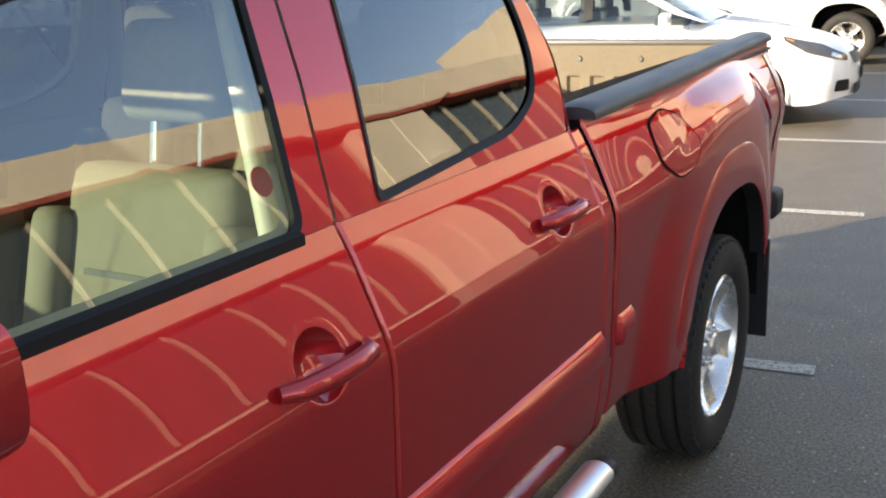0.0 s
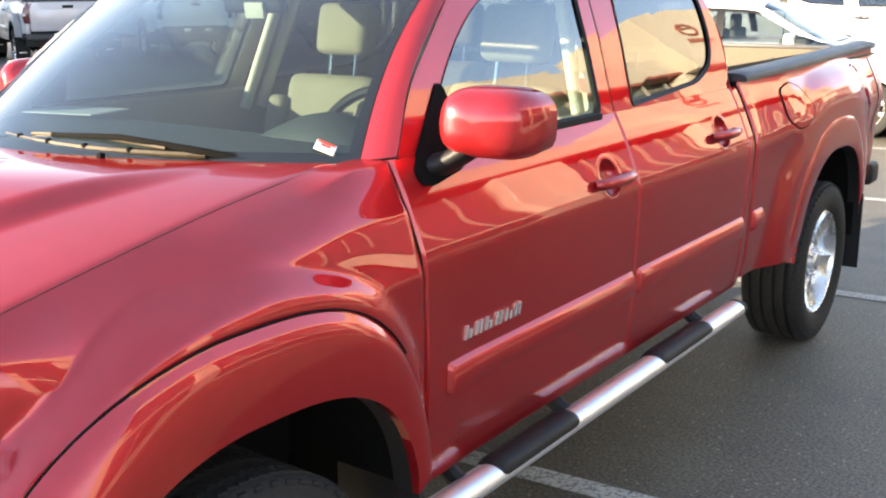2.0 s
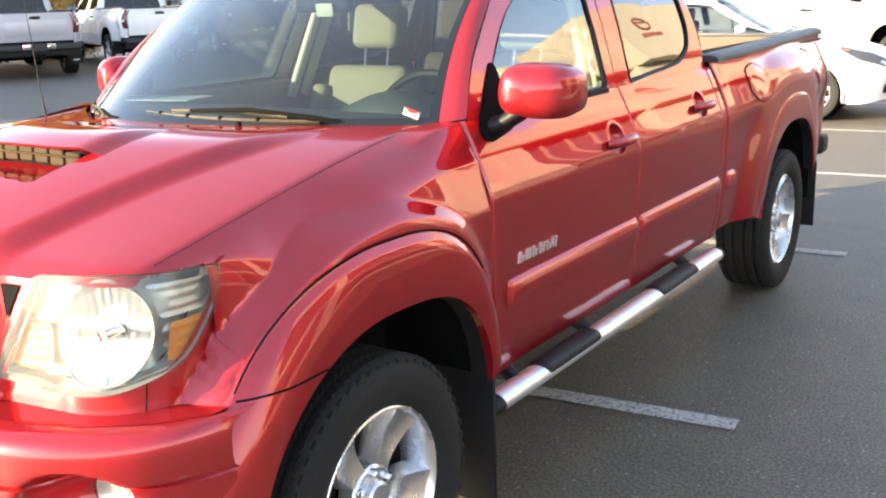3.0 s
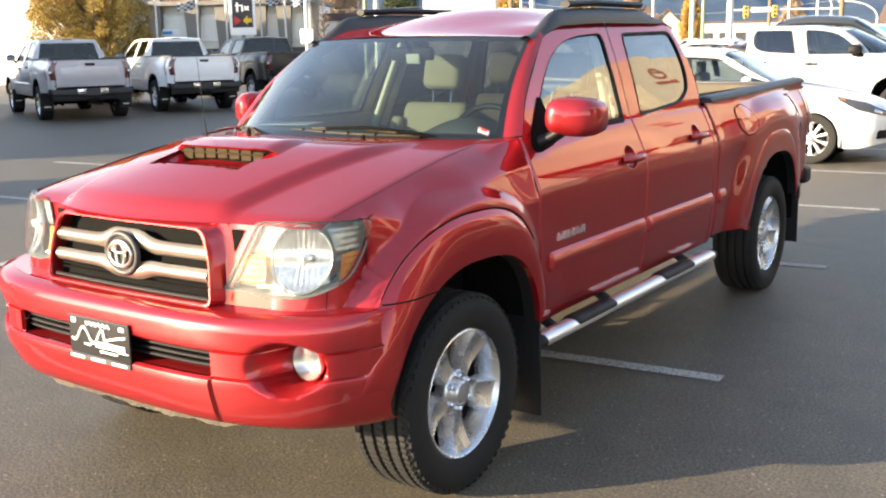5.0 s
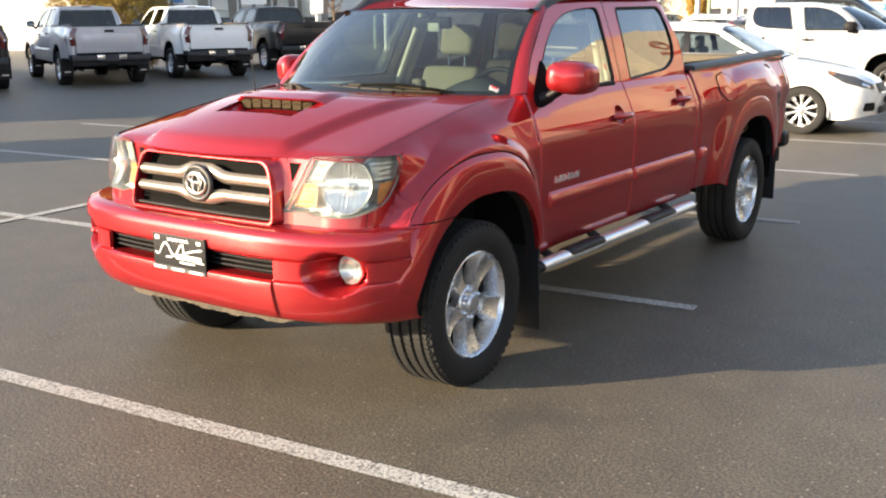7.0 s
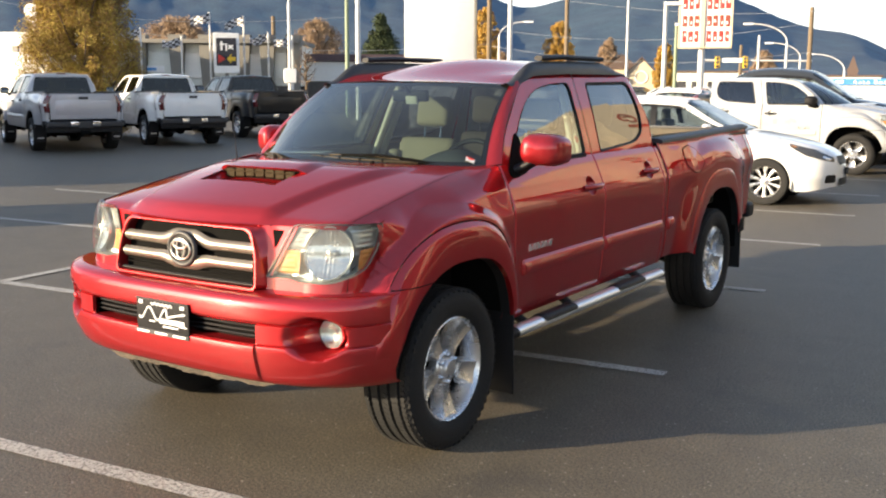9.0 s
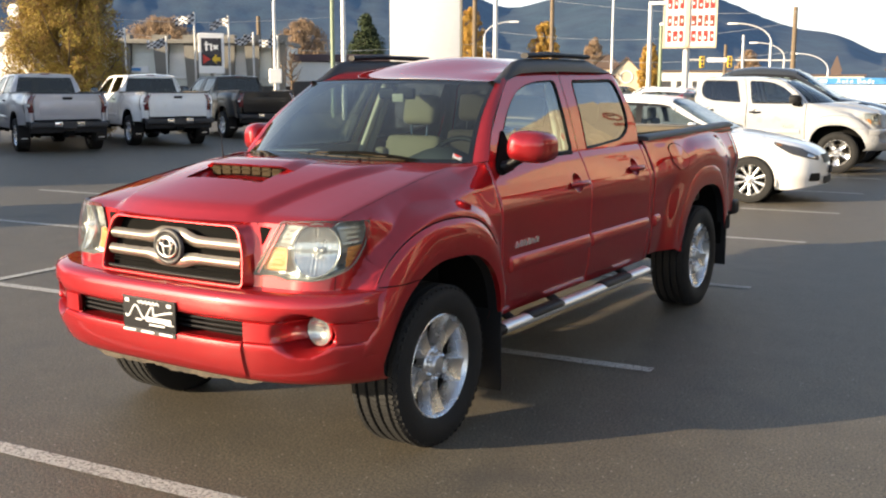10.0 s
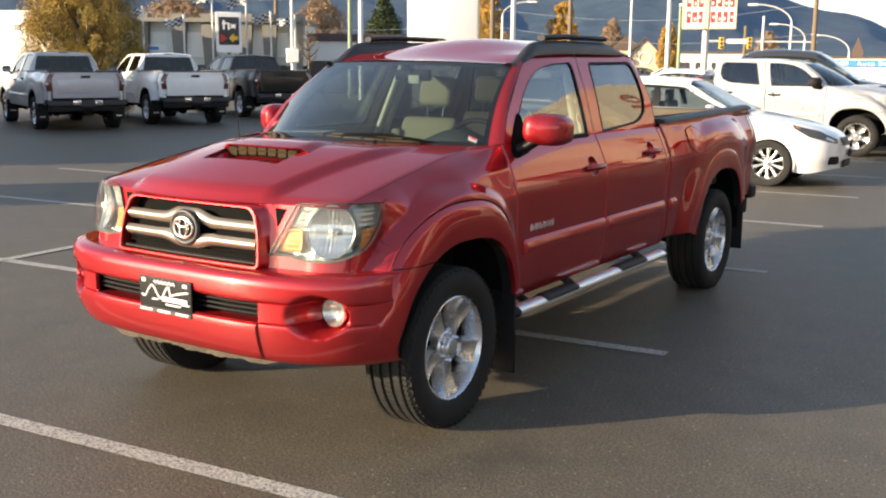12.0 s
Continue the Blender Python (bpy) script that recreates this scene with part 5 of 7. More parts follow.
    if full:
        whl = part("steering_wheel", at(grid(lambda a, b: ((0.185 + 0.015 * math.cos(b)) * math.cos(a), 0.015 * math.sin(b), (0.185 + 0.015 * math.cos(b)) * math.sin(a)), lin(0, 2 * math.pi, 41), lin(0, 2 * math.pi, 9)), pose(0.33, 1.02, 1.155, -28)), PLASTIC, T, "black steering wheel")
        part("wheel_boss", at(join(box(0.16, 0.05, 0.13, (0, -0.02, 0), 0.04, 3), box(0.34, 0.025, 0.035, (0, -0.01, 0), 0.01, 2)), pose(0.33, 1.02, 1.155, -28)), DASH, whl)
        mir = part("interior_mirror", at(box(0.24, 0.03, 0.062, (0, 0, 0), 0.02, 3), pose(0.0, 0.95, 1.562, 8)), PLASTIC, T, "interior rear-view mirror")
        part("mirror_stem", tube([(0, 0.89, 1.63), (0, 0.94, 1.57)], 0.008, 8), PLASTIC, mir)
        part("mirror_back_glass", at(box(0.22, 0.004, 0.052, (0, 0.016, 0)), pose(0.0, 0.95, 1.562, 8)), MIRROR, mir)
        # pale box added in front of the mirror to stand for its reflection
        part("mirror_bright_patch", at(box(0.075, 0.012, 0.046, (0.02, -0.022, -0.02), 0.006, 2), pose(0.0, 0.95, 1.562, 8)), PILLAR, mir, "pale box added for the mirror's bright reflection")
        part("paper", at(box(0.26, 0.17, 0.003), pose(-0.56, 0.72, 1.2425, 0, 0, 14)), PAPER, T, "white paper on the dashboard")
        stk = part("parking_sticker", at(box(0.046, 0.003, 0.026), pose(0.672, 0.500, 1.262, -48, 22, 34)), PAPER, T, "white and red windshield sticker")
        for z_, w_ in ((0.010, 0.040), (0.003, 0.022)):
            part("sticker_bar", at(box(w_, 0.002, 0.005, (0, -0.002, z_)), pose(0.672, 0.500, 1.262, -48, 22, 34)), STICKRED, stk)
        part("red_tag", prism([(1.50 + 0.022 * math.cos(a), 1.322 + 0.022 * math.sin(a)) for a in lin(0, 2 * math.pi, 17)[:-1]], lambda y, z: (green_x(z) - 0.011, y, z), lambda y, z: (green_x(z) - 0.012, y, z)), STICKRED, T, "round red window sticker")
        for sx in (1, -1):
            x0, x1 = (0.56, -0.02) if sx > 0 else (-0.14, -0.56)
            low_ = 1.0 if sx > 0 else 0.5
            on = lambda x, t, up: (x, glass_y(x, t * low_) - 0.016, 1.234 + (0.40 * t + up) * low_)
            wp = part("wiper", tube([(x0, hood_span(x0)[1] + 0.05, 1.232), on(x0 - 0.09, 0.035, 0.012), on((x0 + x1) / 2 + 0.02, 0.075, 0.020), on(x1 + 0.12, 0.085, 0.012)], [0.010, 0.009, 0.007, 0.005], 8, squash=0.7), DARK, T, "black windshield wiper")
            part("blade", tube([on(x1 - 0.06 + (x0 - x1 - 0.02) * t, 0.085 - 0.045 * t, 0.0) for t in lin(0, 1, 9)], 0.0065, 6), WIPER, wp, "black wiper blade tinted with the sun's gold")
            for t in (0.12, 0.32, 0.52, 0.72):
                q = on(x1 - 0.06 + (x0 - x1 - 0.02) * t, 0.085 - 0.045 * t, 0.004)
                part("blade_clip", box(0.012, 0.014, 0.012, q, 0.003, 1), DARK, wp)
            a_, b_ = on(x1 + 0.05, 0.085, 0.010), on(x0 - 0.16, 0.05, 0.010)
            part("blade_bridge", tube([a_, ((a_[0] + b_[0]) / 2, (a_[1] + b_[1]) / 2 - 0.004, (a_[2] + b_[2]) / 2 + 0.012), b_], 0.004, 6), WIPER, wp)
    for x in (0.37, -0.37):
        build_seat("front_seat", T, x, 1.32, 0.50, TAN)
    for x in (0.40, -0.40, 0.0):
        build_seat("rear_seat", T, x, 2.10, 0.44, TAN, rest=x != 0.0, lean=12)
    return T


# ---- ground and lines ----
def plane(name, x0, x1, y0, y1, z, material, n=1):
    return part(name, grid(lambda x, y: (x, y, z), lin(x0, x1, n + 1), lin(y0, y1, n + 1)), material, smooth=False)


ground = plane("ground", -4500, 4500, -4500, 4500, 0.0, ASPHALT, 2)
tagged(ground, "grey worn asphalt parking lot", "ground", kind="structure")
ROWDIR = Vector((1.0, 0.09, 0)).normalized()
ACROSS = Vector((-0.075, 1.0, 0)).normalized()


def line_strip(p, q, w=0.10, z=0.004):
    p, q = Vector((*p, z)), Vector((*q, z))
    d = (q - p).normalized()
    n = Vector((-d.y, d.x, 0)) * w / 2
    k = max(2, int((q - p).length / 0.5))
    ob = part("parking_line", grid(lambda t, s: tuple(p + (q - p) * t + n * s), lin(0, 1, k), [-1, 1]), LINE, smooth=False)
    return tagged(ob, "worn white painted parking line on asphalt", "parking line", "parking lines", "structure")


for k in range(-1, 6):
    e = Vector((1.28, 1.65, 0)) + ACROSS * 2.70 * k
    if k == -1:
        e += ROWDIR * 0.25 + ACROSS * 0.12
    f = e - ROWDIR * 11.2
    line_strip((e.x, e.y), (f.x, f.y))
m0 = Vector((1.28, 1.65, 0)) - ROWDIR * 5.58
line_strip(tuple((m0 - ACROSS * 2.6)[:2]), tuple((m0 + ACROSS * 16)[:2]), z=0.007)

# ---- the red truck ----
red = build_truck("pickup_truck", RED, "red double-cab pickup with roof rails and side steps")


def heading(x, y, hx, hy, back=True, size=1.0):
    """The pose that sets the truck's rear axle (or front axle) at x, y with its nose along hx, hy."""
    h = Vector((hx, hy, 0)).normalized()
    rot = Matrix.Rotation(math.atan2(h.x, -h.y), 4, "Z")
    p = Vector((x, y, 0)) + (h * WB * size if back else Vector())
    return Matrix.Translation(p) @ rot @ Matrix.Diagonal((size, size, size, 1))


H = (-0.912, 0.41)
others = build_truck("pickup_truck", SILVER, "silver pickup with chrome rear bumper on the lot", full=False, rack=False)


def repaint(root, paint, label):
    tagged(root, label)
    for o in root.children_recursive:
        if o.type == "MESH" and o.data.materials and o.data.materials[0] == SILVER:
            o.material_slots[0].link = "OBJECT"
            o.material_slots[0].material = paint
    return root


repaint(copy_thing(others, heading(-17.75, 15.4, *H, size=1.09)), WHITE, "white pickup with dark bumper among parked trucks")
repaint(copy_thing(others, heading(-18.5, 19.6, *H, size=1.09)), BLACKP, "black pickup parked at the end of the row")
repaint(copy_thing(others, heading(-18.9, 9.1, *H, size=1.09)), BLACKP, "black pickup with chrome bumper, half in view")
repaint(copy_thing(others, heading(-0.75, 16.9, 1, 0.09, False, 1.03)), OFFWHITE, "white double-cab pickup parked side on")
others.matrix_basis = heading(-18.05, 12.25, *H, size=1.09)


# ---- more materials ----
STUCCO = mat("beige_stucco", (0.50, 0.455, 0.37), 0.9, var=0.08, scale=1.5, bump=0.3, bscale=60)
SHOWGL = mat("showroom_glass", (0.03, 0.04, 0.045), 0.06, 0.0, var=0.3, scale=0.5)
MULLION = mat("pale_mullion", (0.24, 0.23, 0.20), 0.5)
TRIMRED = mat("dark_red_trim", (0.25, 0.05, 0.03), 0.6)
CONCRETE = mat("grey_pier_concrete", (0.20, 0.19, 0.17), 0.9, var=0.15, scale=1.5)
PALEWALL = mat("pale_wall", (0.70, 0.71, 0.66), 0.85, var=0.08, scale=1)
WHITEWALL = mat("white_wall", (0.78, 0.77, 0.74), 0.85, var=0.05, scale=1)
DARKSTORE = mat("dark_shopfront", (0.05, 0.05, 0.055), 0.4, var=0.4, scale=0.8)
SIGNWH = mat("white_sign_face", (0.80, 0.80, 0.80), 0.4, var=0.03)
SIGNRED = mat("red_sign_shape", (0.55, 0.04, 0.03), 0.5)
SIGNBLK = mat("black_sign_field", (0.02, 0.02, 0.03), 0.5)
SIGNYEL = mat("yellow_sign_shape", (0.70, 0.45, 0.03), 0.5)
SIGNBLUE = mat("blue_fascia", (0.05, 0.22, 0.50), 0.5)
POLEWH = mat("pale_steel_pole", (0.55, 0.55, 0.55), 0.5, 0.2)
POLEGR = mat("green_grey_pole", (0.20, 0.25, 0.17), 0.6)
WIRECO = mat("grey_wire", (0.30, 0.32, 0.34), 0.6)
WOODPOLE = mat("weathered_pole", (0.16, 0.12, 0.08), 0.9, var=0.3)
BARK = mat("brown_bark", (0.10, 0.07, 0.045), 0.9, var=0.3, bump=0.5, bscale=40)
LEAFB = mat("brown_autumn_leaves", (0.23, 0.125, 0.042), 0.8, var=0.5, scale=0.5, island=0.6)
LEAFY = mat("yellow_green_leaves", (0.36, 0.265, 0.045), 0.8, var=0.55, scale=0.5, island=0.6)
LEAFG = mat("dark_conifer_needles", (0.030, 0.045, 0.015), 0.9, var=0.6, scale=0.6, island=0.8)
LEAFO = mat("golden_poplar_leaves", (0.42, 0.25, 0.045), 0.8, var=0.5, scale=0.6, island=0.8)
TWIG = mat("bare_twigs", (0.29, 0.20, 0.125), 0.9, var=0.35, island=0.5)
HOUSEWALL = mat("cream_siding", (0.60, 0.50, 0.36), 0.8)
ROOFING = mat("brown_shingle", (0.10, 0.07, 0.06), 0.9)
MAROON = mat("maroon_fascia", (0.085, 0.055, 0.06), 0.7)
FLAG = mat("flag_cloth", (0.55, 0.55, 0.57), 0.8, var=0.6, scale=4)

EYEX, EYEY = 3.28, -3.72


def spot(az, d):
    """A place d metres out from the lot's front, az degrees left of straight ahead (+y)."""
    return EYEX - d * math.sin(radians(az)), EYEY + d * math.cos(radians(az))


def rise(el, d):
    return 1.62 + d * math.tan(radians(el))


def facing(az, d, z=0.0):
    """A pose at that place with -y turned towards the lot."""
    x, y = spot(az, d)
    return Matrix.Translation((x, y, z)) @ Matrix.Rotation(radians(az), 4, "Z")


def thing(name, label, category, m=None, group="", kind=""):
    ob = new(name)
    tagged(ob, label, category, group, kind)
    if m is not None:
        ob.matrix_basis = m
    return ob


# ---- showroom behind the camera, seen only in paint and glass ----
SHX = 9.0
show = thing("showroom_building", "beige showroom with glazed front and red trim", "building")
part("fascia", box(0.6, 44.0, 0.90, (SHX + 0.3, 22.0, 6.30), 0.03, 1), STUCCO, show)
part("trim_band", box(0.66, 44.0, 0.12, (SHX + 0.3, 22.0, 5.79), 0.02, 1), TRIMRED, show)
part("roof_slab", box(8.0, 44.0, 0.12, (SHX + 4.4, 22.0, 6.60), 0.02, 1), STUCCO, show)
part("plinth", box(0.5, 44.0, 0.3, (SHX + 0.35, 22.0, 0.15), 0.02, 1), CONCRETE, show)
part("rear_wall", box(0.3, 44.0, 6.5, (SHX + 8.3, 22.0, 3.25)), STUCCO, show)
for k in range(33):
    y = 0.5 + k * 1.25
    if 23.0 < y < 30.5:
        continue
    if k in (3, 11, 12):
        part("pier", box(0.55, 1.25, 3.3, (SHX + 0.3, y + 0.625, 4.07), 0.03, 1), STUCCO, show)
        part("pier_foot", box(0.50, 1.25, 2.42, (SHX + 0.33, y + 0.625, 1.21), 0.02, 1), CONCRETE, show)
    else:
        part("window_pane", box(0.04, 1.19, 5.2, (SHX + 0.42, y + 0.625, 3.1)), SHOWGL, show)
    part("mullion", box(0.10, 0.035, 2.9, (SHX + 0.36, y, 4.25), 0.008, 1), MULLION, show)
for z in (2.5,):
    part("transom", box(0.14, 43.0, 0.22, (SHX + 0.34, 22.0, z), 0.01, 1), STUCCO, show)
# entrance block with oval mark and plain lettering bar
part("entrance_block", prism([(22.7, 8.4), (26.0, 8.95), (30.8, 8.85), (30.0, 5.7), (23.6, 5.7)], lambda y, z: (SHX - 0.5, y, z), lambda y, z: (SHX + 2.0, y, z)), STUCCO, show, smooth=False)
part("entrance_wall", box(0.5, 7.0, 2.3, (SHX + 0.2, 26.9, 4.55), 0.03, 1), STUCCO, show)
for k in range(5):
    part("entrance_door", box(0.05, 1.32, 3.35, (SHX + 0.35, 24.1 + 1.4 * k, 1.70), 0.01, 1), SHOWGL, show, "dark glass entrance door")
    part("door_post", box(0.10, 0.08, 3.40, (SHX + 0.33, 23.4 + 1.4 * k, 1.70), 0.01, 1), CONCRETE, show)
part("oval_mark", grid(lambda a, b: (SHX - 0.53 - 0.03 * math.sin(b), 25.5 + (0.55 + 0.06 * math.cos(b)) * math.cos(a), 7.65 + (0.32 + 0.06 * math.cos(b)) * math.sin(a)), lin(0, 2 * math.pi, 33), lin(0, 2 * math.pi, 7)), TRIMRED, show)
part("oval_bar", box(0.05, 0.80, 0.07, (SHX - 0.54, 25.5, 7.74), 0.02, 1), TRIMRED, show)
for k in range(5):
    part("lettering_bar", box(0.05, 0.17, 0.20, (SHX - 0.53, 24.8 + 0.32 * k, 7.0), 0.01, 1), TRIMRED, show)

# unseen block and tower, added beyond the lot's entrance to throw the long shadows
blk = thing("workshop_building", "plain unseen block added to shade the lot", "building")
part("wall", box(7.0, 9.0, 6.4, (-30.0, -9.5, 3.2), 0.05, 1), PALEWALL, blk)
part("roof", box(7.4, 9.4, 0.2, (-30.0, -9.5, 6.5), 0.03, 1), CONCRETE, blk)
tow = thing("sign_tower", "plain unseen tower added to shade the lot", "sign")
part("tower_body", box(1.6, 1.6, 6.0, (-17.5, -8.5, 3.0), 0.05, 1), SIGNWH, tow)


# ---- sedan ----
SEDGL = glass("sedan_glass", (0.42, 0.47, 0.48), 0.06)


def build_sedan(name, paint, label):
    S = thing(name, label, "car")
    deck = curve([-0.93, -0.86, -0.70, -0.3, 0.2, 0.6, 1.2, 2.7, 3.1, 3.45, 3.60], [0.52, 0.66, 0.765, 0.88, 0.965, 1.00, 1.0, 1.02, 1.05, 1.02, 0.72])

    def width(y):
        if y < -0.1:
            return 0.885 * max(0.0, 1 - ((-0.1 - y) / 0.832) ** 2.7) ** (1 / 2.4)
        if y > 2.9:
            return 0.885 * max(0.0, 1 - ((y - 2.9) / 0.71) ** 3.2) ** (1 / 2.6)
        return 0.885

    def skin(y, th, o=0.0):
        zb = 0.20 + 0.06 * smooth(-0.5, -0.9, y) + 0.10 * smooth(3.2, 3.6, y)
        w, top = width(y), deck(y)
        c, q = max(0.0, math.cos(th)), max(0.0, math.sin(th))
        tuck = 0.05 * smooth(0.42, 0.2, zb + (top - zb) * q ** 0.72)
        soft_ = 0.26 + 0.20 * smooth(0.7, -0.4, y)
        return (w - tuck * min(1, w / 0.4)) * c ** soft_ * (1 + o * 0.6), y + (-o if y < 0 else o if y > 3 else 0), zb + (top - zb) * q ** 0.72 + o

    def skin_at(y, z, o):
        zb = 0.20 + 0.06 * smooth(-0.5, -0.9, y) + 0.10 * smooth(3.2, 3.6, y)
        k = min(0.999, max(0.0, (z - zb) / (deck(y) - zb)))
        return skin(y, math.asin(k ** (1 / 0.72)), o)

    def near(q, r):
        return all(math.hypot(p[1] - (0 if p[1] < 1.3 else 2.6), p[2] - 0.315) < r for p in q) and abs(q[0][0]) > 0.4
    ys = [-0.932, -0.930, -0.925, -0.915, -0.90, -0.88, -0.85] + lin(-0.81, 3.40, 76) + [3.46, 3.52, 3.56, 3.59, 3.605, 3.61]
    th = lin(0, math.pi / 2, 34)
    for s in (1, -1):
        def arched(y, a):
            p = skin(y, a)
            c = 0.0 if p[1] < 1.3 else 2.6
            r = math.hypot(p[1] - c, p[2] - 0.315)
            if 0.312 < r < 0.380 and p[0] > 0.4:
                return p[0], c + (p[1] - c) * 0.346 / r, 0.315 + (p[2] - 0.315) * 0.346 / r
            return p
        part("body_side", flip(grid(arched, ys, th, lambda q: not near(q, 0.3465)), s), paint, S, angle=50)
        patch = lambda pts, o, r=0.02: flip(fan(dense(rounded(pts, r, 4), 3), lambda y, z: skin_at(y, z, o), 5), s)
        hl = part("headlight", patch([(-0.835, 0.585), (-0.825, 0.645), (-0.60, 0.755), (-0.25, 0.835), (-0.28, 0.790), (-0.50, 0.675)], 0.006), SEDLAMP, S, "clear wraparound headlight")
        # bright patch laid on the dark lamp to stand for a glint
        part("lamp_glint", patch([(-0.79, 0.61), (-0.78, 0.64), (-0.70, 0.68), (-0.69, 0.645)], 0.008, 0.01), BOWL, hl)
        part("arch_edge", flip(grid(lambda d, k: (skin_at(0.0 + (0.334 + 0.035 * k) * math.cos(radians(d)), 0.315 + (0.334 + 0.035 * k) * math.sin(radians(d)), 0.0)[0] + 0.006 * (1 - k) , (0.334 + 0.035 * k) * math.cos(radians(d)), 0.315 + (0.334 + 0.035 * k) * math.sin(radians(d))), lin(-12, 192, 31), [0, 0.3, 1]), s), paint, S)
        part("arch_edge", flip(grid(lambda d, k: (skin_at(2.6 + (0.334 + 0.035 * k) * math.cos(radians(d)), 0.315 + (0.334 + 0.035 * k) * math.sin(radians(d)), 0.0)[0] + 0.006 * (1 - k) , 2.6 + (0.334 + 0.035 * k) * math.cos(radians(d)), 0.315 + (0.334 + 0.035 * k) * math.sin(radians(d))), lin(-12, 192, 31), [0, 0.3, 1]), s), paint, S)
        for gy_ in (0.62, 1.66, 2.55):
            part("door_gap", flip(grid(lambda z, k: skin_at(gy_ + 0.004 * k + 0.06 * (gy_ > 2) * (0.6 - z), z, 0.001), lin(0.30, 0.985, 14), [-1, 1]), s), DARK, S)
        part("marker", patch([(-0.36, 0.790), (-0.28, 0.812), (-0.29, 0.802), (-0.36, 0.780)], 0.009, 0.004), AMBER, hl)
        part("fog_pocket", patch([(-0.86, 0.31), (-0.86, 0.42), (-0.76, 0.42), (-0.74, 0.31)], 0.004), PLASTIC, S, "black fog lamp pocket")
        part("tail_lamp", flip(grid(lambda y, t: skin(y, 0.75 + 0.45 * t, 0.004), lin(3.30, 3.56, 8), lin(0, 1, 6)), s), TAILRED, S)
        for c in (0.0, 2.6):
            part("wheel_liner", flip(grid(lambda d, k: (0.86 - 0.3 * k, c + 0.36 * math.cos(radians(d)), 0.315 + 0.36 * math.sin(radians(d))), lin(-20, 200, 20), [0, 1]), s), DARK, S)
            part("liner_wall", flip(grid(lambda d, k: (0.56, c + 0.36 * k * math.cos(radians(d)), 0.315 + 0.36 * k * math.sin(radians(d))), lin(0, 360, 20), [0.0, 1]), s), DARK, S)
            w = new("wheel")
            w.parent = S
            w.matrix_basis = Matrix.Translation((s * 0.775, c, 0.318)) @ (Matrix.Rotation(math.pi, 4, "Z") if s < 0 else Matrix())
            part("tyre", lathe([(-0.09, 0.21), (-0.10, 0.27), (-0.09, 0.31), (-0.05, 0.318), (0.06, 0.318), (0.092, 0.308), (0.102, 0.27), (0.090, 0.215)], 40), RUBBER, w)
            rim = part("rim", lathe([(0.02, 0.19), (0.075, 0.205), (0.09, 0.215), (0.085, 0.222)], 40), ALLOY, w)
            part("dish", lathe([(0.015, 0.20), (0.010, 0.05)], 30), DARK, rim)
            part("hub", lathe([(0.03, 0.055), (0.07, 0.05), (0.075, 0.03), (0.078, 0.001)], 24), ALLOY, rim)
            for i in range(10):
                part("spoke", at(grid(lambda t, q: (0.068 + 0.014 * t - 0.02 * abs(q) ** 3, (0.016 + 0.012 * t) * q, 0.035 + 0.170 * t), lin(0, 1, 4), [-1, -0.6, 0, 0.6, 1]), Matrix.Rotation(2 * math.pi * i / 10, 4, "X")), ALLOY, rim)
    part("grille", grid(lambda x, t: (x, -0.925 + 0.055 * t + 0.24 * x * x, 0.555 + 0.115 * t), lin(-0.34, 0.34, 13), lin(0, 1, 4)), PLASTIC, S, "black grille")
    part("lower_grille", grid(lambda x, t: (x, -0.938 + 0.20 * x * x, 0.27 + 0.10 * t), lin(-0.40, 0.40, 13), lin(0, 1, 4)), PLASTIC, S)
    part("plate_bar", box(0.30, 0.012, 0.10, (0, -0.948, 0.45), 0.004, 1), PLATEBK, S)
    # glasshouse
    top = curve([0.42, 0.70, 1.20, 1.55, 2.0, 2.45, 2.85, 3.12], [0.985, 1.14, 1.405, 1.452, 1.465, 1.415, 1.22, 1.06])

    def house(y, a, o=0.0):
        zt = top(y)
        q = math.sin(a) ** 0.75
        z = 0.98 + (zt - 0.98) * q
        wd = 0.80 - 0.42 * (z - 0.98)
        return (wd + o) * math.cos(a) ** 0.33, y, z + o
    gy = [0.42] + lin(0.5, 3.05, 40) + [3.12]
    av = lin(0, math.pi / 2, 22)
    for s in (1, -1):
        part("glasshouse", outward(flip(grid(house, gy, av), s), (0, 1.6, 0.9)), SEDGL, S, "tinted window glass")
        part("roof_skin", flip(grid(lambda y, a: house(y, a, 0.006), lin(1.20, 2.42, 20), lin(0.72, math.pi / 2, 12)), s), paint, S)
        for lab, y0, y1, wd in (("front_pillar", 0.42, 1.22, 0.05), ("rear_pillar", 3.05, 2.40, 0.10)):
            def pil(t, k):
                y = y0 + (y1 - y0) * t
                a = 0.30 + 0.55 * t + 0.16 * k
                return house(y + wd * 0, a, 0.008)
            part(lab, flip(grid(pil, lin(0, 1, 12), lin(-1, 1, 5)), s), paint, S)
        part("centre_pillar", flip(grid(lambda a, k: house(1.62 + 0.045 * k + 0.05 * a, a, 0.005), lin(0.05, 0.8, 10), [-1, 1]), s), PLASTIC, S)
        part("roof_edge", flip(grid(lambda y, k: house(y, 0.70 + 0.06 * k, 0.008), lin(1.05, 2.55, 20), [-1, 0, 1]), s), PLASTIC, S)
        part("side_mirror", flip(box(0.20, 0.09, 0.13, (0.96, 0.80, 1.03), 0.04, 3), s), paint, S)
        for y in (1.35, 2.25):
            part("door_handle", flip(tube([(0.878, y - 0.08, 0.83), (0.905, y, 0.83), (0.878, y + 0.08, 0.83)], 0.014, 8), s), paint, S)
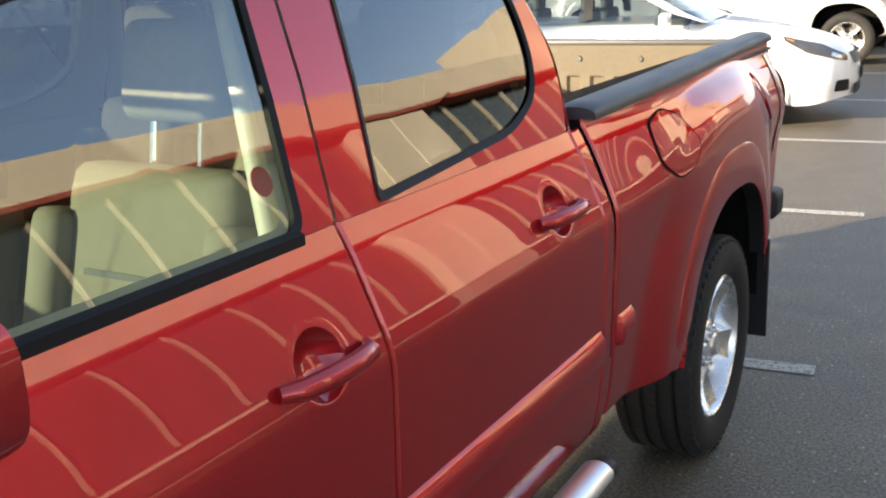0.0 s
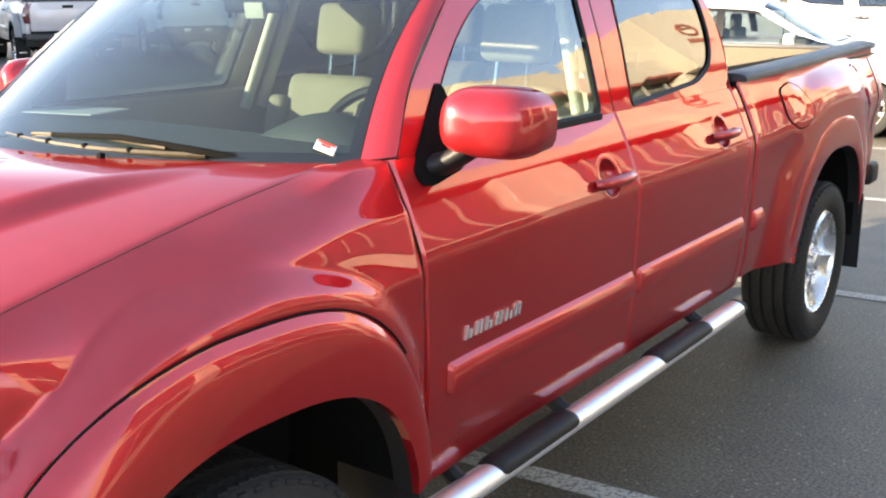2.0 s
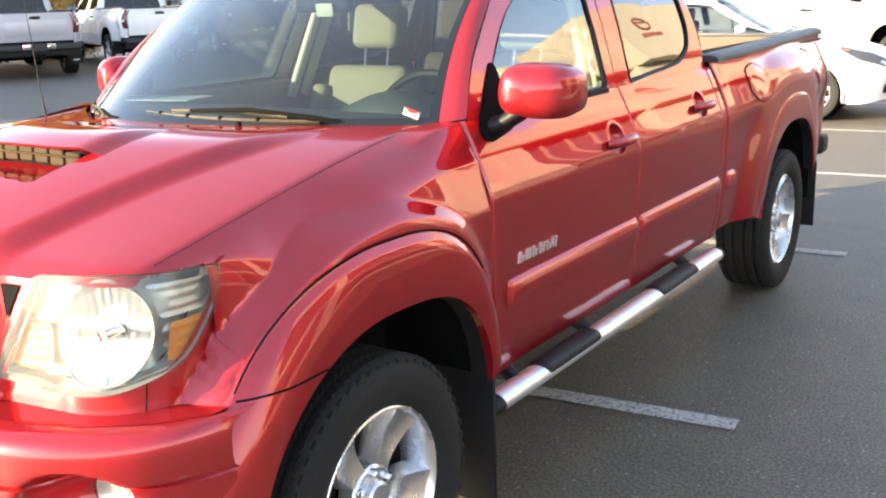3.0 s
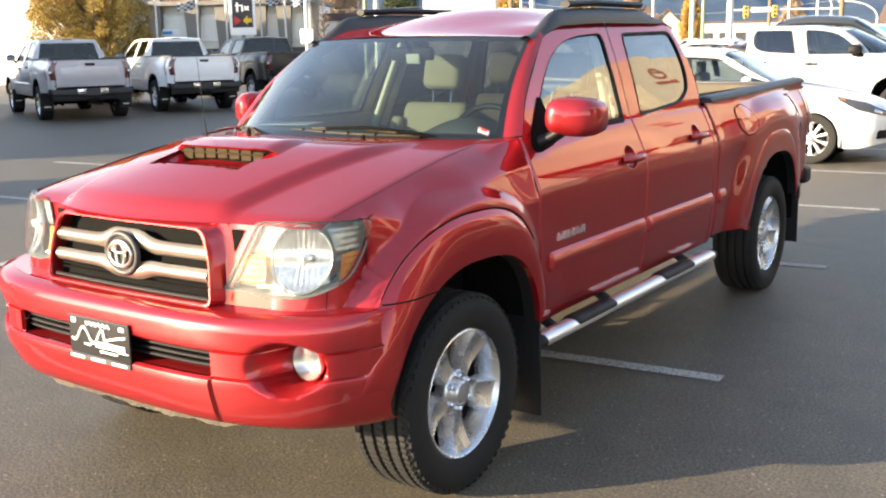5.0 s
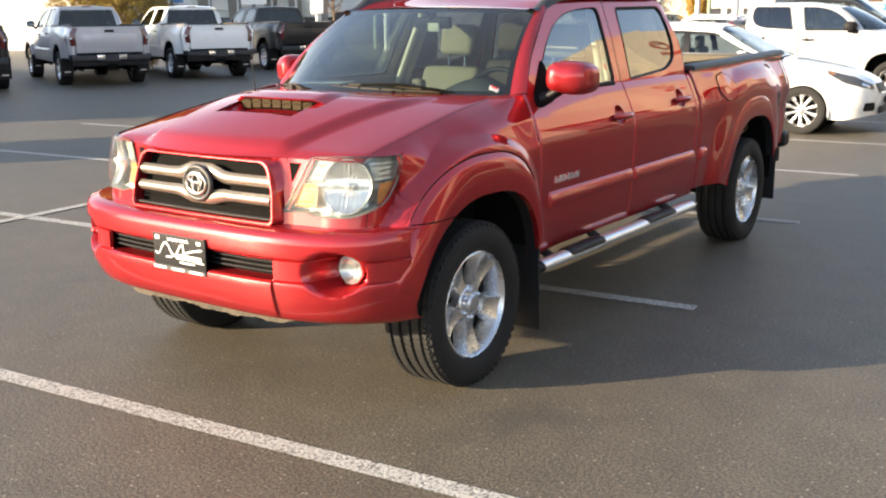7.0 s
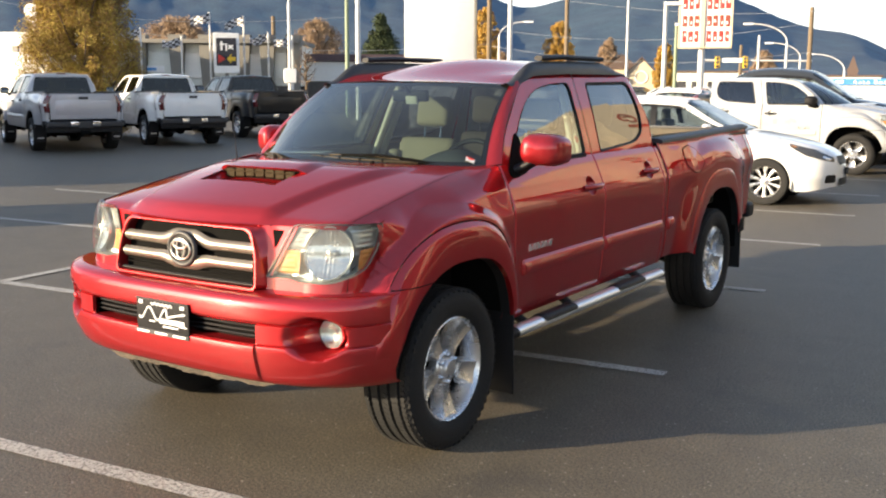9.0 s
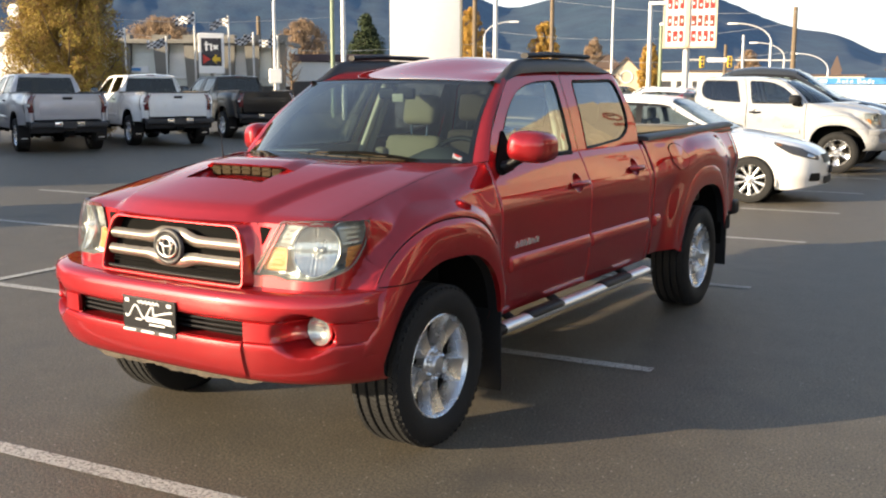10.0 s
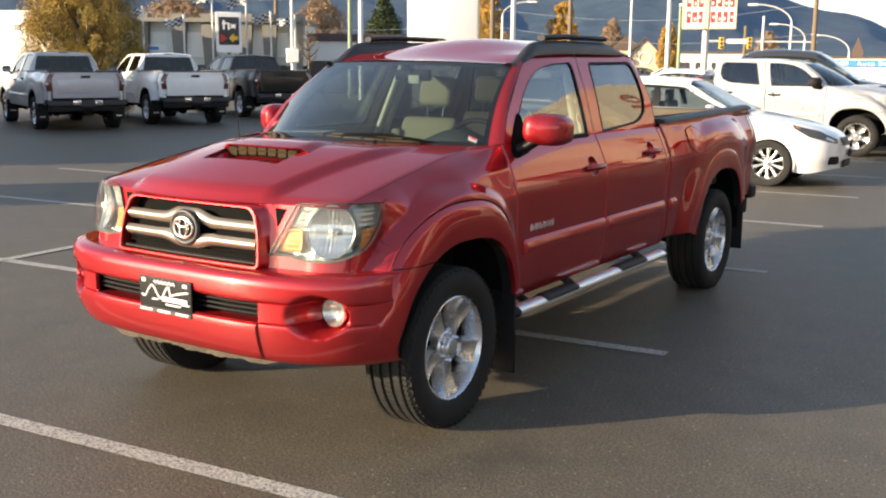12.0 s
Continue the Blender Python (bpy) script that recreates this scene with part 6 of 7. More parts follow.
        for y in (1.75, 2.55):
            part("headrest", flip(box(0.24, 0.10, 0.18, (0.36, y, 1.18), 0.05, 3), s), DASH, S)
            part("seat_back", flip(box(0.48, 0.12, 0.45, (0.36, y - 0.02, 0.88), 0.05, 3), s), DASH, S)
    part("dashboard", box(1.4, 0.35, 0.10, (0, 0.80, 0.98), 0.04, 2), DASH, S)
    part("cabin_floor", box(1.55, 3.3, 0.05, (0, 1.3, 0.30)), DARK, S)
    part("wiper_cowl", grid(lambda x, t: (x, 0.40 + 0.10 * t + 0.10 * (x / 0.7) ** 2, 0.995), lin(-0.72, 0.72, 15), [0, 1]), PLASTIC, S)
    return S


def nose_to(x, y, hx, hy, sx=1.0, sz=1.0):
    h = Vector((hx, hy, 0)).normalized()
    return Matrix.Translation((x, y, 0)) @ Matrix.Rotation(math.atan2(h.x, -h.y), 4, "Z") @ Matrix.Diagonal((sx, sx, sz, 1))


sedan = build_sedan("sedan", WHITE, "white compact sedan with ten-spoke alloy wheels")


def recolour(root, paint, label):
    tagged(root, label)
    for o in root.children_recursive:
        if o.type == "MESH" and o.data.materials[0] == WHITE:
            o.material_slots[0].link = "OBJECT"
            o.material_slots[0].material = paint
    return root


recolour(copy_thing(sedan, nose_to(-0.9, 19.9, 1, 0.09, 1.15, 1.36)), GREYP, "dark grey sport utility parked in the row behind")
copy_thing(sedan, nose_to(-5.0, 24.0, 1, 0.09, 1.0, 1.05))
recolour(copy_thing(sedan, nose_to(-26.5, 13.0, -0.575, 0.818, 1.1, 1.1)), GREYP, "dark car behind the row of pickups")
sedan.matrix_basis = nose_to(-0.72, 11.15, 1, 0.09)


# ---- trees ----
def leaves(n, crown, size, seed, droop=0.0):
    """Small bent leaf cards: crown(r) gives a place from a random source."""
    r = random.Random(seed)
    v, f = [], []
    for i in range(n):
        p = Vector(crown(r))
        a, b = r.uniform(0, 6.28), r.uniform(-1.2, 1.2)
        d1 = Vector((math.cos(a) * math.cos(b), math.sin(a) * math.cos(b), math.sin(b)))
        d2 = d1.cross(Vector((r.uniform(-1, 1), r.uniform(-1, 1), r.uniform(-1, 1)))).normalized()
        k = size * r.uniform(0.6, 1.4)
        q = len(v)
        v += [tuple(p - d1 * k), tuple(p + d2 * k * 0.45), tuple(p + d1 * k), tuple(p - d2 * k * 0.45)]
        f += [(q, q + 1, q + 2, q + 3)]
    return v, f


def build_tree(name, label, x, y, h, rad, leaf, n, size, seed, base=0.2, shape="oval", limbs=14, category="tree"):
    T = thing(name, label, category, Matrix.Translation((x, y, 0)))
    r = random.Random(seed)
    part("trunk", tube([(0, 0, -0.05), (0.03 * h * r.uniform(-1, 1), 0.02 * h, h * 0.35), (0, 0, h * 0.72), (0, 0, h * 0.95)], [h * 0.028, h * 0.020, h * 0.010, h * 0.003], 8), BARK, T)
    for i in range(limbs):
        z = h * (base + (0.88 - base) * i / limbs)
        a = i * 2.4
        u = (i / limbs)
        ln = rad * (0.9 - 0.6 * u)
        part("limb", tube([(0, 0, z), (math.cos(a) * ln * 0.5, math.sin(a) * ln * 0.5, z + ln * 0.35), (math.cos(a) * ln * 0.95, math.sin(a) * ln * 0.95, z + ln * (0.9 if shape != "cone" else 0.1))], [h * 0.011, h * 0.007, h * 0.002], 6), BARK, T)
    lobes = []
    for i in range({"broad": 700, "oval": 220, "round": 260}.get(shape, 60)):
        u = r.random()
        z = base + (1 - base) * u
        if shape == "oval":
            w = math.sin(math.pi * min(1, 0.10 + 0.86 * u)) ** 0.55
        elif shape == "broad":
            w = min(1.0, 0.80 + 1.2 * u) * max(0.0, 1 - u ** 2.4) ** 0.62
        elif shape == "cone":
            w = (1 - u) ** 0.8
        else:
            w = math.sin(math.pi * min(1, 0.06 + 0.90 * u)) ** 0.8
        a, q = r.uniform(0, 6.28), math.sqrt(r.random())
        lobes.append((math.cos(a) * rad * w * q * 0.85, math.sin(a) * rad * w * q * 0.85, z * h * 0.97, rad * r.uniform(0.20, 0.42) * (0.5 + 0.5 * w) * {"broad": 0.42, "oval": 0.55, "round": 0.55}.get(shape, 1)))

    def crown(q):
        cx, cy, cz, rr = lobes[int(q.random() * len(lobes))]
        d = Vector((q.gauss(0, 1), q.gauss(0, 1), q.gauss(0, 1))).normalized() * rr * q.random() ** 0.4
        return cx + d.x, cy + d.y, cz + d.z * 1.25
    tagged(part("crown", leaves(n, crown, size, seed), leaf, T, smooth=False), kind="stuff")
    if shape == "broad":
        tagged(part("crown", leaves(n * 2 // 3, crown, size, seed + 50), LEAFB, T, "browner leaves among the green", smooth=False), kind="stuff")
    return T


x, y = spot(52.6, 33.0)
build_tree("tree", "broad autumn tree with yellow-green and brown leaves", x, y, 6.6, 2.10, LEAFY, 120000, 0.030, 3, 0.05, "broad", limbs=26)
x, y = spot(40.2, 78)
build_tree("tree", "round leafless reddish tree beyond the shops", x, y, 6.3, 2.5, TWIG, 22000, 0.075, 5, 0.25, "round", limbs=24)
x, y = spot(47.7, 86)
build_tree("tree", "broad brown leafless tree behind the shops", x, y, 6.7, 4.2, TWIG, 30000, 0.085, 6, 0.2, "round", limbs=24)
x, y = spot(40.9, 52)
build_tree("tree", "slim bare young tree by the shops", x, y, 3.6, 0.75, TWIG, 350, 0.035, 9, 0.45, "round", limbs=18)
x, y = spot(36.7, 84)
build_tree("conifer", "dark evergreen tree beyond the shops", x, y, 7.0, 2.9, LEAFG, 22000, 0.10, 7, 0.08, "cone")
for az, d, h, rad, sd in ((31.0, 92, 8.4, 1.75, 11), (26.9, 94, 7.2, 1.70, 12), (21.2, 92, 5.2, 1.1, 13)):
    x, y = spot(az, d)
    build_tree("poplar", "narrow golden autumn poplar", x, y, h, rad, LEAFO, 20000, 0.085, sd, 0.06)
for az, d, h, rad, sd in ((24.2, 120, 7.0, 1.6, 21), (30.0, 110, 5.0, 1.4, 22), (16.0, 118, 5.4, 1.6, 23)):
    x, y = spot(az, d)
    build_tree("tree", "distant brown leafless tree", x, y, h, rad, TWIG, 9000, 0.10, sd, 0.2, "round")


# ---- shops, signs, poles ----
def flag_at(u, v, k):
    """A point of a flag of 0.95 by 0.44 flying from its pole; k sets its wave."""
    return -0.95 * u, 0.15 * math.sin(5 * u + k), 0.44 * v * (1 - 0.15 * u) - 0.20 * u + 0.075 * math.sin(6.5 * u + k) * u ** 0.5 + 0.03 * math.sin(9 * u + 3 * v + k)


D = 56.0
shop = thing("shop_building", "low pale shop row with raked concrete piers", "building", facing(45.0, D) @ Matrix.Rotation(radians(-12), 4, "Z"))
part("wall", box(10.6, 6.0, 2.3, (-1.7, 3.2, 2.62)), PALEWALL, shop)
part("lower_front", box(10.6, 0.3, 1.5, (-1.7, 0.35, 0.75)), DARKSTORE, shop)
part("roof_slab", box(10.9, 7.0, 0.22, (-1.7, 3.0, 3.80), 0.03, 1), CONCRETE, shop)
for i, px in enumerate((-6.6, -4.75, -2.75, -1.15, 0.75, 2.05, 3.45)):
    part("pier", prism([(-0.20, 0), (0.20, 0), (0.42, 4.15), (-0.42, 4.15)], lambda a, b: (px + a, -0.16 - 0.04 * b, b), lambda a, b: (px + a, 0.25 + 0.02 * b, b)), CONCRETE, shop)
    part("panel", box(1.30, 0.08, 1.35, (px - 0.95, 0.10, 2.55), 0.02, 1), WHITEWALL if i % 2 else PALEWALL, shop)
part("small_sign", box(1.0, 0.06, 0.35, (-4.0, 0.02, 2.35), 0.01, 1), SIGNWH, shop)
part("small_sign_bar", box(0.5, 0.04, 0.16, (-4.15, -0.03, 2.35)), SIGNBLUE, shop)
annex = thing("shop_annex", "low white-banded shop annex", "building", facing(40.0, D + 2))
part("wall", box(9.5, 5.0, 2.9, (1.2, 3.0, 1.45)), WHITEWALL, annex)
part("dark_band", box(9.6, 0.3, 1.75, (1.2, 0.4, 0.88)), DARKSTORE, annex)
part("fascia", box(9.8, 5.4, 0.42, (1.2, 3.0, 3.05), 0.03, 1), MAROON, annex)
for i, (az, top_) in enumerate(((49.6, 2.9), (47.5, 2.5), (46.0, 3.75), (44.2, 3.6), (42.9, 2.75), (41.6, 2.6))):
    fp = thing("flag_pole", "white flag pole with checked flag on the shop front", "flag", facing(az, D - 1.4), "flags on the shops")
    zt = rise(top_, D - 1.4)
    part("pole", tube([(0, 0, 0), (0, 0, zt)], 0.05, 8), POLEWH, fp)
    k = 1.7 * i
    fl = part("flag", at(grid(lambda u, v: flag_at(u, v, k), lin(0, 1, 14), lin(0, 1, 5)), pose(0, 0, zt - 0.50)), FLAG, fp, "black and white checked flag")
    for a in range(6):
        for b in range(4):
            if (a + b) % 2:
                part("check", at(grid(lambda u, v: tuple(p + q for p, q in zip(flag_at(u, v, k), (0, -0.012, 0))), lin(a / 6, (a + 1) / 6, 4), lin(b / 4, (b + 1) / 4, 3)), pose(0, 0, zt - 0.50)), SIGNBLK, fl)
fix = thing("shop_sign", "black and white upright sign with red and yellow arrows", "sign", facing(45.15, D - 1.6))
part("board", box(1.30, 0.14, 2.05, (0, 0, 3.15), 0.02, 1), SIGNWH, fix)
part("field", box(1.02, 0.05, 1.40, (0, -0.08, 3.22), 0.01, 1), SIGNBLK, fix)
part("red_shape", prism([(-0.42, 2.62), (-0.05, 2.86), (-0.42, 3.10)], lambda a, b: (a, -0.12, b), lambda a, b: (a, -0.10, b)), SIGNRED, fix)
part("yellow_arrow", prism([(0.0, 2.86), (0.24, 2.62), (0.24, 2.76), (0.46, 2.76), (0.46, 2.96), (0.24, 2.96), (0.24, 3.10)], lambda a, b: (a, -0.12, b), lambda a, b: (a, -0.10, b)), SIGNYEL, fix)
for xx, w_, h_, zz in ((-0.24, 0.10, 0.46, 3.52), (-0.20, 0.28, 0.08, 3.60), (0.0, 0.09, 0.36, 3.46), (0.22, 0.30, 0.09, 3.46)):
    part("white_stroke", at(box(w_, 0.02, h_), pose(xx, -0.115, zz, 0, 40 if w_ > 0.29 else 0)), SIGNWH, fix)
part("white_stroke", at(box(0.30, 0.02, 0.09), pose(0.22, -0.118, 3.46, 0, -40)), SIGNWH, fix)
part("post", box(0.2, 0.12, 2.3, (0, 0, 1.1)), CONCRETE, fix)

wb = thing("white_building", "white flat-roofed building with a rooftop dish", "building", facing(56.6, 54) @ Matrix.Rotation(radians(-40), 4, "Z"))
part("wall", box(7.0, 6.0, 4.0, (-0.6, 3.0, 2.0), 0.03, 1), WHITEWALL, wb)
for xx in (-1.5, 1.0, 2.2):
    part("window", box(0.35, 0.06, 0.30, (xx, -0.02, 3.2)), DARKSTORE, wb)
part("dish", at(lathe([(0.0, 0.001), (0.05, 0.3), (0.16, 0.5)], 16, "y"), pose(0.8, 1.5, 4.9, 20)), SIGNWH, wb)
part("dish_mast", tube([(0.8, 1.7, 4.0), (0.8, 1.7, 4.9)], 0.06, 8), POLEWH, wb)
part("roof_unit", box(1.2, 1.0, 0.7, (2.2, 2.0, 4.3), 0.03, 1), DARKSTORE, wb)

totem = thing("blank_sign", "large blank white upright sign on the lot", "sign", facing(33.5, 38))
part("cabinet", box(2.55, 0.5, 6.2, (0, 0, 5.4), 0.04, 2), SIGNWH, totem)
# shade on the cabinet's side face, put in as a grey strip
part("shaded_side", box(0.10, 0.52, 6.2, (1.32, 0, 5.4), 0.02, 1), CONCRETE, totem)
part("plinth", box(2.2, 0.4, 2.4, (0, 0, 1.2), 0.03, 1), SIGNWH, totem)

pyl = thing("pylon_sign", "white pylon sign with rows of red shapes", "sign", facing(19.1, 60))
part("pole", tube([(-0.15, 0.2, 0), (-0.15, 0.2, 8.6)], 0.19, 14), POLEWH, pyl)
part("cabinet", box(2.85, 0.35, 4.9, (0, 0, 6.15), 0.04, 1), SIGNWH, pyl)
part("border", join(*[box(2.95, 0.40, 0.12, (0, 0, zz), 0.02, 1) for zz in (3.70, 8.60)], *[box(0.12, 0.40, 4.9, (xx, 0, 6.15), 0.02, 1) for xx in (-1.42, 1.42)]), HOUSEWALL, pyl)
part("mast_front", box(0.28, 0.1, 4.9, (-0.15, -0.2, 6.15), 0.03, 1), HOUSEWALL, pyl)
rs = random.Random(8)
for row, zz in enumerate((4.30, 5.15, 6.10, 7.00, 7.90)):
    for side, n in ((-0.80, 3), (0.70, 4)):
        for k in range(n):
            w_ = 0.20 + 0.08 * rs.random()
            xx = side + (k - (n - 1) / 2) * 0.33
            bar = part("red_mark", box(w_, 0.03, 0.56 + 0.1 * rs.random(), (xx, -0.19, zz), 0.02, 1), SIGNRED if row != 1 else TRIMRED, pyl)
            part("mark_gap", box(w_ * 0.45, 0.02, 0.16, (xx + 0.03 * rs.choice((1, -1)), -0.205, zz + 0.1 * rs.choice((1, 0, -1))), 0.01, 1), SIGNWH, bar)


def lamp_pole(name, label, az, d, el, mtl, r=0.07, arm=None, head=True):
    p = thing(name, label, "street pole", facing(az, d), "street poles")
    zt = rise(el, d)
    part("pole", tube([(0, 0, 0), (0, 0, zt)], [r * 1.3, r], 10), mtl, p)
    if arm:
        n = 12
        pts = [(arm * (1 - math.cos(math.pi / 2 * t)), 0, zt + abs(arm) * 0.55 * math.sin(math.pi / 2 * t)) for t in lin(0, 1, n)]
        part("arm", tube(pts, r * 0.6, 8), mtl, p)
        if head:
            part("lamp_head", box(0.75, 0.26, 0.14, (pts[-1][0] + 0.25 * (1 if arm > 0 else -1), 0, pts[-1][2]), 0.04, 2), SIGNWH, p)
    elif head:
        part("lamp_head", box(0.9, 0.4, 0.16, (0.35, 0, zt), 0.04, 2), SIGNWH, p)
    return p


lamp_pole("street_lamp", "pale curved street lamp beside the shops", 41.75, 46, 4.4, POLEWH, 0.07, 1.6)
lamp_pole("utility_pole", "green-grey steel pole behind the lot", 38.6, 50, 7.5, POLEGR, 0.09, head=False)
lamp_pole("light_pole", "tall white light pole on the lot", 38.0, 47, 7.5, POLEWH, 0.10)
lamp_pole("light_pole", "tall white light pole on the lot", 29.6, 52, 7.5, POLEWH, 0.11)
lamp_pole("utility_pole", "weathered wooden pole with wires", 30.75, 66, 6.0, WOODPOLE, 0.14, head=False)
lamp_pole("street_lamp", "pale street lamp with side arm", 30.2, 80, 2.6, POLEWH, 0.09, 2.0)
lamp_pole("utility_pole", "weathered wooden pole with wires", 26.5, 74, 5.4, WOODPOLE, 0.14, head=False)
lamp_pole("light_pole", "thin pale light pole", 23.2, 56, 6.0, POLEWH, 0.06, head=False)
lamp_pole("light_pole", "white light pole with flat lamp head", 21.2, 50, 4.3, POLEWH, 0.10)
lamp_pole("light_pole", "grey light pole with small head", 20.6, 62, 3.2, POLEGR, 0.10)
lamp_pole("light_pole", "grey light pole with small head", 16.3, 70, 2.6, POLEWH, 0.08, head=False)
lamp_pole("street_lamp", "pale curved street lamp over the road", 14.9, 82, 2.2, POLEWH, 0.09, -2.6)
lamp_pole("street_lamp", "pale curved street lamp over the road", 14.2, 96, 1.4, POLEWH, 0.09, -2.4)
lamp_pole("street_lamp", "pale curved street lamp over the road", 12.0, 110, 0.75, POLEWH, 0.10, -3.0)
lamp_pole("utility_pole", "leaning weathered utility pole with transformer", 13.75, 76, 4.0, WOODPOLE, 0.15, head=False)
lamp_pole("utility_pole", "distant wooden pole with crossarms", 17.2, 108, 2.1, WOODPOLE, 0.16, head=False)
lamp_pole("utility_pole", "distant wooden pole by the shops", 42.6, 72, 3.6, WOODPOLE, 0.14, head=False)
box_ = thing("utility_cabinet", "white utility box on the lamp pole", "cabinet", facing(41.75, 45.7))
part("cabinet_body", box(0.55, 0.3, 0.62, (0.0, 0, 1.95), 0.03, 1), SIGNWH, box_)
part("post", tube([(0, 0, 0), (0, 0, 1.7)], 0.05, 8), POLEWH, box_)

sig = thing("traffic_signal", "yellow traffic signals on a mast arm", "traffic light", facing(16.6, 88))
part("mast", tube([(-3.9, 0, 0), (-3.9, 0, 4.2)], 0.10, 8), POLEWH, sig)
part("mast_arm", tube([(-3.9, 0, 3.65), (4.6, 0, 3.55)], 0.07, 8), POLEWH, sig)
for xx in (-2.75, -0.55):
    hd = part("signal_head", box(0.42, 0.3, 0.95, (xx, -0.1, 3.45), 0.05, 1), SIGNYEL, sig, "yellow signal head")
    for zz in (3.75, 3.45, 3.15):
        part("signal_lens", lathe([(0.0, 0.001), (0.0, 0.13)], 14, "y", (xx, -0.27, zz)), SIGNBLK, hd)
part("road_sign", box(1.6, 0.05, 0.35, (-1.6, -0.05, 3.62), 0.01, 1), SIGNWH, sig)

hs = thing("house", "cream gabled house beyond the road", "house", facing(22.4, 96))
part("wall", prism([(-1.3, 0), (1.3, 0), (1.3, 2.7), (0, 4.0), (-1.3, 2.7)], lambda a, b: (a, 0, b), lambda a, b: (a, 5, b)), HOUSEWALL, hs)
for s in (1, -1):
    part("roof", prism([(0, 4.15), (s * 1.55, 2.6), (s * 1.55, 2.45), (0, 4.0)], lambda a, b: (a, -0.2, b), lambda a, b: (a, 5.2, b)), ROOFING, hs)
part("round_window", lathe([(0.0, 0.55), (-0.04, 0.62), (-0.04, 0.48)], 18, "y", (0, -0.02, 2.3)), PALEWALL, hs)
hs2 = thing("house", "brown roofed house beyond the road", "house", facing(23.4, 101))
part("wall", box(2.6, 5, 3.1, (0, 2.5, 1.55)), HOUSEWALL, hs2)
part("roof", prism([(-1.6, 3.1), (0, 4.5), (1.6, 3.1)], lambda a, b: (a, -0.2, b), lambda a, b: (a, 5.2, b)), ROOFING, hs2)
ab = thing("repair_shop", "low white shop with a blue fascia", "building", facing(9.6, 104))
part("wall", box(16, 8, 2.2, (2.0, 4, 1.1)), WHITEWALL, ab)
part("fascia", box(16.2, 0.4, 0.60, (2.0, -0.1, 1.95), 0.02, 1), SIGNBLUE, ab)
word = bpy.data.curves.new("fascia_lettering", "FONT")
word.body, word.size, word.extrude, word.space_character = "Auto Body", 0.62, 0.02, 1.25
word.materials.append(SIGNWH)
wd = new("fascia_lettering", word)
wd.parent = ab
wd.matrix_basis = pose(-3.55, -0.33, 1.74, 90)
part("fascia_bar", box(0.7, 0.06, 0.26, (-4.7, -0.33, 1.95)), SIGNWH, ab)
sp = thing("spire", "orange-brown roofed tower far off", "building", facing(11.6, 150))
part("tower", box(1.3, 1.3, 3.4, (0, 0, 1.7)), ROOFING, sp)
part("roof", prism([(-0.8, 3.4), (0, 5.6), (0.8, 3.4)], lambda a, b: (a, -0.6, b), lambda a, b: (a, 0.6, b)), ROOFING, sp)
for k, (az, d, w_, h_, m_) in enumerate(((18.6, 120, 9, 3.0, PALEWALL), (27.6, 118, 12, 2.8, PALEWALL), (33.0, 125, 16, 3.2, CONCRETE), (12.9, 128, 12, 2.6, PALEWALL), (47.5, 90, 20, 3.2, PALEWALL), (6.0, 126, 14, 3.2, CONCRETE))):
    b_ = thing("far_building", "low pale building across the road", "building", facing(az, d), "far buildings")
    part("wall", box(w_, 6, h_, (0, 3, h_ / 2)), m_, b_)
    part("roof", box(w_ + 0.4, 6.4, 0.2, (0, 3, h_ + 0.1)), ROOFING, b_)
    for xx in lin(-w_ / 2 + 1, w_ / 2 - 1, 5):
        part("window", box(1.1, 0.1, 1.0, (xx, -0.02, h_ * 0.5)), DARKSTORE, b_)
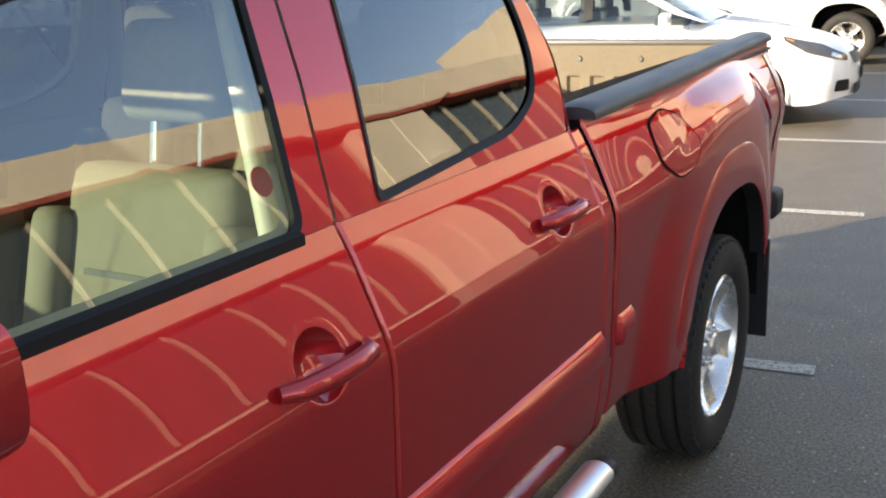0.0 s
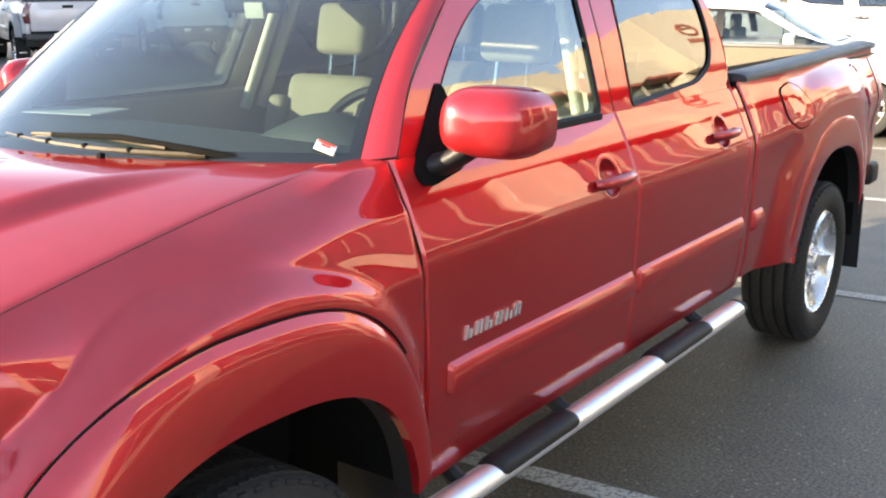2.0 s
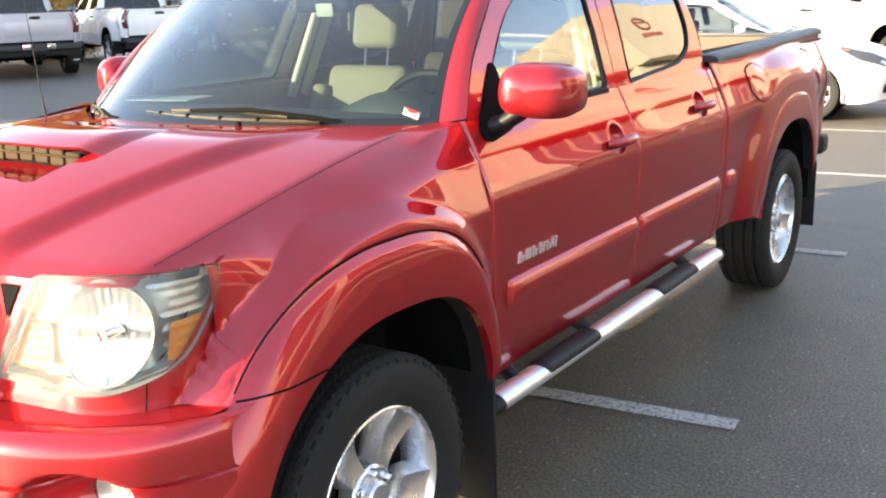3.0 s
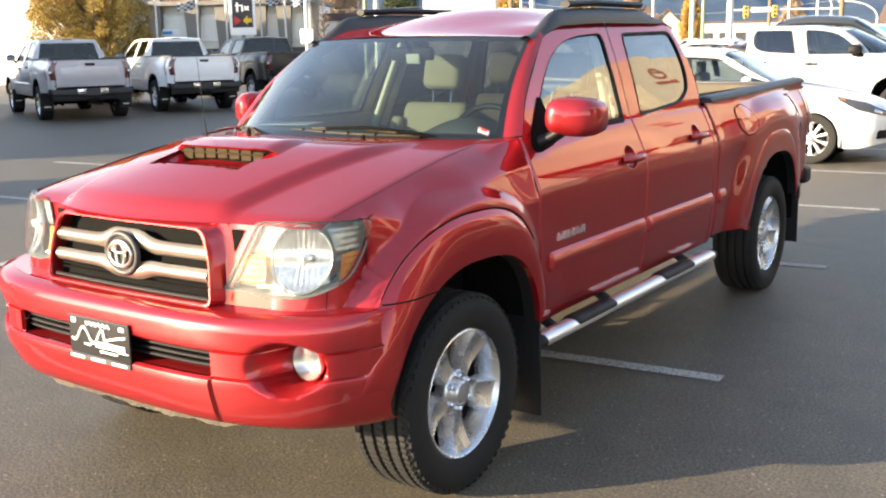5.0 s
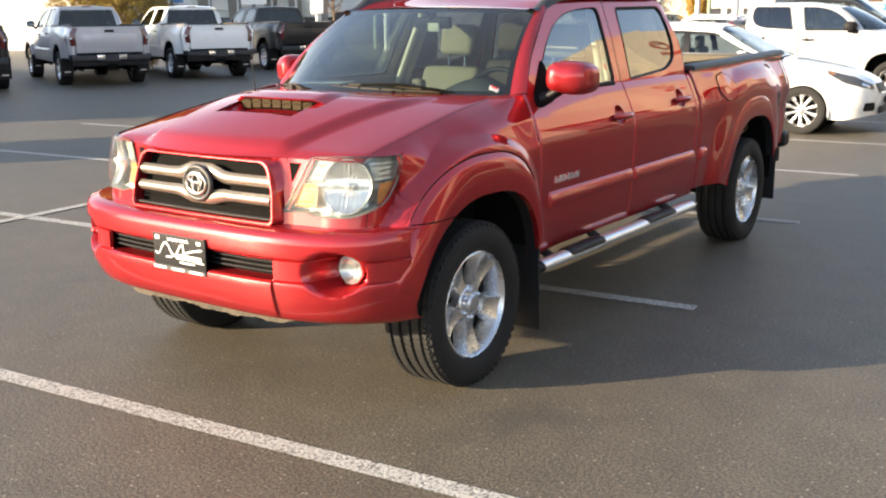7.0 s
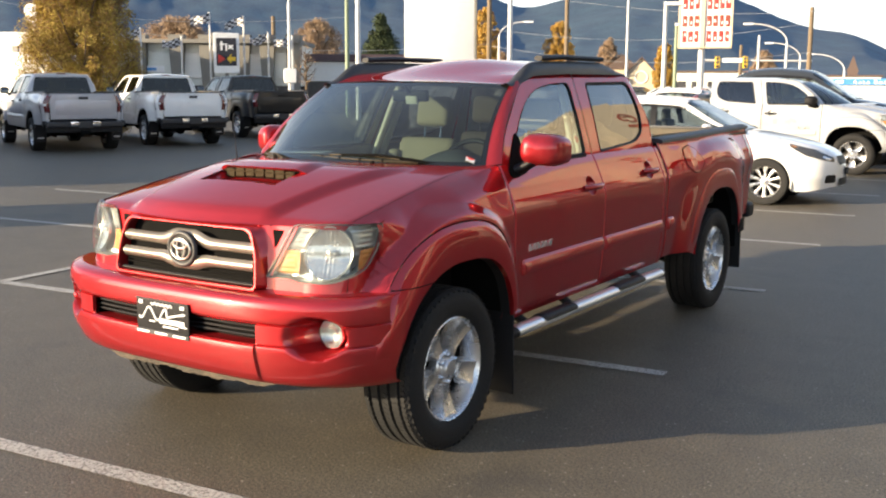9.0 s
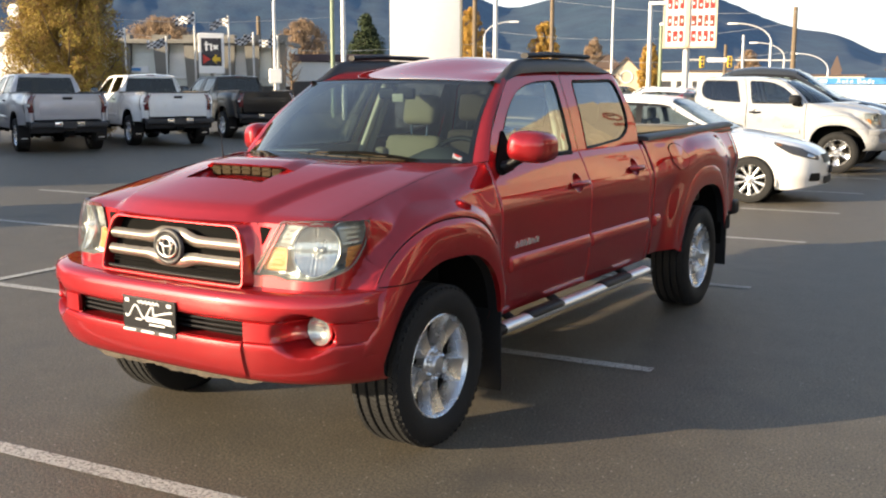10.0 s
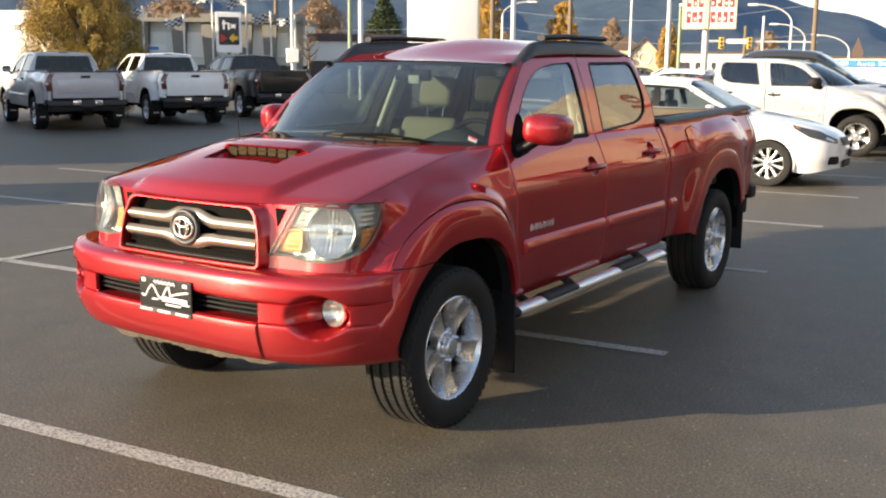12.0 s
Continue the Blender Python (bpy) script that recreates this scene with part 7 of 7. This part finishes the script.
for i, (a0, a1, d, e0, e1) in enumerate(((52, 30.75, 64, 3.0, 2.2), (30.75, 13.75, 70, 3.0, 3.2), (30.75, 13.75, 70, 2.1, 1.7), (60, 38.6, 60, 4.6, 3.6), (26.5, 8, 76, 4.5, 4.2))):
    p, q = spot(a0, d), spot(a1, d)
    w0, w1 = rise(e0, d), rise(e1, d)
    wr = part("overhead_wire", tube([(p[0] + (q[0] - p[0]) * t, p[1] + (q[1] - p[1]) * t, w0 + (w1 - w0) * t - 0.9 * math.sin(math.pi * t)) for t in lin(0, 1, 14)], 0.013, 5), WIRECO)
    tagged(wr, "thin overhead wire between poles", "wire", "overhead wires")

# parked cars far across the road
for i, (az, d) in enumerate(((20.0, 86), (21.6, 88), (18.0, 90), (24.5, 92))):
    x, y = spot(az, d)
    c = copy_thing(sedan, nose_to(x, y, 1, -0.3 + 0.2 * i))
    if i % 2:
        recolour(c, GREYP, "dark car parked across the road")
    else:
        tagged(c, "white car parked across the road")

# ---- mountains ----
MOUNT = mat("forest_with_haze_glow", (0.016, 0.032, 0.036), 0.95, var=0.9, scale=0.014, glow=0.0)
# distance haze is put in as a faint blue glow of the slopes
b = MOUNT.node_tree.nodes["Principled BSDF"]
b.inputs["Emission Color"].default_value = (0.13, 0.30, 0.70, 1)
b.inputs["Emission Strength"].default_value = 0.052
crest = curve([-20, 0, 5, 9.6, 11.5, 14.3, 17.5, 20, 23, 26.5, 28.6, 29.9, 33, 38, 45, 55, 70, 90, 120], [0.6, 0.8, 1.1, 1.65, 2.5, 3.1, 4.45, 5.3, 5.2, 4.6, 4.15, 4.4, 5.6, 6.6, 6.9, 7.0, 6.0, 4.0, 2.0])


def ridge(az, t):
    d = 2100 + 1500 * t
    el = crest(az) * (t ** 0.75)
    n1 = noise.fractal(Vector((az * 0.23, t * 2.2, 3.1)), 1.0, 2.0, 5)
    el = max(-0.2, el + n1 * 0.5 * math.sin(math.pi * min(1, t + 0.12)) + 0.05 * noise.fractal(Vector((az * 1.9, 1.0, 9.0)), 1.0, 2.0, 4) * t)
    x, y = spot(az, d)
    return x, y, rise(el, d)


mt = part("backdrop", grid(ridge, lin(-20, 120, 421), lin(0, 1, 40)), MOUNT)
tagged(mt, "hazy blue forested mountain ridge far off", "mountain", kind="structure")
